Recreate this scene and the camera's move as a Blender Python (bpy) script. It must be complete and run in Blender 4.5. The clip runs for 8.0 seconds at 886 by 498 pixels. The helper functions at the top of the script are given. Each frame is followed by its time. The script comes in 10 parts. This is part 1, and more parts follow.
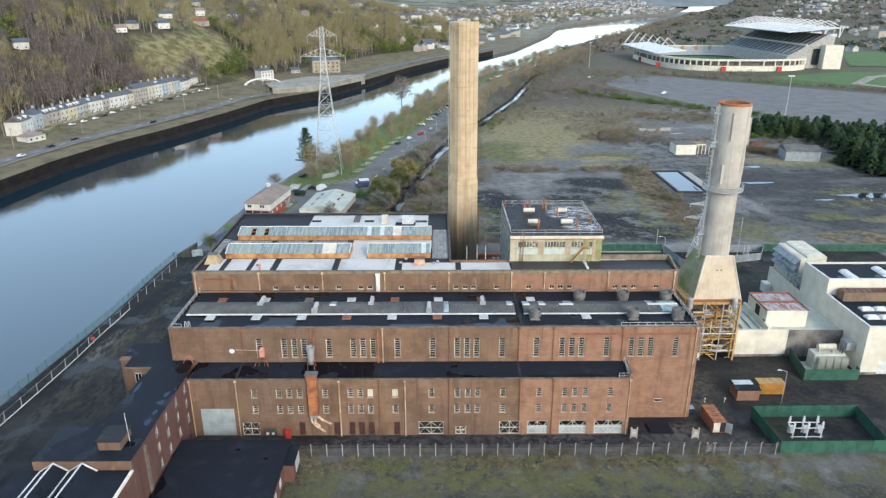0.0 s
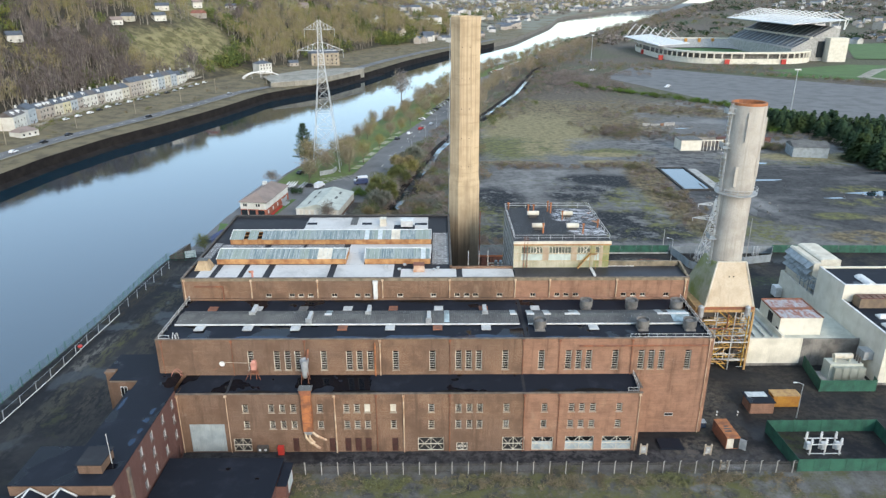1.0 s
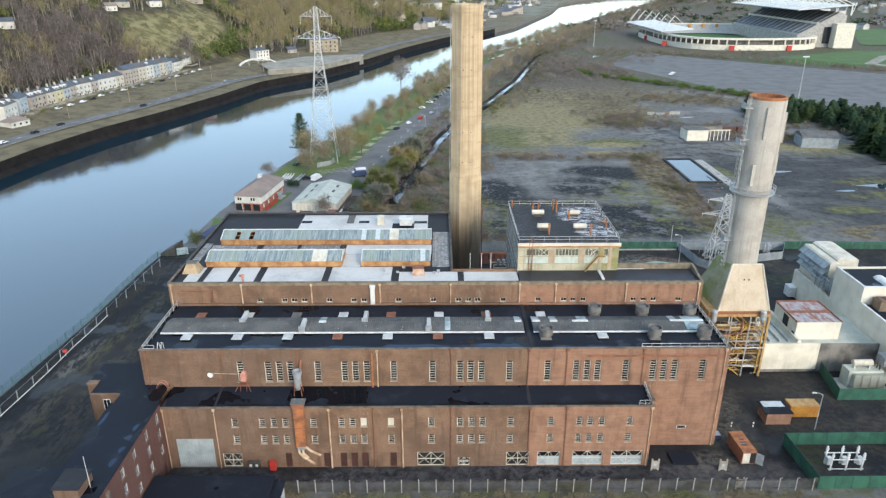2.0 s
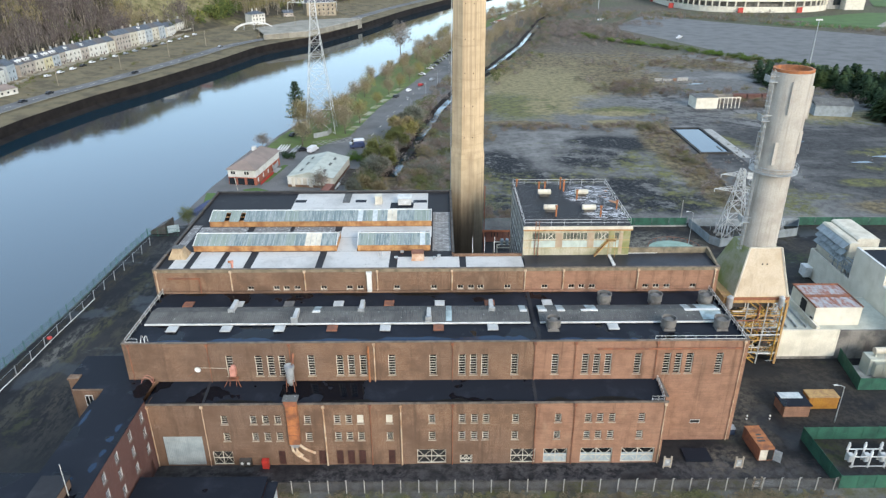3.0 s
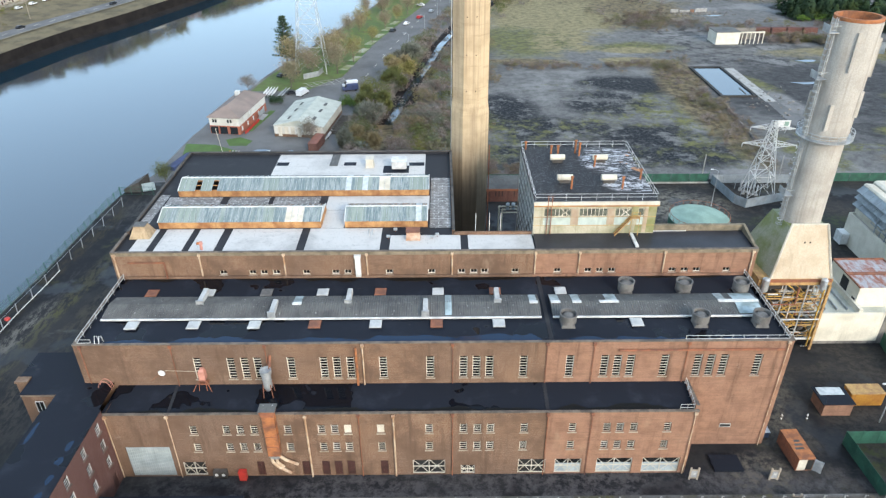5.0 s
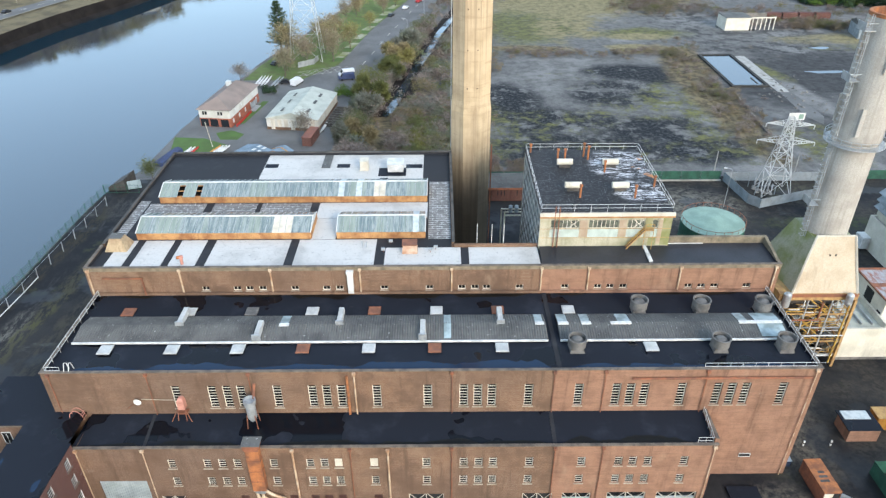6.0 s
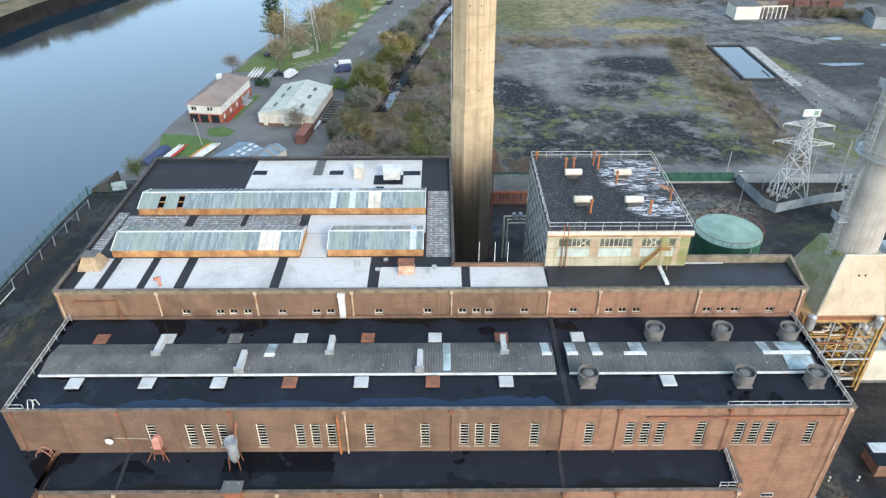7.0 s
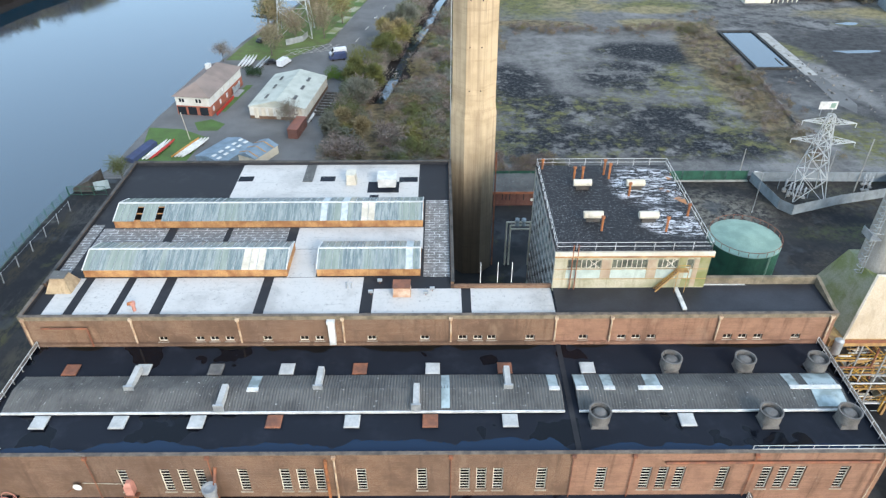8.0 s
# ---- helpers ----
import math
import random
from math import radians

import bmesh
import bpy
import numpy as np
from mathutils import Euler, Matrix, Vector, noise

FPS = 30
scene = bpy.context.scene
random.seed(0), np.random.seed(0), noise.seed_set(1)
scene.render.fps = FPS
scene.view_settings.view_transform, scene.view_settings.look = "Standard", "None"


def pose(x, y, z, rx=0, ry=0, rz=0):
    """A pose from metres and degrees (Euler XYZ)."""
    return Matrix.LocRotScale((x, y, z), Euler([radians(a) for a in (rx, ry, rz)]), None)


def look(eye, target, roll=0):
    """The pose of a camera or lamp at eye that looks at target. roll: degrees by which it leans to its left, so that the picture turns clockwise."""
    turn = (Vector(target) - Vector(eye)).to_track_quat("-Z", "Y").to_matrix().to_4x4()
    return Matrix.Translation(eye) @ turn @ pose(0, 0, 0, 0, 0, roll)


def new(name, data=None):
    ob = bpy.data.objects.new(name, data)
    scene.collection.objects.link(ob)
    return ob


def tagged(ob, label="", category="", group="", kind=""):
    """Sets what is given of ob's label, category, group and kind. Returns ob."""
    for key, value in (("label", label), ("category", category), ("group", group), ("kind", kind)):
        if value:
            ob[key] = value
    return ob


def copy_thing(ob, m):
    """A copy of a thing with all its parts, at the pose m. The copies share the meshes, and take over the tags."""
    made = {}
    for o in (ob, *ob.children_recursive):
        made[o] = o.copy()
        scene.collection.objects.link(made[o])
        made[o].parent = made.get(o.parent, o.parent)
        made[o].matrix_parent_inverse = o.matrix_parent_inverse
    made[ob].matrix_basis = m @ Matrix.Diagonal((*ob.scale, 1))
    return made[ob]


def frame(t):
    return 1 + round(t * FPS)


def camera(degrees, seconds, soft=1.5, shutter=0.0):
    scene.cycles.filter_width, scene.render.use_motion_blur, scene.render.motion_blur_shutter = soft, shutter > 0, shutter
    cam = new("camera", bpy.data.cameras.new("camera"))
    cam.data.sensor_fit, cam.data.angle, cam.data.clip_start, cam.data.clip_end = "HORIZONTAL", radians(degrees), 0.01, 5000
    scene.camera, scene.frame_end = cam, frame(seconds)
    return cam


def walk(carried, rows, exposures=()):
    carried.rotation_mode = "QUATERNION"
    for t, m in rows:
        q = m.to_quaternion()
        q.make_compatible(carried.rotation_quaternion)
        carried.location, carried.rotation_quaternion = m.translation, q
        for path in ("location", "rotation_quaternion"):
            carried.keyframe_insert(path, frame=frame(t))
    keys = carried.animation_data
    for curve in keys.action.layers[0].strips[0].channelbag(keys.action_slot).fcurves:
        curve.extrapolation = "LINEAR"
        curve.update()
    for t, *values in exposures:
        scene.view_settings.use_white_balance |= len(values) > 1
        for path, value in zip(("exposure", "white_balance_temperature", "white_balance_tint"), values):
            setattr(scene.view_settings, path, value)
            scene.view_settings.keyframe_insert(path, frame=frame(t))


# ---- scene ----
cam = camera(65.8, 8.0, soft=1.35)
PATH = [
    (0, (-0.164, -0.057, 76.815), (-0.149, 1.818, 76.119), 0.0),
    (0.5, (-0.151, 3.122, 77.022), (-0.137, 4.993, 76.316), -0.0),
    (1, (-0.138, 6.62, 77.238), (-0.124, 8.487, 76.521), -0.0),
    (2.5, (-0.099, 18.187, 77.721), (-0.088, 20.023, 76.929), -0.1),
    (3, (-0.003, 22.358, 77.865), (0.006, 24.17, 77.018), -0.2),
    (3.5, (0.079, 26.545, 77.899), (0.086, 28.331, 76.999), -0.2),
    (4, (0.206, 30.839, 77.992), (0.212, 32.601, 77.045), -0.2),
    (4.5, (0.343, 35.233, 78.027), (0.348, 36.97, 77.036), -0.3),
    (6, (0.732, 48.71, 78.233), (0.735, 50.399, 77.162), -0.3),
    (6.5, (0.828, 53.225, 78.325), (0.831, 54.902, 77.236), -0.2),
    (7, (0.867, 57.767, 78.337), (0.87, 59.431, 77.227), -0.2),
    (7.5, (1.049, 62.337, 78.513), (1.052, 63.984, 77.378), -0.2),
    (8, (1.074, 66.903, 78.59), (1.077, 68.532, 77.43), -0.2),
]
walk(cam, [(t, look(eye, target, roll)) for t, eye, target, roll in PATH], [(0, 0.97, 6480, 8), (3, 1.0, 6500, 8), (4.5, 1.15, 6550, 8), (6, 1.2, 6500, 8), (8, 1.16, 6400, 8)])

# ---- world, sun ----
world = bpy.data.worlds.new("sky")
scene.world = world
world.use_nodes = True
wn = world.node_tree.nodes
sky = wn.new("ShaderNodeTexSky")
sky.sky_type, sky.sun_disc = 'NISHITA', False
sky.sun_elevation, sky.sun_rotation = radians(27), radians(152)
sky.air_density, sky.dust_density, sky.ozone_density = 1.0, 0.8, 1.0
wn["Background"].inputs[1].default_value = 0.162
veil = wn.new("ShaderNodeMix")  # thin even cloud over the blue
veil.data_type = 'RGBA'
veil.inputs[0].default_value = 0.3
veil.inputs[7].default_value = (5.0, 6.35, 7.55, 1)
world.node_tree.links.new(sky.outputs[0], veil.inputs[6])
world.node_tree.links.new(veil.outputs[2], wn["Background"].inputs[0])
sun_data = bpy.data.lights.new("sun", "SUN")
sun_data.energy, sun_data.angle, sun_data.color = 1.3, radians(16), (1.0, 0.885, 0.76)
sun = new("sun", sun_data)
sun.matrix_world = look((0, 0, 300), (-0.42 * 300, 0.79 * 300, 300 - 0.45 * 300))


# ---- material tools ----
class Tree:
    def __init__(self, name):
        self.mat = bpy.data.materials.new(name)
        self.mat.use_nodes = True
        self.nt = self.mat.node_tree
        self.bsdf = self.nt.nodes["Principled BSDF"]
        self.pos = self.nt.nodes.new("ShaderNodeNewGeometry").outputs["Position"]

    def link(self, a, b):
        self.nt.links.new(a, b)

    def put(self, socket, value):
        if hasattr(value, "is_output"):
            self.link(value, socket)
        else:
            socket.default_value = value

    def math(self, op, a, b=0.0, clamp=False):
        n = self.nt.nodes.new("ShaderNodeMath")
        n.operation, n.use_clamp = op, clamp
        self.put(n.inputs[0], a)
        self.put(n.inputs[1], b)
        return n.outputs[0]

    def scaled(self, s, shift=(0, 0, 0)):
        n = self.nt.nodes.new("ShaderNodeMapping")
        self.link(self.pos, n.inputs[0])
        n.inputs["Scale"].default_value = s
        n.inputs["Location"].default_value = shift
        return n.outputs[0]

    def noise(self, scale, detail=4.0, rough=0.55, stretch=None, shift=(0, 0, 0)):
        n = self.nt.nodes.new("ShaderNodeTexNoise")
        n.inputs["Scale"].default_value, n.inputs["Detail"].default_value, n.inputs["Roughness"].default_value = scale, detail, rough
        self.link(self.scaled(stretch or (1, 1, 1), shift), n.inputs["Vector"])
        return n.outputs[0]

    def ramp(self, fac, lo, hi):
        n = self.nt.nodes.new("ShaderNodeMapRange")
        n.interpolation_type = 'SMOOTHSTEP'
        self.put(n.inputs[0], fac)
        n.inputs[1].default_value, n.inputs[2].default_value = lo, hi
        return n.outputs[0]

    def mix(self, fac, a, b, blend='MIX'):
        n = self.nt.nodes.new("ShaderNodeMix")
        n.data_type, n.blend_type = 'RGBA', blend
        self.put(n.inputs[0], fac)
        self.put(n.inputs[6], (*a, 1) if isinstance(a, tuple) else a)
        self.put(n.inputs[7], (*b, 1) if isinstance(b, tuple) else b)
        return n.outputs[2]

    def blob(self, x, y, rx, ry, wobble, edge=0.35, turn=0.0):
        """A soft-edged patch on the ground with an uneven outline."""
        m = self.nt.nodes.new("ShaderNodeMapping")
        m.vector_type = 'TEXTURE'
        self.link(self.pos, m.inputs[0])
        m.inputs["Location"].default_value = (x, y, 0)
        m.inputs["Rotation"].default_value = (0, 0, radians(turn))
        m.inputs["Scale"].default_value = (rx, ry, 1e6)
        v = self.nt.nodes.new("ShaderNodeVectorMath")
        v.operation = 'LENGTH'
        self.link(m.outputs[0], v.inputs[0])
        d = self.math('ADD', v.outputs["Value"], self.math('MULTIPLY', self.math('SUBTRACT', wobble, 0.5), 1.6))
        return self.math('SUBTRACT', 1.0, self.ramp(d, 1.0 - edge, 1.0 + edge))

    def bump(self, height, strength=0.3, distance=0.1):
        n = self.nt.nodes.new("ShaderNodeBump")
        n.inputs["Strength"].default_value, n.inputs["Distance"].default_value = strength, distance
        self.link(height, n.inputs["Height"])
        self.link(n.outputs[0], self.bsdf.inputs["Normal"])

    def done(self, color, rough=0.8, metal=0.0, spec=0.4):
        b = self.bsdf
        self.put(b.inputs["Base Color"], (*color, 1) if isinstance(color, tuple) else color)
        self.put(b.inputs["Roughness"], rough)
        self.put(b.inputs["Metallic"], metal)
        b.inputs["Specular IOR Level"].default_value = spec
        return self.mat


def worn(name, base, dark, scale=0.4, rough=0.8, metal=0.0, streak=0.0, fine=6.0, spec=0.4, spread=(0.35, 0.7), bump=0.1):
    """A weathered surface: broad stains, optional runs down the wall, and grain."""
    t = Tree(name)
    c = t.mix(t.ramp(t.noise(scale, 5), *spread), base, dark)
    if streak:
        s = t.ramp(t.noise(1.0, 4, 0.6, (1.4, 1.4, 0.07)), 0.5, 0.75)
        c = t.mix(t.math('MULTIPLY', s, streak), c, tuple(v * 0.5 for v in dark))
    g = t.noise(fine, 3)
    c = t.mix(t.math('MULTIPLY', t.ramp(g, 0.35, 0.65), 0.35), c, tuple(v * 0.75 for v in dark))
    t.bump(g, 0.3, bump)
    return t.done(c, rough, metal, spec)


def brickwork(name, base, dark, pale, later=None):
    t = Tree(name)
    b = t.nt.nodes.new("ShaderNodeTexBrick")
    m = t.nt.nodes.new("ShaderNodeCombineXYZ")
    s = t.nt.nodes.new("ShaderNodeSeparateXYZ")
    t.link(t.pos, s.inputs[0])
    t.link(t.math('ADD', s.outputs[0], s.outputs[1]), m.inputs[0])
    t.link(s.outputs[2], m.inputs[1])
    t.link(m.outputs[0], b.inputs["Vector"])
    b.inputs["Scale"].default_value = 1.0
    b.inputs["Brick Width"].default_value, b.inputs["Row Height"].default_value, b.inputs["Mortar Size"].default_value = 0.225, 0.075, 0.006
    b.inputs["Color1"].default_value, b.inputs["Color2"].default_value = (*base, 1), (*(v * 0.72 for v in base), 1)
    b.inputs["Mortar"].default_value = (*pale, 1)
    c = t.mix(t.ramp(t.noise(0.028, 4, 0.6, (1, 1, 1), (2, 0, 3)), 0.4, 0.62), b.outputs[0], t.mix(0.5, b.outputs[0], tuple(0.5 * (v + sum(dark) / 3) for v in dark)))
    c = t.mix(t.ramp(t.noise(0.16, 6, 0.65), 0.42, 0.66), c, dark)
    if later:  # the later end of the works, in a warmer brick
        c = t.mix(t.math('MULTIPLY', t.ramp(s.outputs[0], 14.6, 14.9), 0.75), c, t.mix(t.ramp(t.noise(0.4, 5, 0.65), 0.4, 0.65), later, tuple(v * 0.72 for v in later)))
    c = t.mix(t.math('MULTIPLY', t.ramp(t.noise(5.0, 4, 0.7), 0.5, 0.68), 0.4), c, tuple(v * 0.55 for v in base))
    course = t.ramp(t.noise(1.0, 5, 0.7, (0.35, 0.35, 7.0)), 0.42, 0.66)
    c = t.mix(t.math('MULTIPLY', course, 0.3), c, tuple(v * 0.5 for v in base))
    run = t.ramp(t.noise(1.0, 5, 0.65, (0.9, 0.9, 0.06)), 0.5, 0.74)
    c = t.mix(t.math('MULTIPLY', run, 0.6), c, tuple(v * 0.6 for v in dark))
    wash = t.ramp(t.noise(0.35, 5, 0.6, (1, 1, 0.5), (9, 3, 5)), 0.58, 0.8)
    c = t.mix(t.math('MULTIPLY', wash, 0.45), c, pale)
    salt = t.ramp(t.noise(0.22, 6, 0.75, (1, 1, 1.2), (4, 8, 1)), 0.66, 0.74)
    c = t.mix(t.math('MULTIPLY', t.math('MULTIPLY', salt, course), 0.7), c, (0.5, 0.44, 0.38))
    t.bump(b.outputs[1], 0.3, 0.02)
    return t.done(c, 0.9, 0, 0.25)


M = {}
M["brick"] = brickwork("brown_brick", (0.238, 0.136, 0.084), (0.128, 0.08, 0.054), (0.34, 0.24, 0.165), later=(0.36, 0.195, 0.128))
M["brick_red"] = brickwork("red_brick", (0.19, 0.078, 0.06), (0.105, 0.052, 0.045), (0.22, 0.15, 0.12))
M["coping"] = worn("stone_coping", (0.2, 0.16, 0.125), (0.085, 0.072, 0.062), 0.8, streak=0.4)
M["stained_cap"] = worn("blackened_coping", (0.1, 0.09, 0.078), (0.035, 0.034, 0.033), 0.5)
M["parapet_sill"] = worn("pale_stone_sill", (0.46, 0.4, 0.32), (0.3, 0.25, 0.19), 0.9)
M["concrete"] = worn("grey_concrete", (0.42, 0.41, 0.38), (0.26, 0.25, 0.23), 0.5, streak=0.3)
M["stack"] = worn("pale_concrete", (0.46, 0.43, 0.38), (0.33, 0.30, 0.26), 0.25, streak=0.6)
M["cream"] = worn("cream_sheet", (0.56, 0.475, 0.36), (0.46, 0.37, 0.26), 0.4, streak=0.25)
M["white_paint"] = worn("white_render", (0.7, 0.66, 0.56), (0.58, 0.54, 0.44), 0.4, streak=0.14)
M["offwhite_sheet"] = worn("offwhite_sheet", (0.74, 0.69, 0.57), (0.56, 0.52, 0.42), 0.3, rough=0.55, streak=0.4)
M["rust"] = worn("rusted_steel", (0.31, 0.115, 0.058), (0.16, 0.075, 0.05), 0.7, streak=0.4)
M["orange_rust"] = worn("orange_rust", (0.46, 0.17, 0.06), (0.2, 0.085, 0.045), 0.8, streak=0.4)
M["galv"] = worn("galvanised_steel", (0.5, 0.52, 0.53), (0.34, 0.36, 0.37), 0.9, rough=0.5, metal=0.5)
M["steel_dark"] = worn("dark_steel", (0.12, 0.11, 0.10), (0.06, 0.055, 0.05), 0.9, rough=0.6, metal=0.3)
M["yellow"] = worn("yellow_steel_paint", (0.56, 0.36, 0.06), (0.34, 0.19, 0.06), 0.9, rough=0.6, streak=0.5)
M["ochre"] = worn("ochre_steel_paint", (0.5, 0.32, 0.12), (0.3, 0.17, 0.08), 0.9, rough=0.7, streak=0.5)
M["pipe_paint"] = worn("pale_pipe_paint", (0.62, 0.5, 0.36), (0.36, 0.2, 0.11), 0.9, rough=0.6, streak=0.5)
M["door_paint"] = worn("dark_brown_door_paint", (0.075, 0.032, 0.026), (0.05, 0.024, 0.02), 0.9, rough=0.6)
M["window_paint"] = worn("cream_window_paint", (0.82, 0.78, 0.68), (0.62, 0.54, 0.42), 1.2, rough=0.6)
M["green_paint"] = worn("green_steel_paint", (0.036, 0.125, 0.083), (0.022, 0.072, 0.052), 0.5, rough=0.55, streak=0.3)
M["slate"] = worn("slate", (0.10, 0.115, 0.14), (0.06, 0.07, 0.085), 0.5, rough=0.6)
t = Tree("grey_fibre_cement")
c = t.mix(t.ramp(t.noise(0.25, 5, 0.6), 0.4, 0.65), (0.125, 0.124, 0.118), (0.08, 0.08, 0.078))
c = t.mix(t.math('MULTIPLY', t.ramp(t.noise(1.0, 5, 0.7, (2.5, 0.5, 1)), 0.5, 0.7), 0.5), c, (0.05, 0.05, 0.05))
c = t.mix(t.ramp(t.noise(3.0, 3, 0.6), 0.66, 0.72), c, (0.45, 0.45, 0.44))
M["corrugated_grey"] = t.done(c, 0.85, 0, 0.3)
M["red_paint"] = worn("red_paint", (0.5, 0.04, 0.03), (0.35, 0.04, 0.03), 0.9, rough=0.5)
t = Tree("worn_asphalt")
a1, a2 = t.noise(0.06, 6, 0.65), t.noise(0.5, 6, 0.7)
c = t.mix(t.ramp(a1, 0.42, 0.62), (0.0105, 0.011, 0.0135), (0.03, 0.0293, 0.0288))
c = t.mix(t.math('MULTIPLY', t.ramp(a2, 0.45, 0.7), 0.6), c, (0.022, 0.022, 0.023))
c = t.mix(t.math('MULTIPLY', t.ramp(t.noise(0.11, 6, 0.7, (1, 1, 1), (40, 3, 0)), 0.58, 0.66), 0.75), c, (0.038, 0.041, 0.02))
c = t.mix(t.math('MULTIPLY', t.ramp(t.noise(0.09, 6, 0.7, (0.4, 1, 1), (7, 30, 0)), 0.6, 0.7), 0.8), c, (0.1, 0.098, 0.09))
wobble = t.noise(0.35, 5, 0.7)
sxa = t.nt.nodes.new("ShaderNodeSeparateXYZ")
t.link(t.pos, sxa.inputs[0])
dirt = t.math('MULTIPLY', t.ramp(sxa.outputs[0], 40, 52), t.ramp(t.noise(0.1, 6, 0.7, (1, 1, 1), (2, 9, 0)), 0.42, 0.58))
c = t.mix(t.math('MULTIPLY', dirt, 0.85), c, t.mix(t.ramp(t.noise(0.9, 5, 0.7), 0.42, 0.6), (0.052, 0.045, 0.037), (0.024, 0.022, 0.02)))
scuff = t.math('MULTIPLY', t.ramp(t.noise(1.0, 6, 0.7, (0.4, 0.07, 1), (3, 3, 0)), 0.56, 0.7), t.math('SUBTRACT', 1.0, t.ramp(sxa.outputs[0], -40, -20)))
c = t.mix(t.math('MULTIPLY', scuff, 0.5), c, (0.065, 0.063, 0.06))
for x, y, rx, ry, k in ((63.5, 109.5, 3, 3, (0.04, 0.044, 0.018)), (52, 122, 6, 9, (0.1, 0.088, 0.07)), (88, 196, 9, 5, (0.075, 0.07, 0.05)), (58, 190, 12, 8, (0.16, 0.15, 0.125)), (90, 182, 16, 3, (0.05, 0.055, 0.025)), (46, 107, 5, 3.5, (0.11, 0.095, 0.075)), (5, 104.4, 60, 3.6, (0.075, 0.069, 0.07))):
    c = t.mix(t.math('MULTIPLY', t.blob(x, y, rx, ry, wobble, 0.5), t.ramp(t.noise(0.7, 6, 0.75, (1, 1, 1), (x, 4, 0)), 0.4, 0.6)), c, k)
shred = t.ramp(t.noise(0.8, 7, 0.78, (1, 0.35, 1), (21, 4, 0)), 0.44, 0.58)
for x, y, rx, ry, turn, k in ((-77, 142, 2.6, 9, -8, (0.116, 0.110, 0.096)), (-73, 154, 1.5, 30, -8, (0.066, 0.063, 0.025)), (-75.5, 128, 1.8, 16, -6, (0.055, 0.051, 0.033)), (-71, 168, 2.4, 18, -10, (0.047, 0.043, 0.029)), (-68, 140, 2.6, 22, -6, (0.055, 0.048, 0.037)), (-78.5, 181, 1.6, 10, -6, (0.041, 0.036, 0.019)), (-81, 160, 1.4, 44, -5, (0.033, 0.028, 0.019)), (-78, 112, 2.0, 18, -5, (0.041, 0.040, 0.034)), (-66, 116, 4, 14, 0, (0.039, 0.036, 0.032)), (-75, 191, 3, 5, 0, (0.050, 0.048, 0.044))):
    c = t.mix(t.math('MULTIPLY', t.blob(x, y, rx, ry, wobble, 0.5, turn), shred), c, k)
wet = t.ramp(t.noise(0.08, 4, 0.6, (1, 1, 1), (12, 60, 0)), 0.55, 0.62)
c = t.mix(t.math('MULTIPLY', wet, 0.6), c, (0.014, 0.015, 0.018))
M["asphalt"] = t.done(c, t.math('SUBTRACT', 0.8, t.math('MULTIPLY', wet, 0.4)), 0, 0.22)


def glass(name, tint, rough=0.08, trans=0.75):
    t = Tree(name)
    c = t.mix(t.ramp(t.noise(0.9, 4), 0.4, 0.7), tint, tuple(v * 0.55 for v in tint))
    t.bsdf.inputs["Transmission Weight"].default_value = trans
    return t.done(c, rough, 0, 0.5)


M["glass"] = glass("dusty_window_glass", (0.02, 0.022, 0.024), 0.15, 0.2)


def bitumen(name, base, pale, wet=0.5):
    t = Tree(name)
    n = t.noise(0.25, 6, 0.6)
    c = t.mix(t.ramp(n, 0.5, 0.8), base, pale)
    puddle = t.ramp(t.noise(0.14, 3, 0.5, (1, 1, 1), (4, 7, 0)), wet, wet + 0.03)
    c = t.mix(puddle, c, tuple(v * 0.45 for v in base))
    r = t.math('SUBTRACT', 0.72, t.math('MULTIPLY', puddle, 0.66))
    return t.done(c, r, 0, 0.2)


M["bitumen"] = bitumen("black_bitumen", (0.0098, 0.0125, 0.0195), (0.024, 0.0285, 0.04), 0.57)
M["bitumen_dry"] = bitumen("grey_bitumen", (0.024, 0.025, 0.029), (0.048, 0.049, 0.052), 0.75)

t = Tree("white_roof_coating")
c = t.mix(t.ramp(t.noise(0.12, 6, 0.65), 0.45, 0.72), (0.54, 0.52, 0.49), (0.37, 0.355, 0.335))
c = t.mix(t.math('MULTIPLY', t.ramp(t.noise(2.5, 6, 0.78), 0.55, 0.66), 0.65), c, (0.2, 0.195, 0.185))
c = t.mix(t.math('MULTIPLY', t.ramp(t.noise(0.8, 5, 0.7, (0.3, 1.6, 1), (3, 8, 0)), 0.55, 0.7), 0.35), c, (0.24, 0.24, 0.23))
M["white_roof"] = t.done(c, 0.65)

t = Tree("river_water")
n1 = t.math('ADD', t.noise(0.5, 4, 0.55, (1, 1, 1)), t.noise(0.12, 3, 0.5, (0.5, 1, 1)))
n2 = t.noise(0.02, 3, 0.5, (1, 1, 1))
t.bump(t.math('MULTIPLY', n1, t.ramp(n2, 0.25, 0.7)), 0.22, 0.06)
t.bsdf.inputs["IOR"].default_value = 1.68
M["water"] = t.done((0.002, 0.019, 0.032), 0.03, 0, 0.9)
t = Tree("still_water")
t.bsdf.inputs["IOR"].default_value = 1.7
t2 = Tree("sky_tinted_rainwater")
# blue of the reflected sky is put into this rainwater's base colour
M["roof_pool"] = t2.done((0.008, 0.022, 0.05), 0.06, 0, 0.3)
M["roof_wet"] = worn("rain_blackened_felt", (0.004, 0.0042, 0.005), (0.007, 0.0075, 0.006), 0.6, rough=0.4, spec=0.25)
M["pool_water"] = t.done((0.02, 0.035, 0.05), 0.03, 0, 1.0)

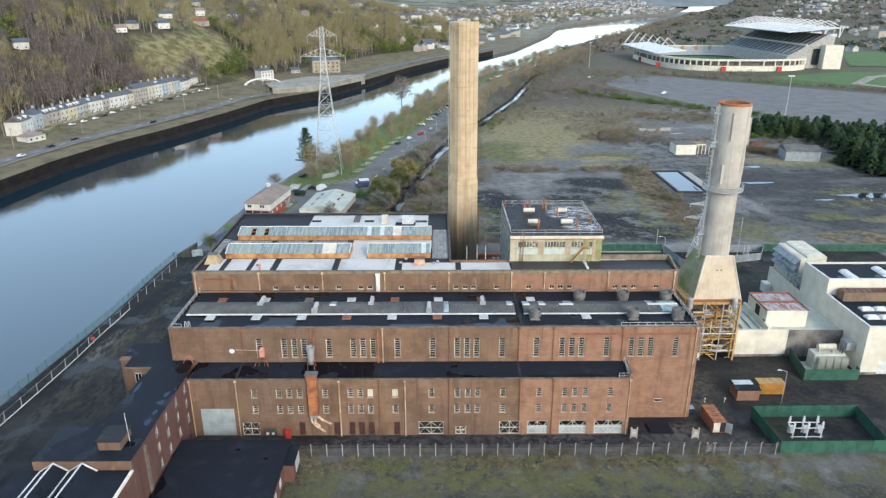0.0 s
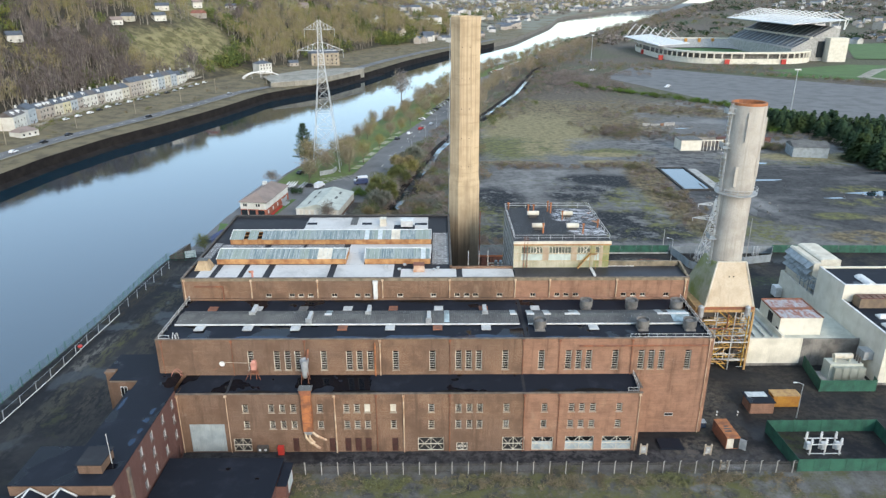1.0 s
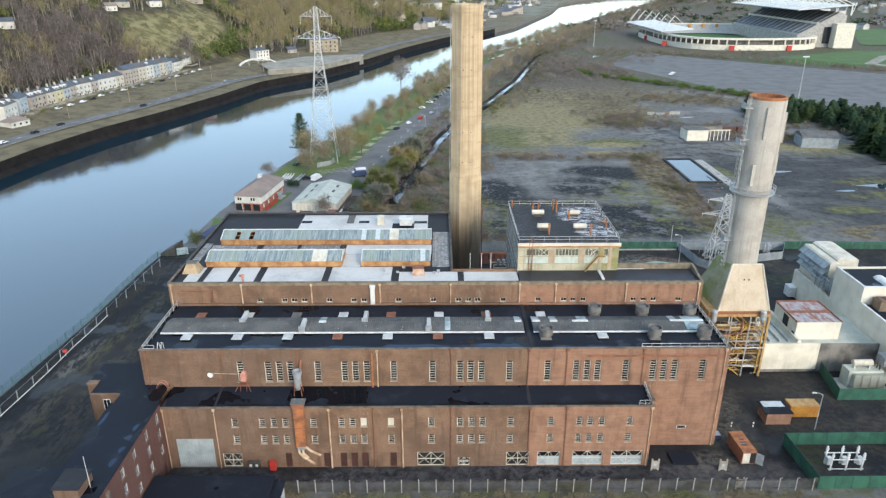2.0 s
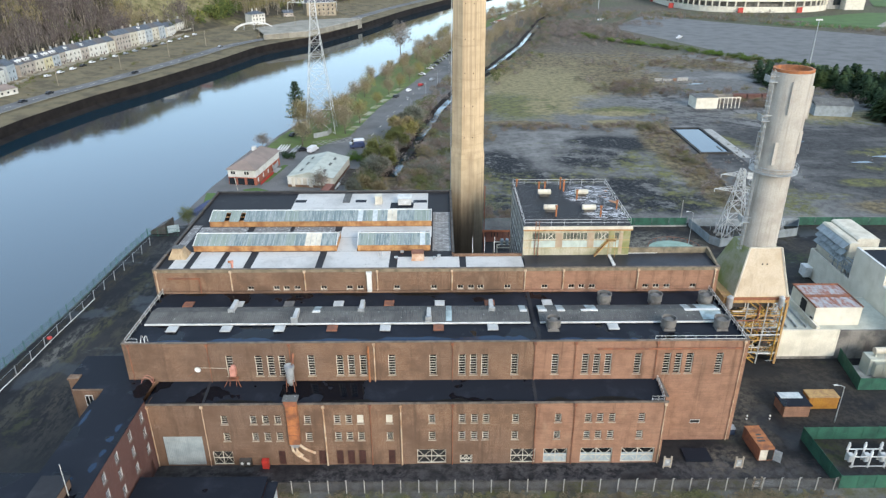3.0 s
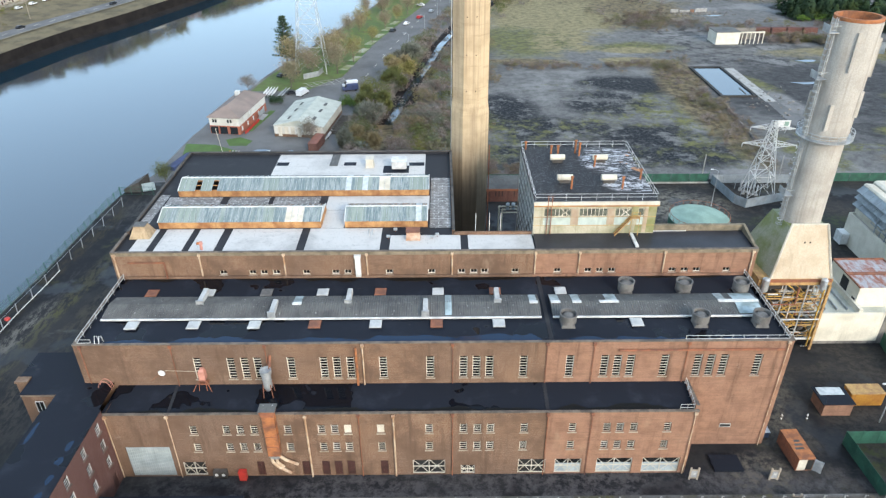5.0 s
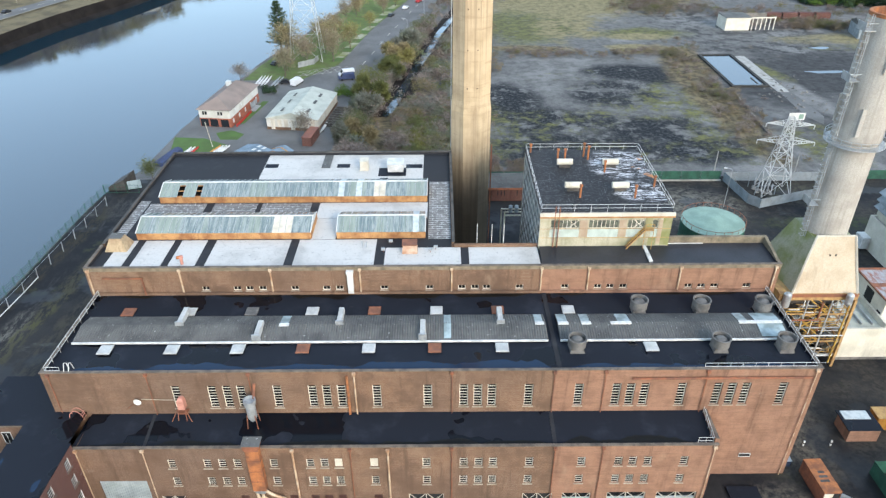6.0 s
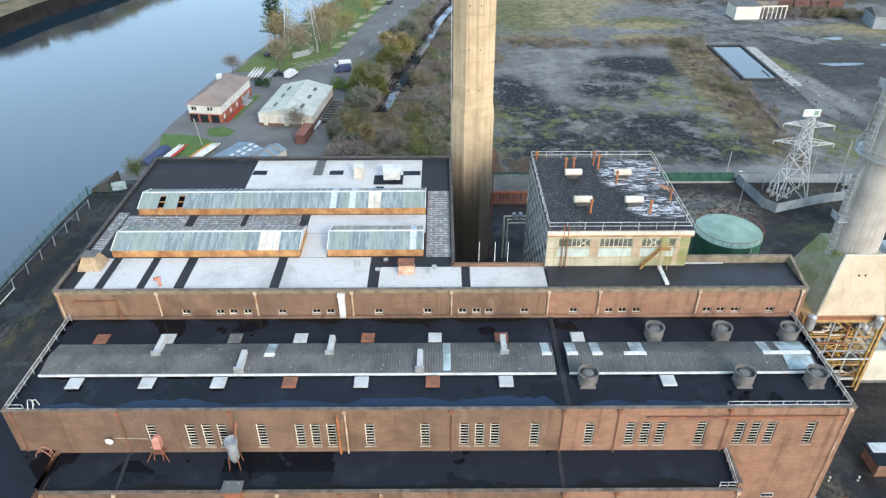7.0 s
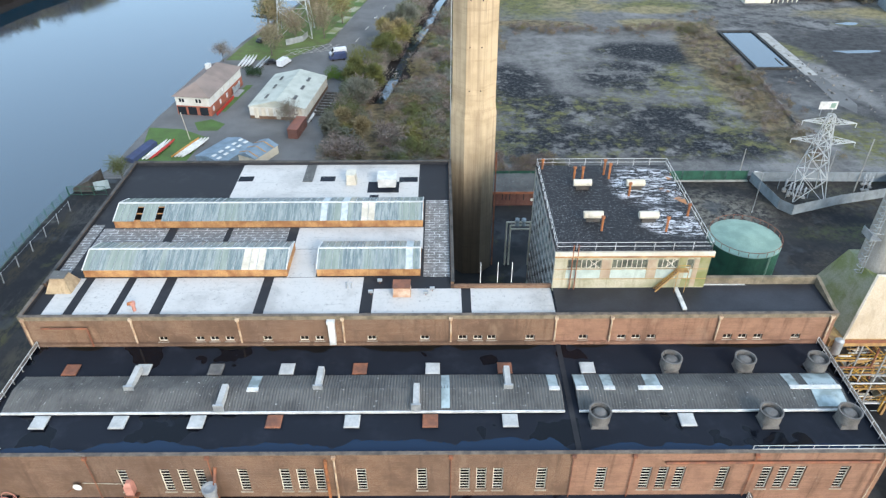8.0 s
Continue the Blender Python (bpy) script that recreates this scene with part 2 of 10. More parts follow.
# Waste ground: gravel, moss, cinders, dead grass, laid in uneven patches
t = Tree("waste_ground")
w = t.noise(0.045, 6, 0.65)
w2 = t.noise(0.35, 6, 0.7)
w3 = t.noise(0.012, 4, 0.6, (1, 1, 1), (8, 2, 0))
speck = t.noise(1.7, 6, 0.75)
gravel = t.mix(t.ramp(w2, 0.38, 0.66), (0.155, 0.151, 0.145), (0.098, 0.096, 0.093))
gravel = t.mix(t.math('MULTIPLY', t.ramp(t.noise(0.03, 6, 0.7), 0.48, 0.62), 0.75), gravel, (0.235, 0.23, 0.222))
tarmac = t.mix(t.ramp(w2, 0.38, 0.66), (0.062, 0.062, 0.063), (0.034, 0.034, 0.035))
tarmac = t.mix(t.math('MULTIPLY', t.ramp(t.noise(0.05, 6, 0.7, (0.5, 1, 1), (5, 1, 0)), 0.5, 0.66), 0.7), tarmac, (0.14, 0.138, 0.134))
scrub = t.mix(t.ramp(w2, 0.4, 0.62), (0.19, 0.15, 0.085), (0.07, 0.057, 0.038))
grass = t.mix(t.ramp(w2, 0.36, 0.64), (0.155, 0.15, 0.056), (0.076, 0.078, 0.042))
field = t.mix(t.ramp(w2, 0.4, 0.65), (0.25, 0.21, 0.115), (0.13, 0.114, 0.062))
cinder = t.mix(t.ramp(t.noise(0.9, 7, 0.78), 0.48, 0.64), (0.012, 0.014, 0.018), (0.08, 0.082, 0.08))
c = t.mix(t.ramp(t.math('ADD', t.math('MULTIPLY', w, 0.6), t.math('MULTIPLY', w3, 0.4)), 0.585, 0.65), gravel, scrub)
wob = t.noise(0.06, 6, 0.7, (1, 1, 1), (31, 7, 0))
wob2 = t.noise(0.11, 6, 0.7, (1, 1, 1), (3, 17, 0))
mosaic = t.noise(0.13, 7, 0.72, (1, 1, 1), (3, 17, 0))
mosaic2 = t.noise(0.21, 7, 0.72, (1, 1, 1), (43, 5, 0))
for x, y, rx, ry, kind, turn, lo in (
        (165, 268, 70, 50, tarmac, 0, 0.22), (130, 330, 30, 60, tarmac, 20, 0.5), (62, 440, 45, 75, field, -10, 0.2), (90, 445, 30, 40, field, 0, 0.2), (95, 500, 60, 60, scrub, 0, 0.4), (105, 420, 26, 40, scrub, 0, 0.35),
        (58, 392, 34, 24, field, 0, 0.25), (37, 352, 22, 26, grass, 10, 0.3), (56, 352, 14, 26, field, 0, 0.42), (86, 341, 17, 9, grass, 0, 0.28), (84, 336, 14, 5, field, 0, 0.4),
        (34, 320, 18, 4, scrub, 0, 0.25), (76, 318, 22, 6, field, 0, 0.25), (60, 321, 6, 16, gravel, 20, 0.3),
        (68, 291, 17, 9, cinder, 0, 0.36), (76, 283, 9, 6, cinder, 0, 0.22), (58, 268, 17, 12, cinder, 20, 0.44), (22, 262, 11, 18, cinder, 0, 0.4), (33, 245, 18, 10, cinder, 0, 0.42), (62, 237, 20, 11, cinder, 0, 0.42), (72, 222, 18, 9, cinder, 0, 0.4), (36, 224, 26, 10, cinder, 0, 0.42),
        (36, 243, 18, 9, grass, 0, 0.5), (76, 263, 10, 13, grass, 0, 0.44), (64, 253, 18, 8, grass, 0, 0.48), (30, 224, 22, 12, grass, 0, 0.53), (82, 238, 9, 24, grass, 0, 0.46), (66, 222, 34, 8, grass, 0, 0.53), (16, 236, 8, 20, grass, 0, 0.46), (44, 285, 16, 12, grass, 0, 0.57),
        (89, 266, 7, 50, scrub, 2, 0.3), (95, 300, 7, 16, scrub, 0, 0.32), (118, 272, 5, 30, gravel, 12, 0.3), (118, 289, 3.5, 11, grass, 20, 0.36), (109, 224, 9, 14, grass, 0, 0.42),
        (145, 240, 9, 4, grass, 0, 0.36), (170, 273, 12, 6, grass, 0, 0.42), (166, 256, 16, 6, grass, 0, 0.46), (124, 227, 12, 3, grass, 0, 0.46), (148, 217, 22, 6, scrub, 0, 0.42), (180, 236, 22, 6, field, 0, 0.4),
        (-10, 235, 20, 36, scrub, 0, 0.12), (205, 330, 60, 9, field, 0, 0.36), (190, 318, 44, 5, grass, 0, 0.44), (150, 470, 60, 20, scrub, -30, 0.4), (90, 640, 60, 60, scrub, 0, 0.4)):
    m = t.blob(x, y, rx, ry, wob, 0.35, turn)
    c = t.mix(t.math('MULTIPLY', m, t.ramp(mosaic2 if kind == grass else mosaic, lo - 0.03, lo + (0.16 if kind == grass else 0.09))), c, kind)
# lot before the works
m = t.blob(20, 70, 140, 33, wob2, 0.2)
lot = t.mix(t.ramp(t.noise(0.14, 6, 0.65), 0.42, 0.62), (0.078, 0.071, 0.061), (0.036, 0.034, 0.032))
lot = t.mix(t.math('MULTIPLY', t.ramp(t.noise(0.1, 5, 0.6, (1, 1, 1), (50, 1, 0)), 0.5, 0.62), 0.8), lot, (0.085, 0.085, 0.035))
lot = t.mix(t.math('MULTIPLY', t.blob(15, 97, 60, 6, wob2, 0.5), t.ramp(w2, 0.4, 0.55)), lot, (0.1, 0.098, 0.04))
lot = t.mix(t.math('MULTIPLY', t.ramp(t.noise(1.3, 6, 0.75), 0.5, 0.65), 0.6), lot, (0.12, 0.115, 0.105))
c = t.mix(m, c, lot)
# fields beyond
w4 = t.noise(0.006, 4, 0.6, (1, 1, 1), (5, 9, 0))
sx = t.nt.nodes.new("ShaderNodeSeparateXYZ")
t.link(t.pos, sx.inputs[0])
beyond = t.mix(t.ramp(w4, 0.45, 0.56), t.mix(t.ramp(w2, 0.4, 0.65), (0.13, 0.108, 0.082), (0.07, 0.058, 0.046)), t.mix(t.ramp(w2, 0.4, 0.65), (0.11, 0.108, 0.066), (0.06, 0.062, 0.04)))
c = t.mix(t.ramp(t.math('ADD', sx.outputs[1], t.math('MULTIPLY', wob, 120)), 540, 590), c, beyond)
m = t.blob(430, 640, 130, 26, wob2, 0.1, -8)
c = t.mix(m, c, (0.055, 0.12, 0.028))
c = t.mix(t.math('MULTIPLY', t.ramp(speck, 0.52, 0.68), 0.5), c, (0.03, 0.031, 0.03))
c = t.mix(t.math('MULTIPLY', t.ramp(t.noise(2.6, 5, 0.7, (1, 1, 1), (9, 2, 0)), 0.6, 0.7), 0.35), c, (0.3, 0.29, 0.25))
t.bump(w2, 0.35, 0.2)
M["ground"] = t.done(c, 0.95, 0, 0.2)

t = Tree("hillside")
w = t.noise(0.012, 6, 0.65)
w2 = t.noise(0.12, 6, 0.7)
c = t.mix(t.ramp(w2, 0.4, 0.7), (0.062, 0.052, 0.038), (0.036, 0.036, 0.024))
wob = t.noise(0.03, 5, 0.65)
# meadow patches, their grass colour raised to include the sunlight on them
for x, y, rx, ry in ((-228, 596, 24, 38), (-212, 648, 24, 46), (-262, 690, 26, 30), (-250, 740, 24, 40), (-230, 800, 24, 44), (-222, 860, 24, 30), (-172, 912, 22, 20), (-118, 1050, 30, 40), (-160, 628, 16, 16)):
    c = t.mix(t.blob(x, y, rx, ry, wob, 0.6), c, t.mix(t.ramp(w2, 0.4, 0.6), (0.23, 0.2, 0.1), (0.11, 0.1, 0.045)))
sx = t.nt.nodes.new("ShaderNodeSeparateXYZ")
t.link(t.pos, sx.inputs[0])
c = t.mix(t.math('SUBTRACT', 1.0, t.ramp(sx.outputs[2], 5.2, 6.5)), c, t.mix(t.ramp(w2, 0.4, 0.65), (0.17, 0.14, 0.085), (0.1, 0.084, 0.055)))
# distance haze put into the colour: paler, greyer land beyond y = 900
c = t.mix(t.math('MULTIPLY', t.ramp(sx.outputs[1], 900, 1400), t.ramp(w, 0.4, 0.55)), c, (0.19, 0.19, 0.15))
# sunlight on the upper hill painted in as lighter yellow-green grass
up = t.math('MULTIPLY', t.math('MULTIPLY', t.ramp(sx.outputs[2], 48, 62), t.ramp(sx.outputs[1], 640, 720)), t.ramp(t.noise(0.02, 5, 0.6, (1, 1, 1), (6, 1, 0)), 0.5, 0.58))
c = t.mix(up, c, t.mix(t.ramp(w2, 0.4, 0.6), (0.24, 0.225, 0.095), (0.13, 0.13, 0.055)))
t.bump(w2, 0.7, 1.0)
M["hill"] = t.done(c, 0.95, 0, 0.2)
M["mud"] = worn("river_mud", (0.024, 0.02, 0.018), (0.01, 0.008, 0.008), 0.2, rough=0.85, spec=0.15)
M["quay_stone"] = worn("quay_stone", (0.22, 0.2, 0.165), (0.11, 0.1, 0.085), 0.25, streak=0.4)


# ---- mesh tools ----
def box(bm, x0, x1, y0, y1, z0, z1):
    v = [bm.verts.new((x, y, z)) for z in (z0, z1) for y in (y0, y1) for x in (x0, x1)]
    for f in ((0, 2, 3, 1), (4, 5, 7, 6), (0, 1, 5, 4), (2, 6, 7, 3), (0, 4, 6, 2), (1, 3, 7, 5)):
        bm.faces.new([v[i] for i in f])


def beam(bm, a, b, w, d=None, sides=4):
    """A straight bar between two points."""
    a, b = Vector(a), Vector(b)
    q = (b - a).to_track_quat('Z', 'Y')
    d = d or w
    ring = []
    for p in (a, b):
        ring.append([bm.verts.new(p + q @ Vector((w / 2 * math.cos(2 * math.pi * (i + .5) / sides) * 1.414, d / 2 * math.sin(2 * math.pi * (i + .5) / sides) * 1.414, 0))) for i in range(sides)])
    for i in range(sides):
        j = (i + 1) % sides
        bm.faces.new((ring[0][i], ring[0][j], ring[1][j], ring[1][i]))
    bm.faces.new(ring[0][::-1])
    bm.faces.new(ring[1])


def lathe(bm, x, y, profile, sides=24, close=True):
    """A turned form round an upright axis: profile of (radius, z)."""
    rings = [[bm.verts.new((x + r * math.cos(2 * math.pi * i / sides), y + r * math.sin(2 * math.pi * i / sides), z)) for i in range(sides)] for r, z in profile]
    for a, b in zip(rings, rings[1:]):
        for i in range(sides):
            j = (i + 1) % sides
            bm.faces.new((a[i], a[j], b[j], b[i]))
    if close:
        bm.faces.new(rings[0][::-1])
        bm.faces.new(rings[-1])


def loft(bm, rings):
    """Rings of equal length, bottom to top, capped."""
    rs = [[bm.verts.new(p) for p in r] for r in rings]
    n = len(rs[0])
    for a, b in zip(rs, rs[1:]):
        for i in range(n):
            bm.faces.new((a[i], a[(i + 1) % n], b[(i + 1) % n], b[i]))
    bm.faces.new(rs[0][::-1])
    bm.faces.new(rs[-1])


def part(name, bm, material, parent=None, label="", smooth=False):
    me = bpy.data.meshes.new(name)
    bmesh.ops.recalc_face_normals(bm, faces=bm.faces)
    zs = [v.co.z for v in bm.verts]
    if max(zs) - min(zs) < 1e-4:
        bm.normal_update()
        bmesh.ops.reverse_faces(bm, faces=[f for f in bm.faces if f.normal.z < 0])
    bm.to_mesh(me)
    bm.free()
    if smooth:
        me.shade_smooth()
    for m in (material if isinstance(material, (list, tuple)) else [material]):
        me.materials.append(M[m])
    ob = new(name, me)
    if parent:
        ob.parent = parent
    if label:
        tagged(ob, label)
    return ob


def boxes(name, material, parent, *dims, label=""):
    bm = bmesh.new()
    for d in dims:
        box(bm, *d)
    return part(name, bm, material, parent, label)


def thing(name, label, category, group="", kind="", at=(0, 0, 0), turn=0):
    ob = tagged(new(name), label, category, group, kind)
    ob.matrix_basis = pose(*at, 0, 0, turn)
    ob.empty_display_size = 0.5
    return ob


def pierced(bm, x0, x1, z0, z1, y, depth, holes):
    """An upright sheet facing -y with openings that go through it."""
    xs = sorted({x0, x1, *(v for h in holes for v in h[:2])})
    zs = sorted({z0, z1, *(v for h in holes for v in h[2:])})
    gap = lambda i, j: any(a - 1e-6 <= xs[i] and xs[i + 1] <= b + 1e-6 and c - 1e-6 <= zs[j] and zs[j + 1] <= d + 1e-6 for a, b, c, d in holes)
    grid = {}

    def vert(i, j, k):
        if (i, j, k) not in grid:
            grid[i, j, k] = bm.verts.new((xs[i], y + k * depth, zs[j]))
        return grid[i, j, k]
    nx, nz = len(xs) - 1, len(zs) - 1
    solid = [[not gap(i, j) for j in range(nz)] for i in range(nx)]
    for i in range(nx):
        for j in range(nz):
            if not solid[i][j]:
                continue
            for k in (0, 1):
                bm.faces.new((vert(i, j, k), vert(i + 1, j, k), vert(i + 1, j + 1, k), vert(i, j + 1, k)))
            for di, dj, a, b in ((-1, 0, (i, j), (i, j + 1)), (1, 0, (i + 1, j), (i + 1, j + 1)), (0, -1, (i, j), (i + 1, j)), (0, 1, (i, j + 1), (i + 1, j + 1))):
                p, q = i + di, j + dj
                if not (0 <= p < nx and 0 <= q < nz) or not solid[p][q]:
                    bm.faces.new((vert(*a, 0), vert(*b, 0), vert(*b, 1), vert(*a, 1)))


# ---- the land and the river ----
SOUTH = ((-400, -92), (113, -88), (135, -86), (160, -83.7), (187, -83.1), (198, -82.3), (206, -80.4), (209, -76.6), (216, -75.6), (243, -75.5), (257, -74), (303, -67), (366, -51), (468, -28), (554, -7), (722, 47), (804, 92), (980, 155), (1276, 278), (1621, 455), (2125, 711), (3374, 1362), (4900, 2150))
NORTH = ((-400, -235), (286, -189), (326, -185), (368, -176), (410, -161), (468, -144), (530, -130), (560, -112), (575, -100), (658, -68), (771, -34), (890, 11), (991, 68), (1117, 120), (1535, 240), (1853, 308), (2237, 485), (2816, 786), (2970, 945), (4900, 1700))


def south_bank(y):
    return float(np.interp(y, [p[0] for p in SOUTH], [p[1] for p in SOUTH]))


def north_bank(y):
    return float(np.interp(y, [p[0] for p in NORTH], [p[1] for p in NORTH]))


def hill(d, y):
    """Height of the north shore, d metres in from the water's edge."""
    d = d + float(np.interp(y, (330, 385), (42, 0))) * min(1, max(0, (d - 25) / 25))
    base = np.interp(d, (0, 25, 50, 92, 132, 180, 320, 520, 1100, 4000), (2.2, 2.6, 4.0, 5.6, 36, 60, 102, 130, 160, 195))
    k = np.interp(y, (0, 900, 1400, 2200, 3400, 4900), (1.0, 0.9, 0.5, 0.22, 0.25, 0.5))
    return base * (k if d > 92 else 1) + (noise.noise((d / 90, y / 120, 0)) * 7 + noise.noise((d / 30, y / 30, 3)) * 2) * min(1, max(0, (d - 105) / 80))


def flat(x, y):
    """Height of the south shore."""
    far = max(0.0, y - 1100) * 0.012 + max(0.0, x - 700) * 0.02 + max(0.0, y - 3300) * 0.03
    return far + noise.noise((x / 300, y / 300, 5)) * 8 * min(1, far / 10)


rows = []
stations = [-400, -150, -50, *range(0, 720, 12), *range(720, 1500, 30), *range(1500, 4901, 100)]
bends = (0, 0.01, 8, 15, 25, 40, 55, 65, 75, 90, 110, 130, 150, 175, 200, 230, 260, 300, 340, 380, 430, 480, 540, 600, 680, 780, 900, 1200, 1800, 2800)
outs = (0, 0.01, 4, 10, 20, 40, 70, 110, 160, 220, 300, 400, 520, 700, 900, 1300, 1900, 2800)
verts, faces, mats = [], [], []
for y in stations:
    xn, xs_ = north_bank(y), south_bank(y)
    for i, d in enumerate(reversed(bends)):
        verts.append((xn - d, y, -7 if d == 0 else (1.9 if d == 0.01 else hill(d * 0.93, y))))
    verts.append(((xn + xs_) / 2, y, -8))
    for d in outs:
        verts.append((xs_ + d, y, -7 if d == 0 else flat(xs_ + d, y)))
wide = len(bends) + 1 + len(outs)
for j in range(len(stations) - 1):
    for i in range(wide - 1):
        a = j * wide + i
        faces.append((a, a + 1, a + wide + 1, a + wide))
        mats.append(0 if i < len(bends) - 2 else (1 if stations[j] < 1000 else 3) if i < len(bends) - 1 else 2 if i < len(bends) + 1 else 3 if i < len(bends) + 2 else 4)
me = bpy.data.meshes.new("ground")
me.from_pydata(verts, [], faces)
me.polygons.foreach_set("material_index", mats)
for k in ("hill", "mud", "mud", "quay_stone", "ground"):
    me.materials.append(M[k])
tagged(new("ground", me), "land on both shores of the river, waste ground and wooded hillside", "ground", kind="structure")
# ridge added as a backdrop, just tall enough to cover the horizon sky
bm = bmesh.new()
ridge = [(-3200 + 260 * i, 5000 + 500 * math.sin(i * 0.35), 112 + 14 * noise.noise((i * 0.31, 2, 0)) + 8 * noise.noise((i * 0.9, 7, 0))) for i in range(36)]
low = [bm.verts.new((x, y - 700, 10)) for x, y, z in ridge]
top = [bm.verts.new(p) for p in ridge]
for i in range(35):
    bm.faces.new((low[i], low[i + 1], top[i + 1], top[i]))
# pale blue-grey stands in for the haze over distant woods
M["far_hills"] = worn("haze_pale_far_hills", (0.19, 0.2, 0.2), (0.12, 0.13, 0.13), 0.004, fine=0.02)
tagged(part("backdrop_hills", bm, "far_hills"), "backdrop ridge of far wooded hills, haze-pale, closing the valley", "hills", kind="structure")
bm = bmesh.new()
bm.faces.new([bm.verts.new(p) for p in ((-300, -400, -4), (-60, -400, -4), (2300, 4950, -4), (1500, 4950, -4), (100, 1400, -4), (-300, 300, -4))])
tagged(part("water", bm, "water"), "calm tidal river reflecting a pale sky", "river", kind="structure")
bm = bmesh.new()
for j in range(0, 60):
    y = -20 + j * 12
    if y > 690:
        break
    x0, x1 = north_bank(y), north_bank(y + 12)
    bm.faces.new([bm.verts.new(p) for p in ((x0 - 0.5, y, -2.4), (x0 + 4, y, -4.4), (x1 + 4, y + 12, -4.4), (x1 - 0.5, y + 12, -2.4))])
tagged(part("foreshore", bm, "mud"), "dark muddy foreshore below the quay wall", "river bank", kind="structure")
bm = bmesh.new()
ys = (40, 113, 135, 160, 187, 198, 206)
pts = [(south_bank(y) + 0.3, y) for y in ys] + [(140, 206), (140, 103.5), (-26, 103.5), (-26, 40)]
loft(bm, [[(x, y, z) for x, y in pts] for z in (-0.4, 0.03)])
tagged(part("yard", bm, "asphalt"), "dark worn asphalt yard round the works", "yard", kind="structure")

# ---- the works: brick power station in four steps ----
works = thing("power_station", "disused brown brick power station with flat stepped roofs", "power station")
TRIPLE = (-27.1, -14.2, 5.2, 24.7)
ANNEX_X = [-33.6, -29.1, -27.2, -25.3, -20.7, -16.1, -14.3, -12.5, -8.0, -1.4, 3.3, 5.2, 7.0, 11.6, 18.2, 22.9, 24.7, 26.6, 31.2]
MAIN_X = [-33.3, -28.7, -26.8, -25.0, -20.4, -15.9, -14.1, -12.2, -7.7, -1.2, 3.4, 5.2, 7.0, 11.7, 18.1, 22.9, 24.7, 26.5, 31.2, 35.8, 37.6, 39.4, 44.1]
UPPER_X = [-33.7, -29.1, -27.3, -25.4, -20.7, -16.1, -14.2, -7.7, -1.1, 3.6, 5.5, 7.2, 12.0, 18.6, 23.4, 25.2, 27.1, 36.6, 38.5, 40.4, 45.1]
DOORS_X = [-25.3, -18.9, -16.1, -14.3, -12.5, -7.8]
GATES = [(-36.3, -33.1, 2.9), (-3.8, 0.8, 3.0), (3.0, 5.0, 1.9), (11.1, 15.0, 3.0), (16.3, 20.1, 3.0), (22.2, 27.3, 3.1), (28.7, 34.0, 3.1)]


FALL = 0.9


def annex_roof(y):
    return 11.6 + FALL * (y - 107.8) / 4.95


def shell(name, x0, x1, y0, y1, z0, z1, roof_z, holes, roof_mat, cap="coping", joined=0.0):
    """Front wall with its openings, three plain walls, a roof slab below the parapet and a coping."""
    bm = bmesh.new()
    pierced(bm, x0, x1, z0, z1 - (roof_z and joined), y0, 0.4, holes)
    box(bm, x0, x0 + 0.4, y0 + 0.4, y1, z0, z1)
    box(bm, x1 - 0.4, x1, y0 + 0.4, y1, z0, z1 + (0.75 if name == "annex" else 0))
    if name == "boiler_house":  # open to the rear block as far as x = 2.6
        box(bm, x0 + 0.4, 2.6, y1 - 0.4, y1, z0, roof_z - 0.31)
        box(bm, 2.6, x1 - 0.4, y1 - 0.4, y1, z0, z1)
    else:
        box(bm, x0 + 0.4, x1 - 0.4, y1 - 0.4, y1, z0, z1)
    part(name + "_wall", bm, "brick", works)
    if name == "annex":  # falls towards the front parapet
        bm = bmesh.new()
        loft(bm, [[(x0 + 0.4, y0 + 0.4, z), (x1 - 0.4, y0 + 0.4, z), (x1 - 0.4, y1, z + FALL), (x0 + 0.4, y1, z + FALL)] for z in (roof_z - 0.3, roof_z)])
        part(name + "_roof", bm, roof_mat, works)
    else:
        boxes(name + "_roof", roof_mat, works, (x0 + 0.4, x1 - 0.4, y0 + 0.4, y1 - 0.4, roof_z - 0.3, roof_z))
    edge = () if joined else ((x0 - 0.08, x1 + 0.08, y0 - 0.08, y0 + 0.34, z1, z1 + 0.12),)
    for dims in (*edge, (x0 - 0.08, x0 + 0.34, y0 + 0.34, y1, z1, z1 + 0.12), (x1 - 0.34, x1 + 0.08, y0 + 0.34, y1, z1, z1 + 0.12)):
        if name == "annex" and dims[0] > 0:
            dims = (*dims[:4], z1 + 0.75, z1 + 0.87)
        boxes(name + "_coping", "bitumen" if name == "annex" and dims[1] < -40 else cap, works, dims)
    for dims in ((x0 + 0.4, x0 + 0.44, y0 + 0.4, y1, roof_z, z1 - 0.004), (x1 - 0.44, x1 - 0.4, y0 + 0.4, y1, roof_z, z1 - 0.004), (x0 + 0.44, x1 - 0.44, y0 + 0.4, y0 + 0.44, roof_z, z1 - 0.004))[:2 if joined else 3]:
        boxes(name + "_upstand", roof_mat, works, dims)
    if joined:
        boxes(name + "_upstand", roof_mat, works, (x0 + 0.44, x1 - 0.44, y1 - 0.44, y1 - 0.4, roof_z, z1 - 0.004))


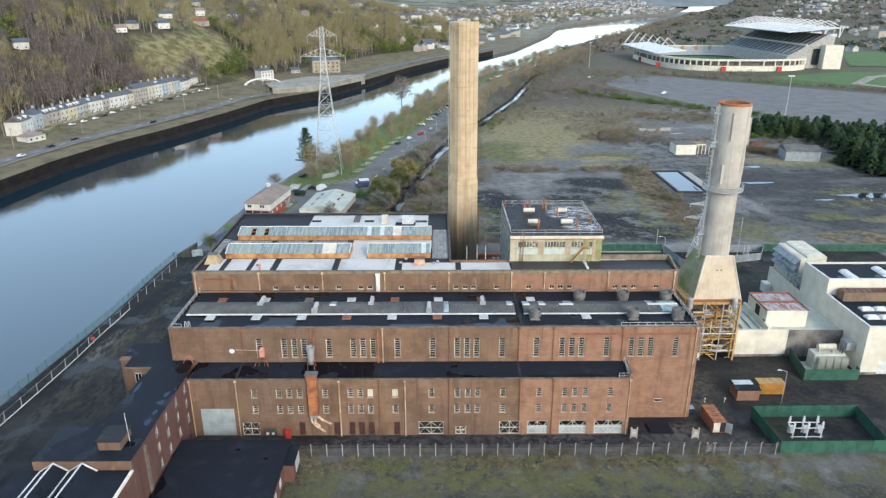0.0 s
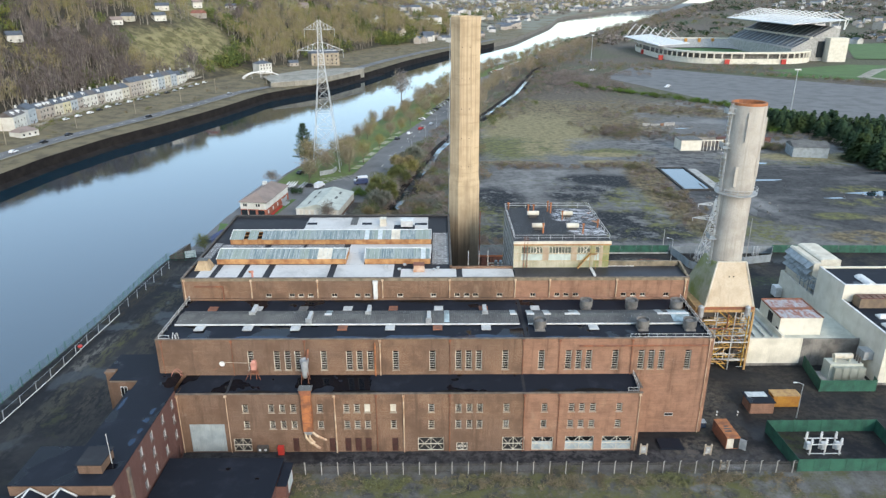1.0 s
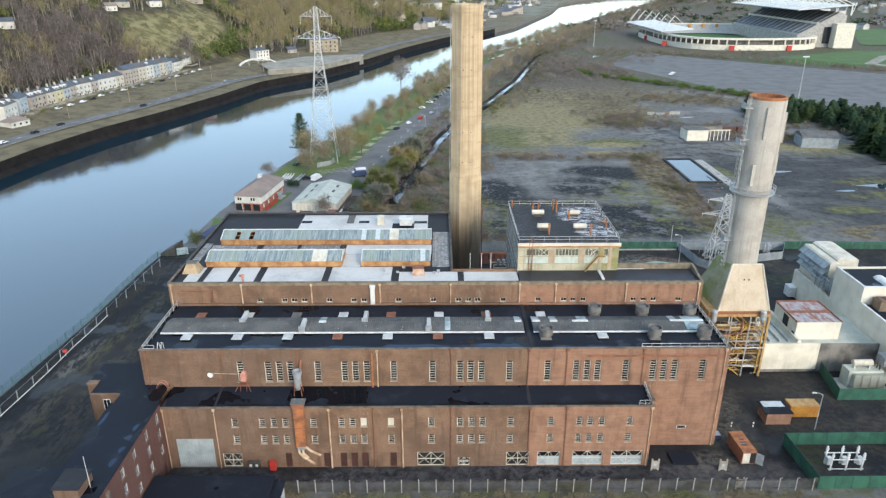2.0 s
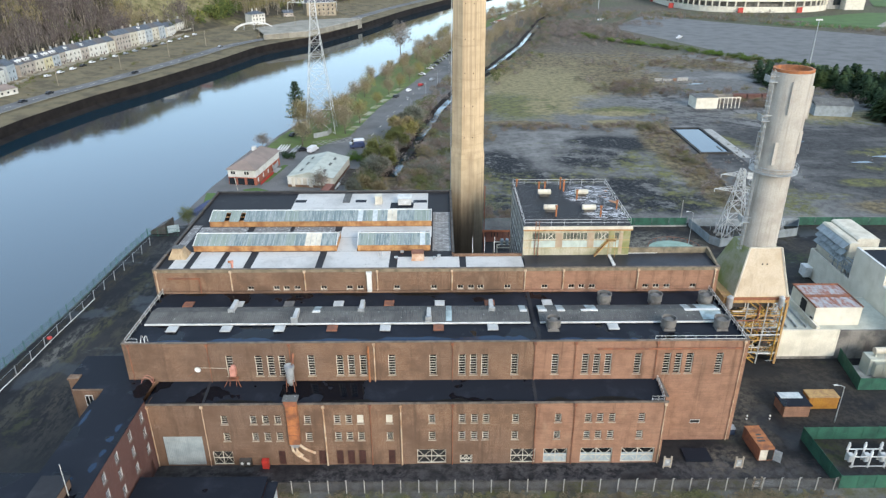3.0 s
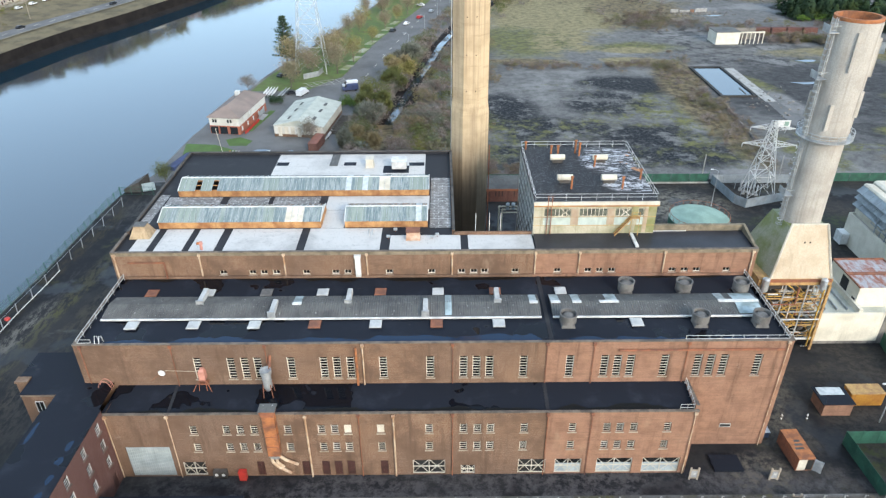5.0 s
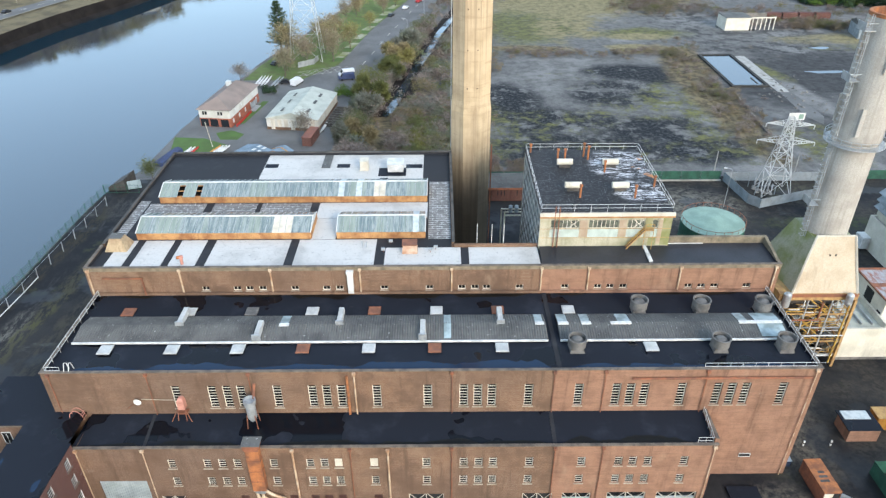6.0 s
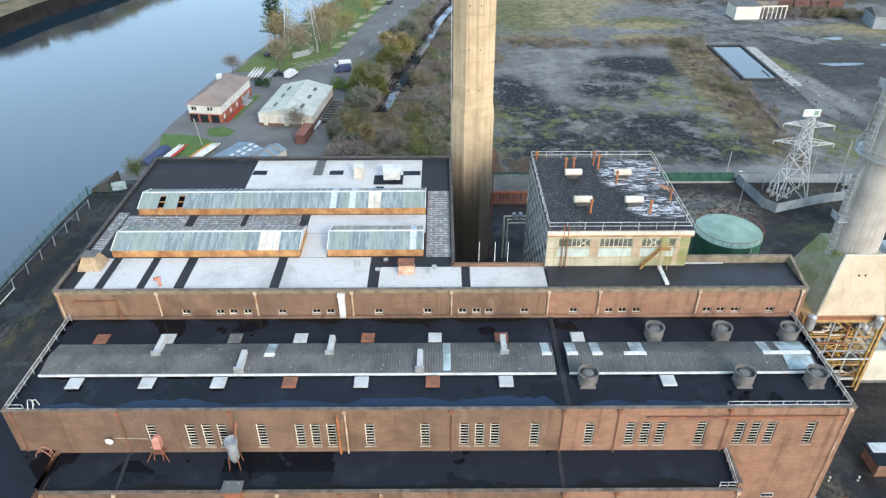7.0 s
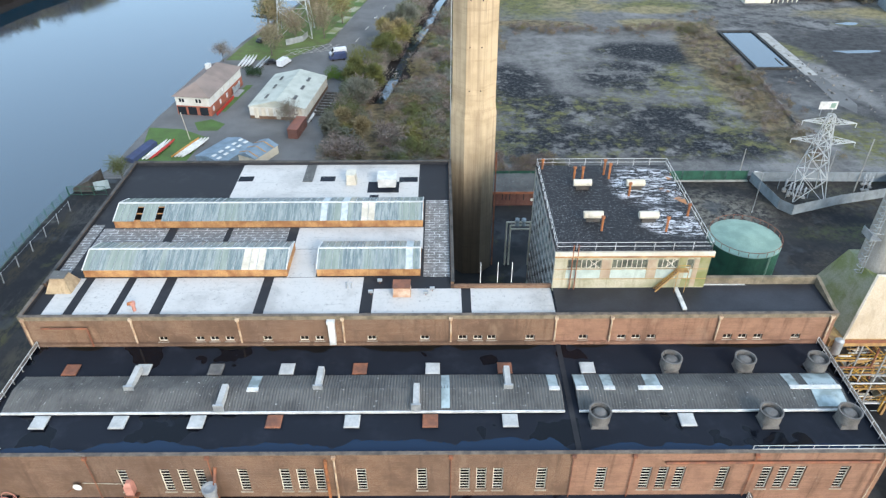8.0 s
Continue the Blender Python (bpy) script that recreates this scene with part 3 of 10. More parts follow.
ann = [(x - 0.5, x + 0.5, 8.25, 9.9) for x in ANNEX_X] + [(x - 0.5, x + 0.5, 4.95, 6.55) for x in ANNEX_X]
ann += [(x - 0.55, x + 0.55, 0.05, 2.95) for x in DOORS_X] + [(a, b, 0.05, h) for a, b, h in GATES] + [(-43.7, -37.5, 0.05, 5.9)]
shell("annex", -45.4, 35.0, 107.4, 112.75, -0.3, 11.9, 11.6, ann, "bitumen")
shell("hall", -49.6, 48.3, 112.75, 130.0, -0.3, 19.6, 19.2, [(x - 0.55, x + 0.55, 13.5, 17.3) for x in MAIN_X], "bitumen")
shell("boiler_house", -50.5, 49.3, 130.0, 136.2, -0.3, 23.75, 23.3, [(x - 0.55, x + 0.55, 19.65, 20.45) for x in UPPER_X], "bitumen_dry")
shell("rear_block", -50.5, 2.6, 136.2, 169.6, -0.3, 23.75, 23.3, [], "bitumen_dry", "stained_cap", 0.452)


def window_set(xs, y, z0, z1, w, cols, rws, group):
    """Steel windows with glazing bars, one copied along the wall."""
    first = None
    for x in xs:
        if first is None:
            bm = bmesh.new()
            h = z1 - z0
            cw, ch = w / cols, h / rws
            edge = 0.12 if rws == 1 else 0.03
            pierced(bm, -w / 2, w / 2, 0, h, 0, 0.09, [(-w / 2 + cw * i + (0.09 if i == 0 else 0.02), -w / 2 + cw * (i + 1) - (0.09 if i == cols - 1 else 0.02), ch * j + edge, ch * (j + 1) - edge) for i in range(cols) for j in range(rws)])
            first = part("window", bm, "window_paint", works)
            for i in range(cols):
                for j in range(rws):
                    a, b = -w / 2 + w * i / cols, -w / 2 + w * (i + 1) / cols
                    boxes("pane", "glass", first, (a + 0.04, b - 0.04, 0.04, 0.055, h * j / rws + 0.04, h * (j + 1) / rws - 0.04))
            boxes("sill", "parapet_sill", first, (-w / 2 - 0.12, w / 2 + 0.12, -0.3, -0.02, -0.14, -0.01))
            first.matrix_basis = pose(x, y + 0.2, z0)
        else:
            copy_thing(first, pose(x, y + 0.2, z0))


window_set(ANNEX_X, 107.4, 8.25, 9.9, 1.0, 1, 4, "")
window_set(ANNEX_X, 107.4, 4.95, 6.55, 1.0, 1, 4, "")
window_set(MAIN_X, 112.75, 13.5, 17.3, 1.1, 1, 8, "")
window_set(UPPER_X, 130.0, 19.65, 20.45, 1.1, 2, 1, "")

# extra surfaces
M["tan_brick"] = worn("tan_brick", (0.44, 0.33, 0.2), (0.27, 0.19, 0.115), 0.3, streak=0.75, fine=3)
M["parapet_stone"] = worn("mossy_parapet_stone", (0.27, 0.22, 0.155), (0.13, 0.11, 0.075), 0.6, streak=0.4)
M["moss_concrete"] = worn("mossy_concrete", (0.36, 0.35, 0.28), (0.17, 0.2, 0.05), 0.22, streak=0.4)
M["timber_orange"] = worn("weathered_orange_timber", (0.52, 0.29, 0.12), (0.26, 0.11, 0.045), 0.6, streak=0.4)
M["white_metal"] = worn("white_metal", (0.72, 0.72, 0.70), (0.5, 0.5, 0.48), 0.8, rough=0.5)
M["dull_white"] = worn("weathered_white_cover", (0.52, 0.52, 0.5), (0.38, 0.38, 0.365), 0.8, rough=0.6)
M["shutter"] = worn("grey_shutter", (0.42, 0.48, 0.5), (0.3, 0.35, 0.37), 0.5, rough=0.5, streak=0.5)
M["container_yellow"] = worn("ochre_container_paint", (0.55, 0.28, 0.05), (0.4, 0.18, 0.04), 0.6, rough=0.6, streak=0.4)
M["tank_green"] = worn("pale_green_tank_paint", (0.27, 0.39, 0.32), (0.19, 0.29, 0.235), 0.4, rough=0.6)
M["dark_void"] = worn("dark_interior", (0.02, 0.02, 0.02), (0.012, 0.012, 0.012), 0.5)
M["pale_green_roof"] = worn("pale_green_roofing", (0.52, 0.53, 0.46), (0.38, 0.39, 0.33), 0.3)
M["stained_concrete"] = worn("black_stained_concrete", (0.26, 0.24, 0.21), (0.09, 0.085, 0.08), 0.35, streak=0.8)
M["mesh_blue"] = worn("blue_grey_steel", (0.3, 0.34, 0.36), (0.2, 0.225, 0.24), 0.5, rough=0.6)
M["blue_roof"] = worn("blue_roof_sheet", (0.2, 0.27, 0.33), (0.13, 0.18, 0.22), 0.4, rough=0.6)
M["plant_cream"] = worn("cream_plant_housing", (0.66, 0.62, 0.52), (0.5, 0.45, 0.36), 0.4, streak=0.4)
M["vent_steel"] = worn("sooty_vent_steel", (0.19, 0.18, 0.165), (0.1, 0.095, 0.09), 0.8, rough=0.6, streak=0.4)
M["pale_rust"] = worn("rust-run cream paint", (0.55, 0.42, 0.32), (0.4, 0.22, 0.13), 0.7, streak=0.5)
M["pinkish"] = worn("faded_red_housing", (0.55, 0.26, 0.2), (0.4, 0.18, 0.13), 0.8)

t = Tree("wired_glass")
s1 = t.ramp(t.noise(1.0, 6, 0.75, (3.0, 0.3, 0.3)), 0.4, 0.62)
c = t.mix(s1, (0.13, 0.172, 0.178), (0.29, 0.325, 0.315))
c = t.mix(t.math('MULTIPLY', t.ramp(t.noise(0.3, 2, 0.5, (1, 0.05, 0.05)), 0.48, 0.6), 0.55), c, (0.25, 0.29, 0.23))
M["wired_glass"] = t.done(c, 0.22, 0, 0.5)
t = Tree("pale_sheet")
M["pale_sheet"] = t.done(t.mix(t.ramp(t.noise(1.2, 4), 0.4, 0.7), (0.5, 0.54, 0.54), (0.34, 0.39, 0.41)), 0.4)
t = Tree("clear_roof_sheet")
M["roof_sheet"] = t.done(t.mix(t.ramp(t.noise(0.6, 4), 0.4, 0.65), (0.36, 0.44, 0.46), (0.2, 0.25, 0.25)), 0.35)


def slabbed(name, base, line, width, row, joint):
    """Felt slabs in broken bond with pale, partly lost joints."""
    t = Tree(name)
    v = t.nt.nodes.new("ShaderNodeTexBrick")
    t.link(t.scaled((1, 1, 1)), v.inputs["Vector"])
    v.inputs["Scale"].default_value = 1.0
    v.inputs["Brick Width"].default_value, v.inputs["Row Height"].default_value, v.inputs["Mortar Size"].default_value = width, row, joint
    v.inputs["Mortar Smooth"].default_value = 0.3
    k = t.math('MULTIPLY', v.outputs["Fac"], t.ramp(t.noise(0.9, 6, 0.75), 0.42, 0.56))
    c = t.mix(t.ramp(t.noise(0.5, 5, 0.7), 0.5, 0.75), base, tuple(min(1, b * 2.0) for b in base))
    c = t.mix(t.math('MULTIPLY', t.ramp(t.noise(2.5, 6, 0.8), 0.6, 0.7), 0.8), c, line)
    return t.done(t.mix(k, c, line), 0.75)


M["crazed_dark"] = slabbed("slabbed_grey_felt", (0.15, 0.145, 0.14), (0.55, 0.55, 0.54), 1.5, 0.62, 0.07)
M["crazed_black"] = slabbed("slabbed_black_felt", (0.032, 0.032, 0.036), (0.2, 0.2, 0.21), 1.2, 0.5, 0.035)
t = Tree("peeling_felt_roof")
p = t.noise(1.3, 7, 0.8, (0.5, 2.0, 1))
b = t.math('MULTIPLY', t.ramp(p, 0.5, 0.56), t.ramp(t.math('ADD', t.math('MAXIMUM', t.blob(31.0, 151.5, 5.5, 5.5, t.noise(0.2, 4), 0.6), t.blob(31.5, 141.5, 4, 3.2, t.noise(0.25, 4), 0.6)), 0.0), 0.2, 0.7))
slab = t.nt.nodes.new("ShaderNodeTexBrick")
t.link(t.scaled((1, 1, 1)), slab.inputs["Vector"])
slab.inputs["Scale"].default_value = 1.0
slab.inputs["Brick Width"].default_value, slab.inputs["Row Height"].default_value, slab.inputs["Mortar Size"].default_value = 0.9, 0.42, 0.05
c = t.mix(t.ramp(t.noise(2.2, 5, 0.8, (1, 1.4, 1)), 0.54, 0.66), (0.01, 0.01, 0.012), (0.06, 0.06, 0.064))
c = t.mix(t.math('MULTIPLY', slab.outputs["Fac"], t.ramp(t.noise(2.2, 5, 0.75), 0.5, 0.6)), c, (0.13, 0.13, 0.135))
c = t.mix(t.math('MULTIPLY', t.ramp(t.noise(4.5, 4, 0.7), 0.58, 0.66), t.ramp(t.noise(0.22, 3, 0.6, (1, 1, 1), (3, 1, 0)), 0.45, 0.6)), c, (0.3, 0.3, 0.31))
c = t.mix(b, c, (0.62, 0.62, 0.64))
c = t.mix(t.math('MULTIPLY', t.ramp(t.noise(0.5, 4, 0.6, (1, 1, 1), (5, 5, 0)), 0.56, 0.62), t.ramp(t.math('ADD', t.blob(33.6, 151, 2.6, 6, t.noise(0.3, 4), 0.6), 0.0), 0.3, 0.8)), c, (0.45, 0.2, 0.08))
M["peeling_felt"] = t.done(c, 0.7)


def barrel(bm, a, b, r, sides=12):
    beam(bm, a, b, r * 1.414, r * 1.414, sides)


def railing(name, path, h, label, gap=2.0, mat="white_metal", parent=None, bars=2, thick=0.045):
    """Posts and rails along a line of points; each a part."""
    top = parent or thing(name, label, "railing")
    for a, b in zip(path, path[1:]):
        a, b = Vector(a), Vector(b)
        n = max(1, round((b - a).length / gap))
        for i in range(n + 1):
            p = a.lerp(b, i / n)
            bm = bmesh.new()
            beam(bm, p, p + Vector((0, 0, h)), thick)
            part("post", bm, mat, top)
        for k in range(bars):
            z = Vector((0, 0, h * (k + 1) / bars))
            bm = bmesh.new()
            beam(bm, a + z, b + z, thick)
            part("rail", bm, mat, top)
    return top


# downpipes, ledge lines, doors and gates of the works
def downpipe(x, y, z0, z1, mat="pipe_paint", w=0.22):
    w *= 0.62
    bm = bmesh.new()
    beam(bm, (x, y, z0), (x, y, z1), w, w, 8)
    box(bm, x - 0.22, x + 0.22, y - 0.15, y + 0.14, z1, z1 + 0.35)
    part("downpipe", bm, mat, works)


for x in (-45.0, -36.7, -10.9, 1.8, 14.7, 20.7, 34.6):
    downpipe(x, 107.2, 0.05, 11.5, "pipe_paint" if x in (-45.0, -36.7, 34.6) else "rust", 0.15)
for x in (-18.1, -6.2):
    downpipe(x, 107.18, 0.05, 11.4, "pipe_paint", 0.3)
for x in (-48.6, -36.4, -23.6, -10.4, 1.9, 14.8, 21.2, 34.0, 47.6):
    downpipe(x, 112.55, 12.1 if x < 34 else 0.05, 19.2, "pipe_paint" if x in (-10.4, 47.6) else "rust", 0.24 if x == -10.4 else 0.14)
for x in (-50.0, -36.9, -23.9, -11.1, 2.1, 15.0, 21.8, 35.0, 48.6):
    downpipe(x, 129.8, 19.3, 23.2, "pipe_paint", 0.28)
bm = bmesh.new()
beam(bm, (-11.3, 112.5, 12.3), (-11.3, 112.5, 19.0), 0.26)
part("downpipe", bm, "orange_rust", works)
bm = bmesh.new()
barrel(bm, (24.6, 112.5, 18.3), (47.2, 112.5, 18.3), 0.16)
part("wall_pipe", bm, "rust", works)
bm = bmesh.new()
barrel(bm, (-48, 129.6, 22.2), (-42.3, 129.6, 22.2), 0.13)
barrel(bm, (-42.4, 129.6, 22.2), (-42.4, 129.6, 19.3), 0.13)
part("wall_pipe", bm, "rust", works)
bm = bmesh.new()
box(bm, -12.9, -12.1, 129.4, 130.0, 19.5, 23.0)
box(bm, -13.0, -12.0, 129.3, 130.0, 22.9, 23.3)
part("wall_duct", bm, "white_metal", works)
for x in DOORS_X:
    d = boxes("door", "door_paint", works, (x - 0.55, x + 0.55, 107.6, 107.68, 0.05, 2.95))
    for u in (-0.42, 0.04):
        boxes("panel", "door_paint", d, (x + u, x + u + 0.38, 107.57, 107.6, 0.3, 2.7))
for a, b, h in GATES:
    g = boxes("gate", "shutter" if a > 16 else "dark_void", works, (a, b, 107.7, 107.76, 0.05, h * (0.62 if a > 16 else 1)))
    m = (a + b) / 2
    bars = [("stile", (x, 107.62, 0.1), (x, 107.62, h - 0.05), 0.1) for x in (a + 0.06, m, b - 0.06)]
    bars += [("rail", (a, 107.62, z), (b, 107.62, z), 0.11) for z in (0.2, h * 0.5, h - 0.12)]
    for p, q in ((a, m), (m, b)):
        bars += [("brace", (p, 107.6, 0.2), (q, 107.6, h - 0.1), 0.06), ("brace", (p, 107.6, h - 0.1), (q, 107.6, 0.2), 0.06)]
    for name, p, q, w in bars:
        bm = bmesh.new()
        beam(bm, p, q, w)
        part(name, bm, "plant_cream", g)
    if a > 16:
        boxes("pane", "glass", g, (a, b, 107.7, 107.73, h * 0.62, h))
roller = boxes("roller_door", "shutter", works, (-43.7, -37.5, 107.72, 107.8, 0.05, 5.9))
for i in range(21):
    x = -43.7 + 6.2 * i / 21
    boxes("rib", "shutter", roller, (x + 0.02, x + 0.2, 107.6, 107.72, 0.05, 5.9))
for x in (-12.5, -8.0):
    boxes("board", "plant_cream", works, (x - 0.42, x + 0.42, 107.53, 107.57, 8.35, 9.8))
boxes("vent_grille", "white_metal", works, (41.2, 42.8, 112.66, 112.74, 3.6, 3.65), (41.2, 42.8, 112.66, 112.74, 4.2, 4.25), (41.2, 41.25, 112.66, 112.74, 3.6, 4.25), (42.75, 42.8, 112.66, 112.74, 3.6, 4.25))
boxes("grille_void", "dark_void", works, (41.25, 42.75, 112.70, 112.745, 3.65, 4.2))

# rusted duct on the annex front, vessel and plant on its roof
duct = thing("wall_duct", "rusted orange steel duct with pale branch pipes on the brick front", "duct")
bm = bmesh.new()
loft(bm, [[(-23.65, 106.45, z), (-22.0, 106.45, z), (-22.0, 107.36, z), (-23.65, 107.36, z)] for z in (4.9, 12.3)])
part("casing", bm, "orange_rust", duct)
for z in (6.7, 8.6, 10.5):
    boxes("flange", "rust", duct, (-23.72, -21.93, 106.38, 107.38, z, z + 0.1))
bm = bmesh.new()
loft(bm, [[(x0, 106.4, z), (x1, 106.4, z), (x1, 107.5, z), (x0, 107.5, z)] for x0, x1, z in ((-23.65, -22.0, 12.3), (-23.9, -21.8, 12.9), (-23.9, -21.8, 13.3))])
part("hood", bm, "rust", duct)
boxes("hood_lid", "corrugated_grey", duct, (-24.0, -21.7, 106.3, 107.9, 13.3, 13.42))
bm = bmesh.new()
loft(bm, [[(-23.65, 106.45, 4.9), (-22.0, 106.45, 4.9), (-22.0, 107.36, 4.9), (-23.65, 107.36, 4.9)], [(-23.2, 106.6, 4.2), (-22.3, 106.6, 4.2), (-22.3, 107.2, 4.2), (-23.2, 107.2, 4.2)]][::-1])
part("funnel", bm, "galv", duct)
for y, pts in ((106.75, ((-23.35, 4.9), (-23.3, 3.5), (-22.6, 2.5), (-20.9, 1.3))), (106.95, ((-22.75, 4.3), (-22.7, 3.2), (-21.9, 2.3))), (106.75, ((-22.2, 4.7), (-21.4, 3.9), (-19.8, 3.0)))):
    bm = bmesh.new()
    for (x0, z0), (x1, z1) in zip(pts, pts[1:]):
        barrel(bm, (x0, y, z0), (x1, y, z1), 0.2)
    part("branch_pipe", bm, "pipe_paint", duct)
vessel = thing("dust_vessel", "grey cylindrical vessel on steel legs", "vessel", at=(-23.5, 111.0, annex_roof(111.0) - 0.06))
bm = bmesh.new()
lathe(bm, 0, 0, [(0.3, 0.9), (0.55, 1.5), (0.6, 1.6), (0.62, 3.6), (0.72, 3.7), (0.72, 4.0), (0.78, 4.05), (0.78, 4.5), (0.66, 4.5), (0.6, 4.2), (0.1, 4.1)], 20)
part("drum", bm, "galv", vessel)
bm = bmesh.new()
barrel(bm, (0.4, 0.5, 4.2), (0.4, 1.7, 5.6), 0.18)
part("feed_pipe", bm, "rust", vessel)
for dx, dy in ((-.5, -.5), (.5, -.5), (-.5, .5), (.5, .5)):
    bm = bmesh.new()
    beam(bm, (dx * 1.3, dy * 1.3, 0), (dx, dy, 2.2), 0.09)
    part("leg", bm, "rust", vessel)
dish = thing("wall_dish", "round white dish on the brick wall", "dish")
bm = bmesh.new()
ring = [[bm.verts.new((-38.2 + r * math.cos(a * math.pi / 8), 112.3 - d, 15.2 + r * math.sin(a * math.pi / 8))) for a in range(16)] for r, d in ((0.5, 0.2), (0.3, 0.06), (0.05, 0.0))]
for a, b in zip(ring, ring[1:]):
    for i in range(16):
        bm.faces.new((a[i], a[(i + 1) % 16], b[(i + 1) % 16], b[i]))
bm.faces.new(ring[-1])
part("bowl", bm, "white_metal", dish)
bm = bmesh.new()
beam(bm, (-38.2, 112.35, 15.2), (-38.2, 112.75, 15.0), 0.08)
beam(bm, (-38.4, 112.6, 14.9), (-40.2, 112.6, 13.4), 0.05)
part("bracket", bm, "rust", dish)
hoist = thing("hoist_housing", "faded red housing on a rusted stand", "housing")
bm = bmesh.new()
loft(bm, [[(-33.2, 111.9, z), (-32.3, 111.9, z), (-32.3, 112.7, z), (-33.2, 112.7, z)] for z in (14.0, 15.3)] + [[(-33.0, 112.2, 15.7), (-32.5, 112.2, 15.7), (-32.5, 112.7, 15.7), (-33.0, 112.7, 15.7)]])
part("body", bm, "pinkish", hoist)
boxes("base_frame", "rust", hoist, (-33.4, -32.1, 111.8, 112.7, 13.3, 13.42), (-33.4, -32.1, 111.8, 111.9, 13.9, 14.0))
for x0, x1, y1 in ((-33.3, -34.2, 111.5), (-32.2, -31.6, 111.5), (-33.2, -33.4, 111.7), (-32.3, -32.3, 111.7)):
    bm = bmesh.new()
    beam(bm, (x0, 111.85, 14.0), (x1, y1, annex_roof(y1) - 0.02), 0.08)
    part("leg", bm, "rust", hoist)
bm = bmesh.new()
beam(bm, (-37.9, 112.62, 15.2), (-33.2, 112.62, 15.0), 0.05)
part("cable_tray", bm, "plant_cream", hoist)
bm = bmesh.new()
loft(bm, [[(-36.9, 107.9, annex_roof(107.9) + k), (-36.5, 107.9, annex_roof(107.9) + k), (-36.5, 112.6, annex_roof(112.6) + k), (-36.9, 112.6, annex_roof(112.6) + k)] for k in (0, 0.05)])
part("seam", bm, "bitumen_dry", works)
bm = bmesh.new()
loft(bm, [[(14.5, 107.9, annex_roof(107.9) + k), (15.0, 107.9, annex_roof(107.9) + k), (15.0, 112.6, annex_roof(112.6) + k), (14.5, 112.6, annex_roof(112.6) + k)] for k in (0, 0.05)])
part("seam", bm, "bitumen_dry", works)
railing("roof_railing", [(32.6, 107.9, 11.62), (34.5, 107.9, 11.62), (34.5, 112.3, 12.42)], 1.1, "white roof edge railing on the annex", 1.1)

# hall roof: ribbed rooflight strips, skylights, cowls
for x0, x1 in ((-48.2, 14.7), (16.3, 46.8)):
    strip = thing("ribbed_roof_strip", "low grey ribbed roof strip with a white front flashing", "roof strip", "ribbed strips")
    bm = bmesh.new()
    n = round((x1 - x0) / 0.17)
    prof = ((118.6, 19.58), (120.1, 19.86), (121.6, 20.08), (122.9, 19.82), (124.2, 19.5))
    cols = []
    for i in range(n + 1):
        x = x0 + (x1 - x0) * i / n
        dz = 0.1 * (i % 2)
        cols.append([bm.verts.new((x, y, z + dz)) for y, z in prof])
    for a, b in zip(cols, cols[1:]):
        for k in range(len(prof) - 1):
            bm.faces.new((a[k], b[k], b[k + 1], a[k + 1]))
    part("sheeting", bm, "corrugated_grey", strip)
    boxes("kerb", "bitumen_dry", strip, (x0 + 0.1, x1 - 0.1, 118.7, 124.1, 19.2, 19.48))
    boxes("flashing", "white_metal", strip, (x0, x1, 118.45, 118.62, 19.42, 19.68))
    sheets = ((-20.7, 121.6, 124.0, 1.2), (1.4, 118.9, 124.0, 0.95), (13.8, 121.6, 124.0, 1.1)) if x0 < 0 else ((17.0, 121.5, 124.0, 1.3), (20.1, 121.6, 124.0, 1.2), (25.3, 121.6, 124.0, 1.7), (41.4, 121.6, 124.0, 1.2), (44.8, 118.9, 124.0, 3.4))
    for x, a, b, w in sheets:
        bm = bmesh.new()
        vs = [(y, np.interp(y, [p[0] for p in prof], [p[1] for p in prof]) + 0.12) for y in np.linspace(a, b, 5)]
        for (ya, za), (yb, zb) in zip(vs, vs[1:]):
            bm.faces.new([bm.verts.new(p) for p in ((x - w / 2, ya, za), (x + w / 2, ya, za), (x + w / 2, yb, zb), (x - w / 2, yb, zb))])
        bmesh.ops.remove_doubles(bm, verts=bm.verts, dist=0.001)
        part("clear_sheet", bm, "roof_sheet", strip, "bluish clear roof sheet")
        if b - a < 3 or w > 3:
            boxes("ridge_flashing", "white_metal", strip, (x - w / 2 - (1.0 if w > 1.5 else 0), x + w / 2 + 0.1, 121.15, 121.7, 20.1, 20.24))


def skylight(x, y, mat, label):
    s = thing("skylight", label, "skylight", "hall skylights", at=(x, y, 19.2))
    boxes("kerb", "bitumen_dry", s, (-0.78, 0.78, -0.82, 0.82, 0, 0.2))
    bm = bmesh.new()
    loft(bm, [[(-a, -b, z), (a, -b, z), (a, b, z), (-a, b, z)] for a, b, z in ((0.86, 0.9, 0.2), (0.86, 0.9, 0.3), (0.74, 0.78, 0.38))])
    part("cover", bm, mat, s)


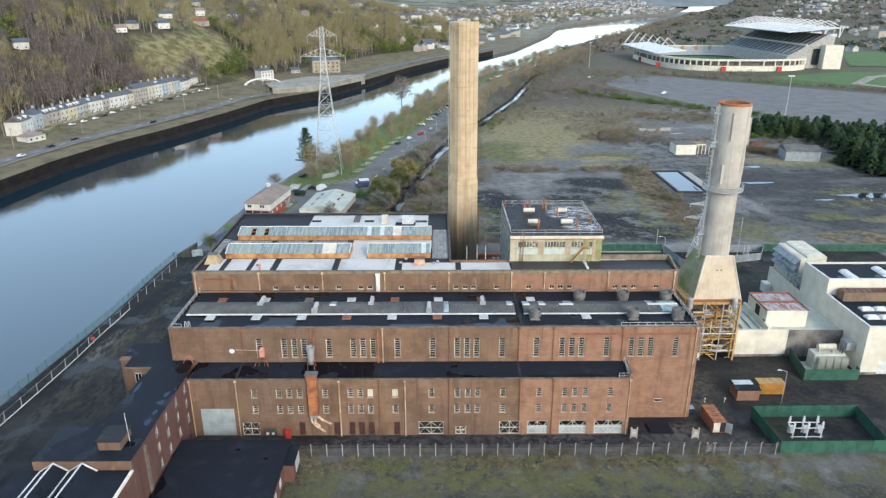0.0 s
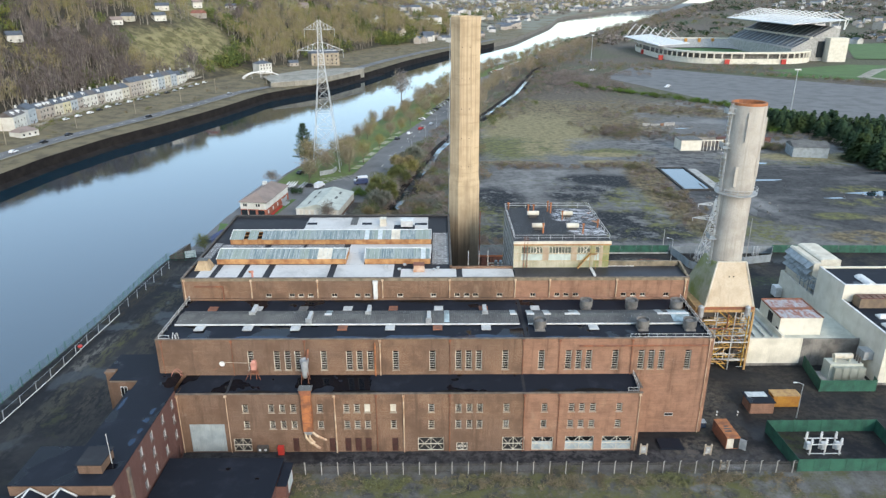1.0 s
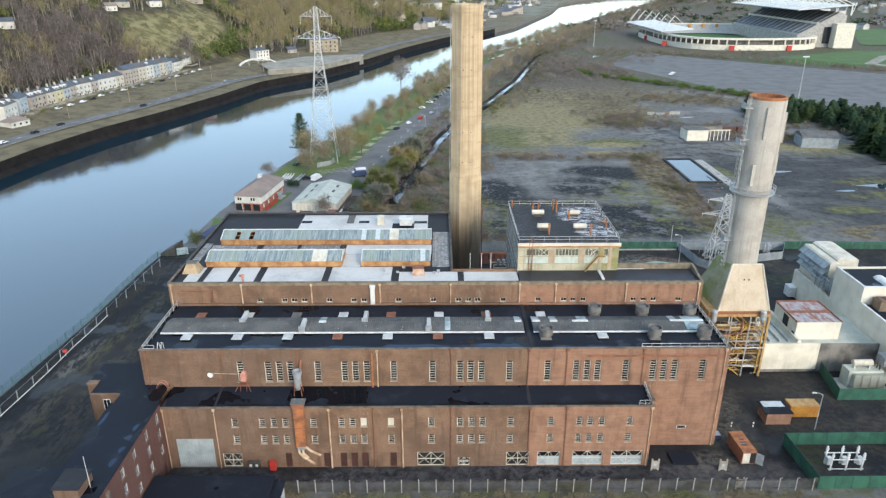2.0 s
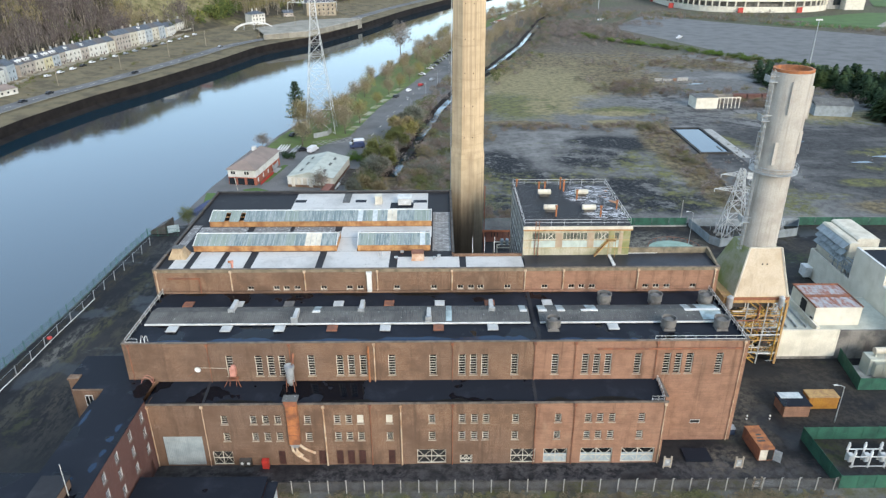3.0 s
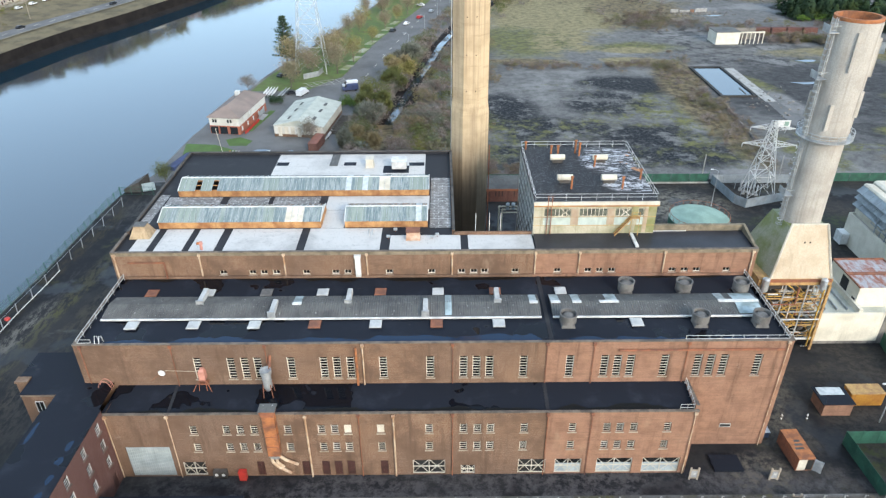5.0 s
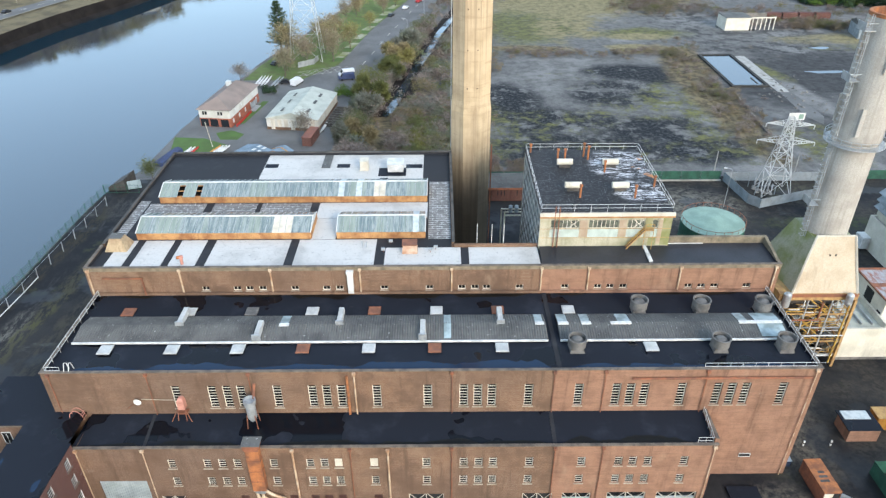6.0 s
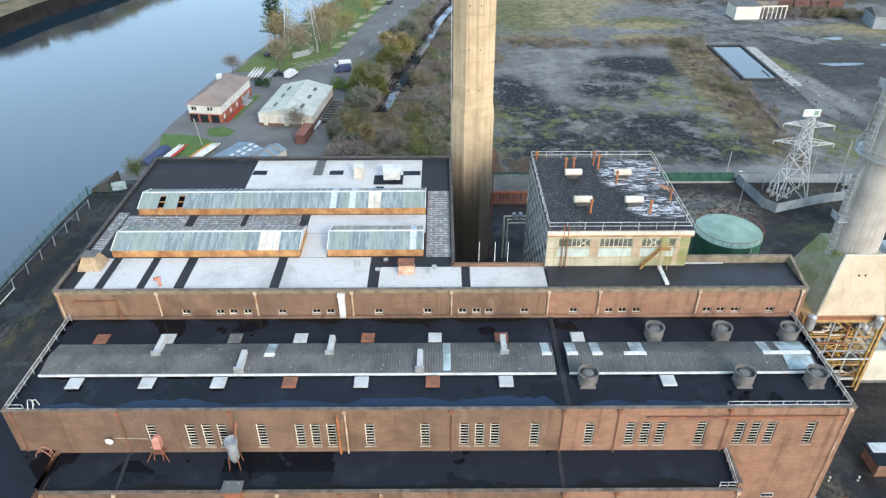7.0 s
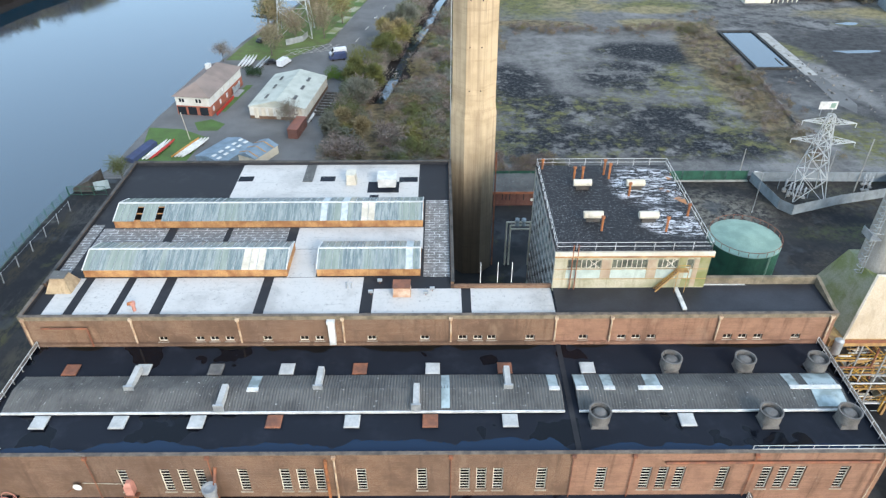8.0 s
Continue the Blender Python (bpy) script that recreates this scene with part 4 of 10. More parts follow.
for x, m in ((-43.3, 0), (-34.6, 0), (-26.0, 0), (-17.5, 1), (-8.9, 0), (-0.3, 1), (8.5, 0), (28.0, 0)):
    skylight(x, 117.35, "rust" if m else "dull_white", "square skylight, cover rusted red" if m else "square white skylight on the black roof")
for x, m in ((-43.3, 1), (-34.7, 0), (-26.0, 2), (-17.5, 0), (-8.8, 1), (-0.1, 0), (8.5, 1), (18.4, 0)):
    skylight(x, 125.35, ("dull_white", "rust", "vent_steel")[m], ("square white skylight on the black roof", "square skylight, cover rusted red", "square skylight, cover dull grey")[m])
for x, ya, yb in ((-34.8, 121.6, 124.9), (-23.8, 118.7, 121.9), (-13.2, 121.6, 124.6), (-1.9, 118.7, 121.9), (8.6, 121.6, 124.6)):
    d = thing("roof_duct", "short white duct lying across the ribbed strip", "duct", "white roof ducts")
    bm = bmesh.new()
    loft(bm, [[(x - 0.4, y, 19.9), (x + 0.4, y, 19.9), (x + 0.33, y, 20.62), (x - 0.33, y, 20.62)] for y in (ya, yb)])
    part("casing", bm, "dull_white", d)
    boxes("end_cap", "galv", d, (x - 0.55, x + 0.55, ya - 0.2, ya, 19.75, 20.75))


def cowl(x, y):
    v = thing("roof_cowl", "round sooty steel ventilator cowl on a square kerb", "ventilator", "roof cowls", at=(x, y, 19.2))
    bm = bmesh.new()
    loft(bm, [[(-a, -a, z), (a, -a, z), (a, a, z), (-a, a, z)] for a, z in ((0.95, 0), (0.85, 0.45))])
    part("kerb", bm, "vent_steel", v)
    bm = bmesh.new()
    lathe(bm, 0, 0, [(0.8, 0.4), (1.1, 0.62), (1.18, 0.68), (1.18, 1.8), (1.25, 1.88), (1.25, 2.02), (1.08, 2.02), (1.0, 1.2), (0.2, 1.15)], 28)
    part("drum", bm, "vent_steel", v, smooth=False)
    bm = bmesh.new()
    lathe(bm, 0, 0, [(0.9, 1.3), (0.86, 1.55), (0.6, 1.8), (0.1, 1.92)], 20)
    part("inner_cone", bm, "vent_steel", v)


for x, y in ((28.2, 125.3), (36.9, 125.2), (45.5, 125.1), (18.2, 117.2), (36.8, 117.1), (45.3, 117.0)):
    cowl(x, y)
railing("roof_railing", [(33.6, 113.1, 19.2), (47.8, 113.1, 19.2), (47.8, 129.6, 19.2)], 1.1, "pale tubular railing along the hall roof edge", 1.6)
railing("roof_railing", [(-47.2, 113.1, 19.2), (-49.1, 113.1, 19.2), (-49.1, 129.4, 19.2)], 1.1, "white tubular railing at the hall roof end", 2.0)
boxes("seam", "bitumen_dry", works, (15.2, 15.8, 113.2, 129.6, 19.2, 19.26))
ladder = thing("roof_ladder", "looped white ladder rails at the roof edge", "ladder")
for x in (-46.6, -46.0):
    bm = bmesh.new()
    pts = [(x, 112.95 + 0.5 * math.sin(a), 19.75 + 0.9 * math.sin(a) * 1.0) for a in (0, 0.5, 1.0, 1.57)] + [(x, 113.9, 20.3), (x, 114.1, 19.2)]
    for p, q in zip(pts, pts[1:]):
        beam(bm, p, q, 0.07)
    part("hoop", bm, "white_metal", ladder)

M["felt_sheen"] = worn("damp_roofing_felt", (0.033, 0.035, 0.043), (0.019, 0.02, 0.025), 0.25, rough=0.42, spec=0.4)
bm = bmesh.new()
loft(bm, [[(15.2, 130.5, z), (48.8, 130.5, z), (48.8, 135.75, z + 0.42), (15.2, 135.75, z + 0.42)] for z in (23.31, 23.4)])
part("felt_fall", bm, "felt_sheen", works)
bm = bmesh.new()
box(bm, 34.4, 49.25, 135.72, 136.2, 23.75, 24.9)
loft(bm, [[(x, 130.6, 23.74), (x, 135.72, 23.74), (x, 135.72, 24.9), (x, 130.6, 23.9)] for x in (48.86, 49.28)])
part("rear_parapet", bm, "parapet_stone", works)
boxes("cover_strip", "white_metal", works, (34.5, 39.8, 135.5, 135.66, 23.86, 23.93))
boxes("cover_strip", "white_metal", works, (30.6, 31.1, 130.9, 135.1, 23.62, 23.9))

# rear roof: white coating in panels, felt, lanterns

def coat(mat, *spans):
    for i, (a, b, c, d) in enumerate(spans):
        boxes("roof_panel", mat, works, (a, b, c, d, 23.3, 23.32 + 0.002 * i))


boxes("roof_joint", "bitumen_dry", works, (-50.06, 2.2, 135.55, 136.7, 23.28, 23.308))
boxes("parapet_band", "parapet_stone", works, (-50.56, 49.36, 129.93, 130.0, 23.2, 23.75))
for a, b in ((-48.3, -45.7), (-44.5, -40.1), (-39.0, -35.1), (-33.7, -22.3), (-21.0, -9.2), (-7.7, 3.5)):
    coat("white_roof", (a, b, 130.7, 135.75 if b > 2.6 else 138.2))
coat("white_roof", (4.7, 15.0, 130.7, 135.75))
coat("white_roof", (-19.4, -15.6, 138.3, 144.6))
coat("white_roof", (-19.6, -1.6, 144.7, 150.0))
for a, b in ((-48.0, -38.5), (-37.2, -30.0), (-29.2, -21.0)):
    coat("crazed_dark", (a, b, 144.8, 150.0))
coat("crazed_dark", (-50.0, -48.3, 138, 151), (-1.4, 2.1, 138.3, 157.5))
coat("white_roof", (-32.0, -2.6, 157.4, 169.1))
boxes("rear_coping", "stained_cap", works, (-50.58, 2.68, 169.15, 169.68, 23.75, 23.91))
for x, y, w, d in ((-30.7, 164.4, 2.4, 1.6), (-17.4, 164.3, 2.4, 1.6), (-8.2, 161.6, 5.0, 3.4), (-4.3, 164.0, 3.0, 1.6), (-9.5, 158.6, 1.4, 1.2)):
    boxes("roof_patch", "bitumen", works, (x - w / 2, x + w / 2, y - d / 2, y + d / 2, 23.32, 23.34))
boxes("roof_patch", "corrugated_grey", works, (-21.4, -19.8, 163.4, 169.0, 23.32, 23.4))


def lantern(x0, x1, y0, pale):
    """A ridged glass lantern on a timber kerb, pane by pane."""
    L = thing("roof_lantern", "long glazed roof lantern on an orange timber kerb", "roof lantern", "roof lanterns")
    boxes("kerb", "timber_orange", L, (x0, x1, y0, y0 + 0.25, 23.3, 24.5), (x0, x1, y0 + 5.95, y0 + 6.2, 23.3, 24.5), (x0, x0 + 0.25, y0 + 0.25, y0 + 5.95, 23.3, 24.5), (x1 - 0.25, x1, y0 + 0.25, y0 + 5.95, 23.3, 24.5))
    yr, zr = y0 + 3.1, 25.62
    for x, o in ((x0, 0.12), (x1, -0.12)):
        bm = bmesh.new()
        loft(bm, [[(x + k, y0 + 0.1, 24.5), (x + k, y0 + 6.1, 24.5), (x + k, yr, zr)] for k in (0, o)])
        part("gable", bm, "pale_sheet", L)
    n = round((x1 - x0) / 1.0)
    for side, ye in ((0, y0 - 0.1), (1, y0 + 6.3)):
        for i in range(n):
            a, b = x0 + (x1 - x0) * i / n, x0 + (x1 - x0) * (i + 1) / n
            if side == 0 and pale == 1 and i in (3, 6):  # lost panes, the timber purlins bare
                for u in (0.06, 0.42, 0.78):
                    y, z = ye + (yr - ye) * u, 24.5 + (zr - 24.5) * u
                    boxes("purlin", "timber_orange", L, (a + 0.03, b - 0.03, y, y + 0.14, z - 0.1, z))
                y, z = ye + (yr - ye) * 0.8, 24.5 + (zr - 24.5) * 0.8
                bm = bmesh.new()
                loft(bm, [[(a + 0.03, y, z + k), (b - 0.03, y, z + k), (b - 0.03, yr, zr + k), (a + 0.03, yr, zr + k)] for k in (0, 0.05)])
                part("pane", bm, "wired_glass", L)
                continue
            bm = bmesh.new()
            loft(bm, [[(a + 0.03, ye, 24.47), (b - 0.03, ye, 24.47), (b - 0.03, yr, zr), (a + 0.03, yr, zr)], [(a + 0.03, ye, 24.52), (b - 0.03, ye, 24.52), (b - 0.03, yr, zr + 0.05), (a + 0.03, yr, zr + 0.05)]])
            white = (pale == 1 and i in (30, 33)) or (pale == 3 and i == n - 2)
            board = (pale == 1 and i in (36, 37)) or (pale == 2 and i in (n - 4, n - 5, n - 6))
            part("pane", bm, "plant_cream" if board and side == 0 else "pale_sheet" if white else "wired_glass", L)
        for i in range(n + 1):
            x = x0 + (x1 - x0) * i / n
            bm = bmesh.new()
            end = i in (0, n)
            beam(bm, (x, ye, 24.54), (x, yr, zr + 0.06), 0.12 if end else 0.05)
            part("glazing_bar", bm, "white_metal" if end else "galv", L)
    bm = bmesh.new()
    beam(bm, (x0, yr, zr + 0.06), (x1, yr, zr + 0.06), 0.25, 0.12)
    part("ridge", bm, "white_metal", L)
    boxes("void", "dark_void", L, (x0 + 0.3, x1 - 0.3, y0 + 0.3, y0 + 5.9, 23.32, 23.4))


lantern(-46.5, -1.7, 150.2, 1)
lantern(-46.0, -19.3, 138.5, 2)
lantern(-15.4, -1.8, 138.5, 3)


def roofbox(name, label, mat, x0, x1, y0, y1, z0, z1, cap=None, top=None):
    o = thing(name, label, name.replace("_", " "))
    bm = bmesh.new()
    k = 0.0 if top is None else top
    loft(bm, [[(x0, y0, z0), (x1, y0, z0), (x1, y1, z0), (x0, y1, z0)], [(x0 + k, y0 + k, z1), (x1 - k, y0 + k, z1), (x1 - k, y1 - k, z1), (x0 + k, y1 - k, z1)]])
    part("body", bm, mat, o)
    boxes("cap", cap or mat, o, (x0 + k - 0.12, x1 - k + 0.12, y0 + k - 0.12, y1 - k + 0.12, z1, z1 + 0.12))
    return o


roofbox("roof_housing", "tan concrete ventilation housing with sloped sides", "tan_brick", -49.6, -46.3, 135.0, 138.0, 23.3, 25.2, "corrugated_grey", 0.8)
roofbox("roof_unit", "cream plant housing with a rusted top", "pale_rust", -5.2, -2.9, 134.0, 135.8, 23.3, 24.7, "rust", 0.15)
roofbox("roof_unit", "white metal air handling unit", "white_metal", -9.0, -6.2, 161.0, 163.6, 23.6, 25.0)
roofbox("roof_unit", "small cream ventilation box", "plant_cream", -14.2, -12.6, 162.2, 164.2, 23.3, 25.0, None, 0.15)
mush = thing("vent_pipe", "bent orange vent pipe on the white roof", "pipe", at=(-37, 131.7, 23.3))
bm = bmesh.new()
lathe(bm, 0, 0, [(0.22, 0), (0.22, 1.0), (0.34, 1.0), (0.34, 1.35)], 12)
part("stem", bm, "pinkish", mush)
bm = bmesh.new()
barrel(bm, (0, 0, 1.15), (-0.5, -0.3, 1.3), 0.22)
part("outlet", bm, "orange_rust", mush)
for x in (-11.2, -10.6):
    p = thing("roof_pipe_stub", "thin grey pipe stub on the white roof", "pipe", "pipe stubs", at=(x, 135.9, 23.3))
    bm = bmesh.new()
    lathe(bm, 0, 0, [(0.08, 0), (0.08, 0.9), (0.14, 0.9), (0.14, 1.0)], 8)
    part("stem", bm, "galv", p)
for x, y in ((-8.0, 134.6), (-1.0, 134.4), (-0.2, 135.2), (-7.0, 136.9)):
    p = thing("roof_floodlight", "small floodlight on the roof", "lamp", "roof floodlights", at=(x, y, 23.3))
    boxes("head", "galv", p, (-0.3, 0.3, -0.15, 0.15, 0.35, 0.7))
    bm = bmesh.new()
    beam(bm, (0, 0, 0), (0, 0, 0.4), 0.08)
    part("stand", bm, "rust", p)

# ---- glazed block on the roof ----
M["block_render"] = worn("mossy_cream_render", (0.5, 0.455, 0.35), (0.27, 0.265, 0.16), 0.35, streak=0.6)
M["dull_pane"] = worn("dull_wired_pane", (0.17, 0.18, 0.14), (0.06, 0.068, 0.058), 1.6, rough=0.3)
M["moss_render"] = worn("moss-green_render", (0.2, 0.215, 0.075), (0.3, 0.285, 0.16), 0.7, streak=0.5)
M["rust_render"] = worn("rust-washed_render", (0.36, 0.26, 0.18), (0.45, 0.37, 0.27), 0.8, streak=0.6)
M["spandrel_glass"] = worn("pale_blue_spandrel", (0.5, 0.57, 0.52), (0.38, 0.44, 0.4), 0.9, rough=0.3, streak=0.3)
sqb = thing("rooftop_block", "cream panelled block with strip windows and peeling felt roof", "building")
FX0, FX1, FY0, FY1 = 15.1, 34.4, 135.2, 157.0
wins = [(16.7, 20.9, 26.82, 28.2), (22.3, 26.65, 26.82, 28.2), (28.0, 30.45, 26.82, 28.2), (31.6, 32.4, 26.82, 28.2)]
bm = bmesh.new()
pierced(bm, FX0, FX1, 23.0, 29.3, FY0, 0.35, wins)
box(bm, FX1 - 0.35, FX1, FY0 + 0.35, FY1, 0, 29.3)
box(bm, FX0, FX1 - 0.35, FY1 - 0.35, FY1, 0, 29.3)
part("wall", bm, "block_render", sqb)
boxes("inner_wall", "dark_void", sqb, (FX0 + 0.6, FX1 - 0.6, FY0 + 1.5, FY0 + 1.6, 23, 29.2))
bm = bmesh.new()
side = [(FY0 + 0.5 + 2.1 * i + 0.12, FY0 + 0.5 + 2.1 * i + 1.98, z + 0.12, z + 1.7) for i in range(10) for z in np.arange(1.0, 28.0, 1.85)]
pierced(bm, FY0 + 0.35, FY1 - 0.35, 0, 29.3, 0, 0.3, side)
bmesh.ops.transform(bm, matrix=Matrix(((0, 1, 0, FX0), (1, 0, 0, 0), (0, 0, 1, 0), (0, 0, 0, 1))), verts=bm.verts)
part("side_frame", bm, "concrete", sqb)
for i in range(10):
    for z in np.arange(1.0, 28.0, 1.85):
        boxes("pane", "wired_glass" if (i * 7 + int(z)) % 5 else "glass", sqb, (FX0 + 0.12, FX0 + 0.16, FY0 + 0.62 + 2.1 * i, FY0 + 2.48 + 2.1 * i, z + 0.12, z + 1.7))
boxes("roof", "peeling_felt", sqb, (FX0, FX1, FY0, FY1, 29.3, 29.6))
boxes("eave", "timber_orange", sqb, (FX0 - 0.1, FX1 + 0.25, FY0 - 0.35, FY0 - 0.02, 28.75, 28.95))
boxes("eave", "plant_cream", sqb, (FX0 - 0.1, FX1 + 0.25, FY0 - 0.3, FY0 - 0.02, 28.95, 29.5))
for a, b, c, d in wins:
    bm = bmesh.new()
    n = max(1, round((b - a) / 0.62))
    pierced(bm, a, b, c, d, FY0 + 0.12, 0.08, [(a + (b - a) * i / n + 0.03, a + (b - a) * (i + 1) / n - 0.03, c + 0.06, d - 0.06) for i in range(n)])
    w = part("window", bm, "window_paint", sqb)
    for i in range(n):
        boxes("pane", "dull_pane", w, (a + (b - a) * i / n + 0.04, a + (b - a) * (i + 1) / n - 0.04, FY0 + 0.15, FY0 + 0.17, c, d))
    if a in (16.7, 28.0):
        bm = bmesh.new()
        beam(bm, (b - 1.6, FY0 + 0.1, c), (b - 0.1, FY0 + 0.1, d), 0.06)
        beam(bm, (b - 1.6, FY0 + 0.1, d), (b - 0.1, FY0 + 0.1, c), 0.06)
        part("brace", bm, "window_paint", w)
    boxes("spandrel", "spandrel_glass", w, (a - 0.1, b, FY0 - 0.05, FY0 - 0.003, 25.35, 26.75))
for a, b, c, d, k in ((20.95, 22.15, 25.4, 28.2, "rust_render"), (26.7, 27.85, 25.4, 28.2, "rust_render"), (30.5, 31.5, 26.8, 28.55, "moss_render"), (32.5, 33.1, 24.0, 28.2, "rust_render"), (33.1, 34.4, 23.9, 28.55, "moss_render"), (31.3, 32.4, 23.9, 25.3, "moss_render")):
    boxes("facing", k, sqb, (a, b, FY0 - 0.035, FY0 - 0.003, c, d))
for z in (25.22, 26.74, 28.56):
    boxes("band", "ochre", sqb, (FX0, FX1, FY0 - 0.08, FY0 - 0.06, z, z + 0.07))
railing("block_railing", [(FX0 + 0.1, FY0 + 0.1, 29.6), (FX1 - 0.1, FY0 + 0.1, 29.6), (FX1 - 0.1, FY1 - 0.1, 29.6), (FX0 + 0.1, FY1 - 0.1, 29.6), (FX0 + 0.1, FY0 + 0.1, 29.6)], 1.15, "pale tubular railing round the felt roof", 2.4)
for x, y in ((20.8, 150.3), (28.2, 150.2), (20.8, 142.0), (28.0, 141.9)):
    v = thing("drum_ventilator", "cream horizontal drum ventilator on the felt roof", "ventilator", "drum ventilators")
    bm = bmesh.new()
    barrel(bm, (x - 1.25, y, 30.5), (x + 1.25, y, 30.5), 0.5, 16)
    part("drum", bm, "plant_cream", v)
    boxes("kerb", "steel_dark", v, (x - 0.9, x + 0.9, y - 0.4, y + 0.4, 29.6, 30.1))
for x, y, h in ((20.0, 152.6, 1.9), (21.2, 152.6, 1.9), (24.6, 154.2, 2.2), (25.1, 153.0, 2.2), (26.9, 148.2, 1.8), (21.5, 139.6, 1.9), (29.7, 139.4, 1.9), (15.9, 156.0, 1.3), (33.5, 143.0, 1.6)):
    v = thing("vent_pipe", "rusted red vent pipe standing on the felt roof", "pipe", "rusted vent pipes", at=(x, y, 29.6))
    bm = bmesh.new()
    lathe(bm, 0, 0, [(0.16, 0), (0.16, h), (0.26, h), (0.26, h + 0.25), (0.1, h + 0.3)], 10)
    part("stem", bm, "orange_rust", v)
stairs = thing("outside_stair", "ochre steel stair against the cream wall", "stair")
for dy in (0, 0.7):
    bm = bmesh.new()
    beam(bm, (28.0, FY0 - 0.9 + dy, 23.8), (30.4, FY0 - 0.9 + dy, 26.9), 0.07, 0.16)
    part("stringer", bm, "ochre", stairs)
for i in range(13):
    boxes("tread", "rust", stairs, (28.05 + 0.18 * i, 28.3 + 0.18 * i, FY0 - 0.87, FY0 - 0.23, 23.95 + 0.24 * i, 23.99 + 0.24 * i))
boxes("landing", "ochre", stairs, (30.35, 31.7, FY0 - 0.95, FY0 - 0.1, 26.85, 26.93))
for x in (30.4, 31.65):
    bm = bmesh.new()
    beam(bm, (x, FY0 - 0.9, 23.7), (x, FY0 - 0.9, 27.9), 0.07)
    part("post", bm, "ochre", stairs)
for k in (0.55, 1.0):
    bm = bmesh.new()
    beam(bm, (28.0, FY0 - 0.9, 23.8 + k), (30.4, FY0 - 0.9, 26.9 + k), 0.05)
    beam(bm, (30.4, FY0 - 0.9, 26.9 + k), (31.65, FY0 - 0.9, 26.9 + k), 0.05)
    part("handrail", bm, "yellow", stairs)
for x in (17.2, 17.8):
    downp = bmesh.new()
    beam(downp, (x, FY0 - 0.25, 23.3), (x, FY0 - 0.25, 30.6), 0.12)
    part("ladder_rail", downp, "rust", sqb)
for x in (6.0, 8.2, 10.0):
    p = thing("aerial_pole", "thin white pole behind the parapet", "pole", "aerial poles", at=(x, 136.4, 23.75))
    bm = bmesh.new()
    beam(bm, (0, 0, 0), (0, 0, 3.2), 0.08)
    part("shaft", bm, "white_metal", p)

# rainwater lying along the roof edges
def pool(x0, x1, y0, depth, z, seed, mat="roof_pool", side=1, slope=0.0):
    """A wet strip along a roof edge, its inner shore wandering."""
    n = max(8, int((x1 - x0) / 0.35))
    bm = bmesh.new()
    low, top = [], []
    for i in range(n + 1):
        x = x0 + (x1 - x0) * i / n
        end = min(1.0, 6.0 * min(i, n - i) / n)
        d = depth * max(0.04, end * (0.7 + 0.6 * noise.noise((x * 0.2, seed, 0)) + 0.2 * noise.noise((x * 0.9, seed, 4)) + 0.1 * noise.noise((x * 3.0, seed, 8))))
        low.append(bm.verts.new((x, y0, z)))
        top.append(bm.verts.new((x, y0 + side * d, z + slope * d)))
    for i in range(n):
        bm.faces.new((low[i], low[i + 1], top[i + 1], top[i]))
    part("rain_pool" if mat == "roof_pool" else "wet_stain", bm, mat, works)


for k, (a, b, d) in enumerate(((-47.5, -36.5, 1.6), (-38.5, -23.0, 2.5), (-26.0, -8.5, 2.8), (-11.5, 4.0, 2.9), (1.0, 15.0, 3.2), (16.0, 25.5, 2.2), (23.0, 35.5, 2.6), (33.0, 47.0, 1.6))):
    pool(a, b, 113.2, 0.75 * d, 19.212 + 0.004 * (k % 2), k * 3.7)
for k, (a, b, d) in enumerate(((-46.0, -41.0, 0.7), (-32.0, -22.5, 1.2), (-21.5, -12.0, 1.3), (-9.5, 1.5, 1.5), (1.8, 13.5, 1.3), (17.0, 22.0, 0.7), (31.0, 44.5, 0.9))):
    pool(a, b, 129.6, d, 19.212, 50 + k * 2.3, "roof_wet", -1)
for k, (a, b, d) in enumerate(((-44.5, -37.0, 0.9), (-36.0, -24.5, 1.2), (-21.5, -8.0, 0.9), (-8.5, 6.0, 1.1), (5.0, 14.4, 1.2), (15.2, 33.0, 1.6))):
    pool(a, b, 107.84, d, annex_roof(107.84) + 0.012 + 0.004 * (k % 2), 90 + k * 1.9, "roof_wet", 1, FALL / 4.95)

M["navy_paint"] = worn("dark_blue_paint", (0.04, 0.06, 0.1), (0.03, 0.04, 0.07), 0.8)
M["stone_brown"] = worn("brown_louvre_paint", (0.24, 0.17, 0.11), (0.15, 0.11, 0.08), 0.6)

# ---- chimneys ----
def octagon(r, z):
    return [(r * math.cos(math.pi / 8 + math.pi / 4 * i), r * math.sin(math.pi / 8 + math.pi / 4 * i), z) for i in range(8)]


t = Tree("dark_footed_tan_brick")
run = t.ramp(t.noise(1.0, 6, 0.7, (2.0, 2.0, 0.035)), 0.42, 0.66)
c = t.mix(t.ramp(t.noise(0.25, 5), 0.4, 0.7), (0.53, 0.41, 0.265), (0.42, 0.32, 0.2))
c = t.mix(t.math('MULTIPLY', run, 0.5), c, (0.22, 0.155, 0.1))
bands = t.noise(1.0, 6, 0.75, (0.12, 0.12, 1.6))
c = t.mix(t.math('MULTIPLY', t.ramp(bands, 0.5, 0.7), 0.4), c, (0.24, 0.17, 0.1))
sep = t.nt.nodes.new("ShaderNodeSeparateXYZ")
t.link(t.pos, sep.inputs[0])
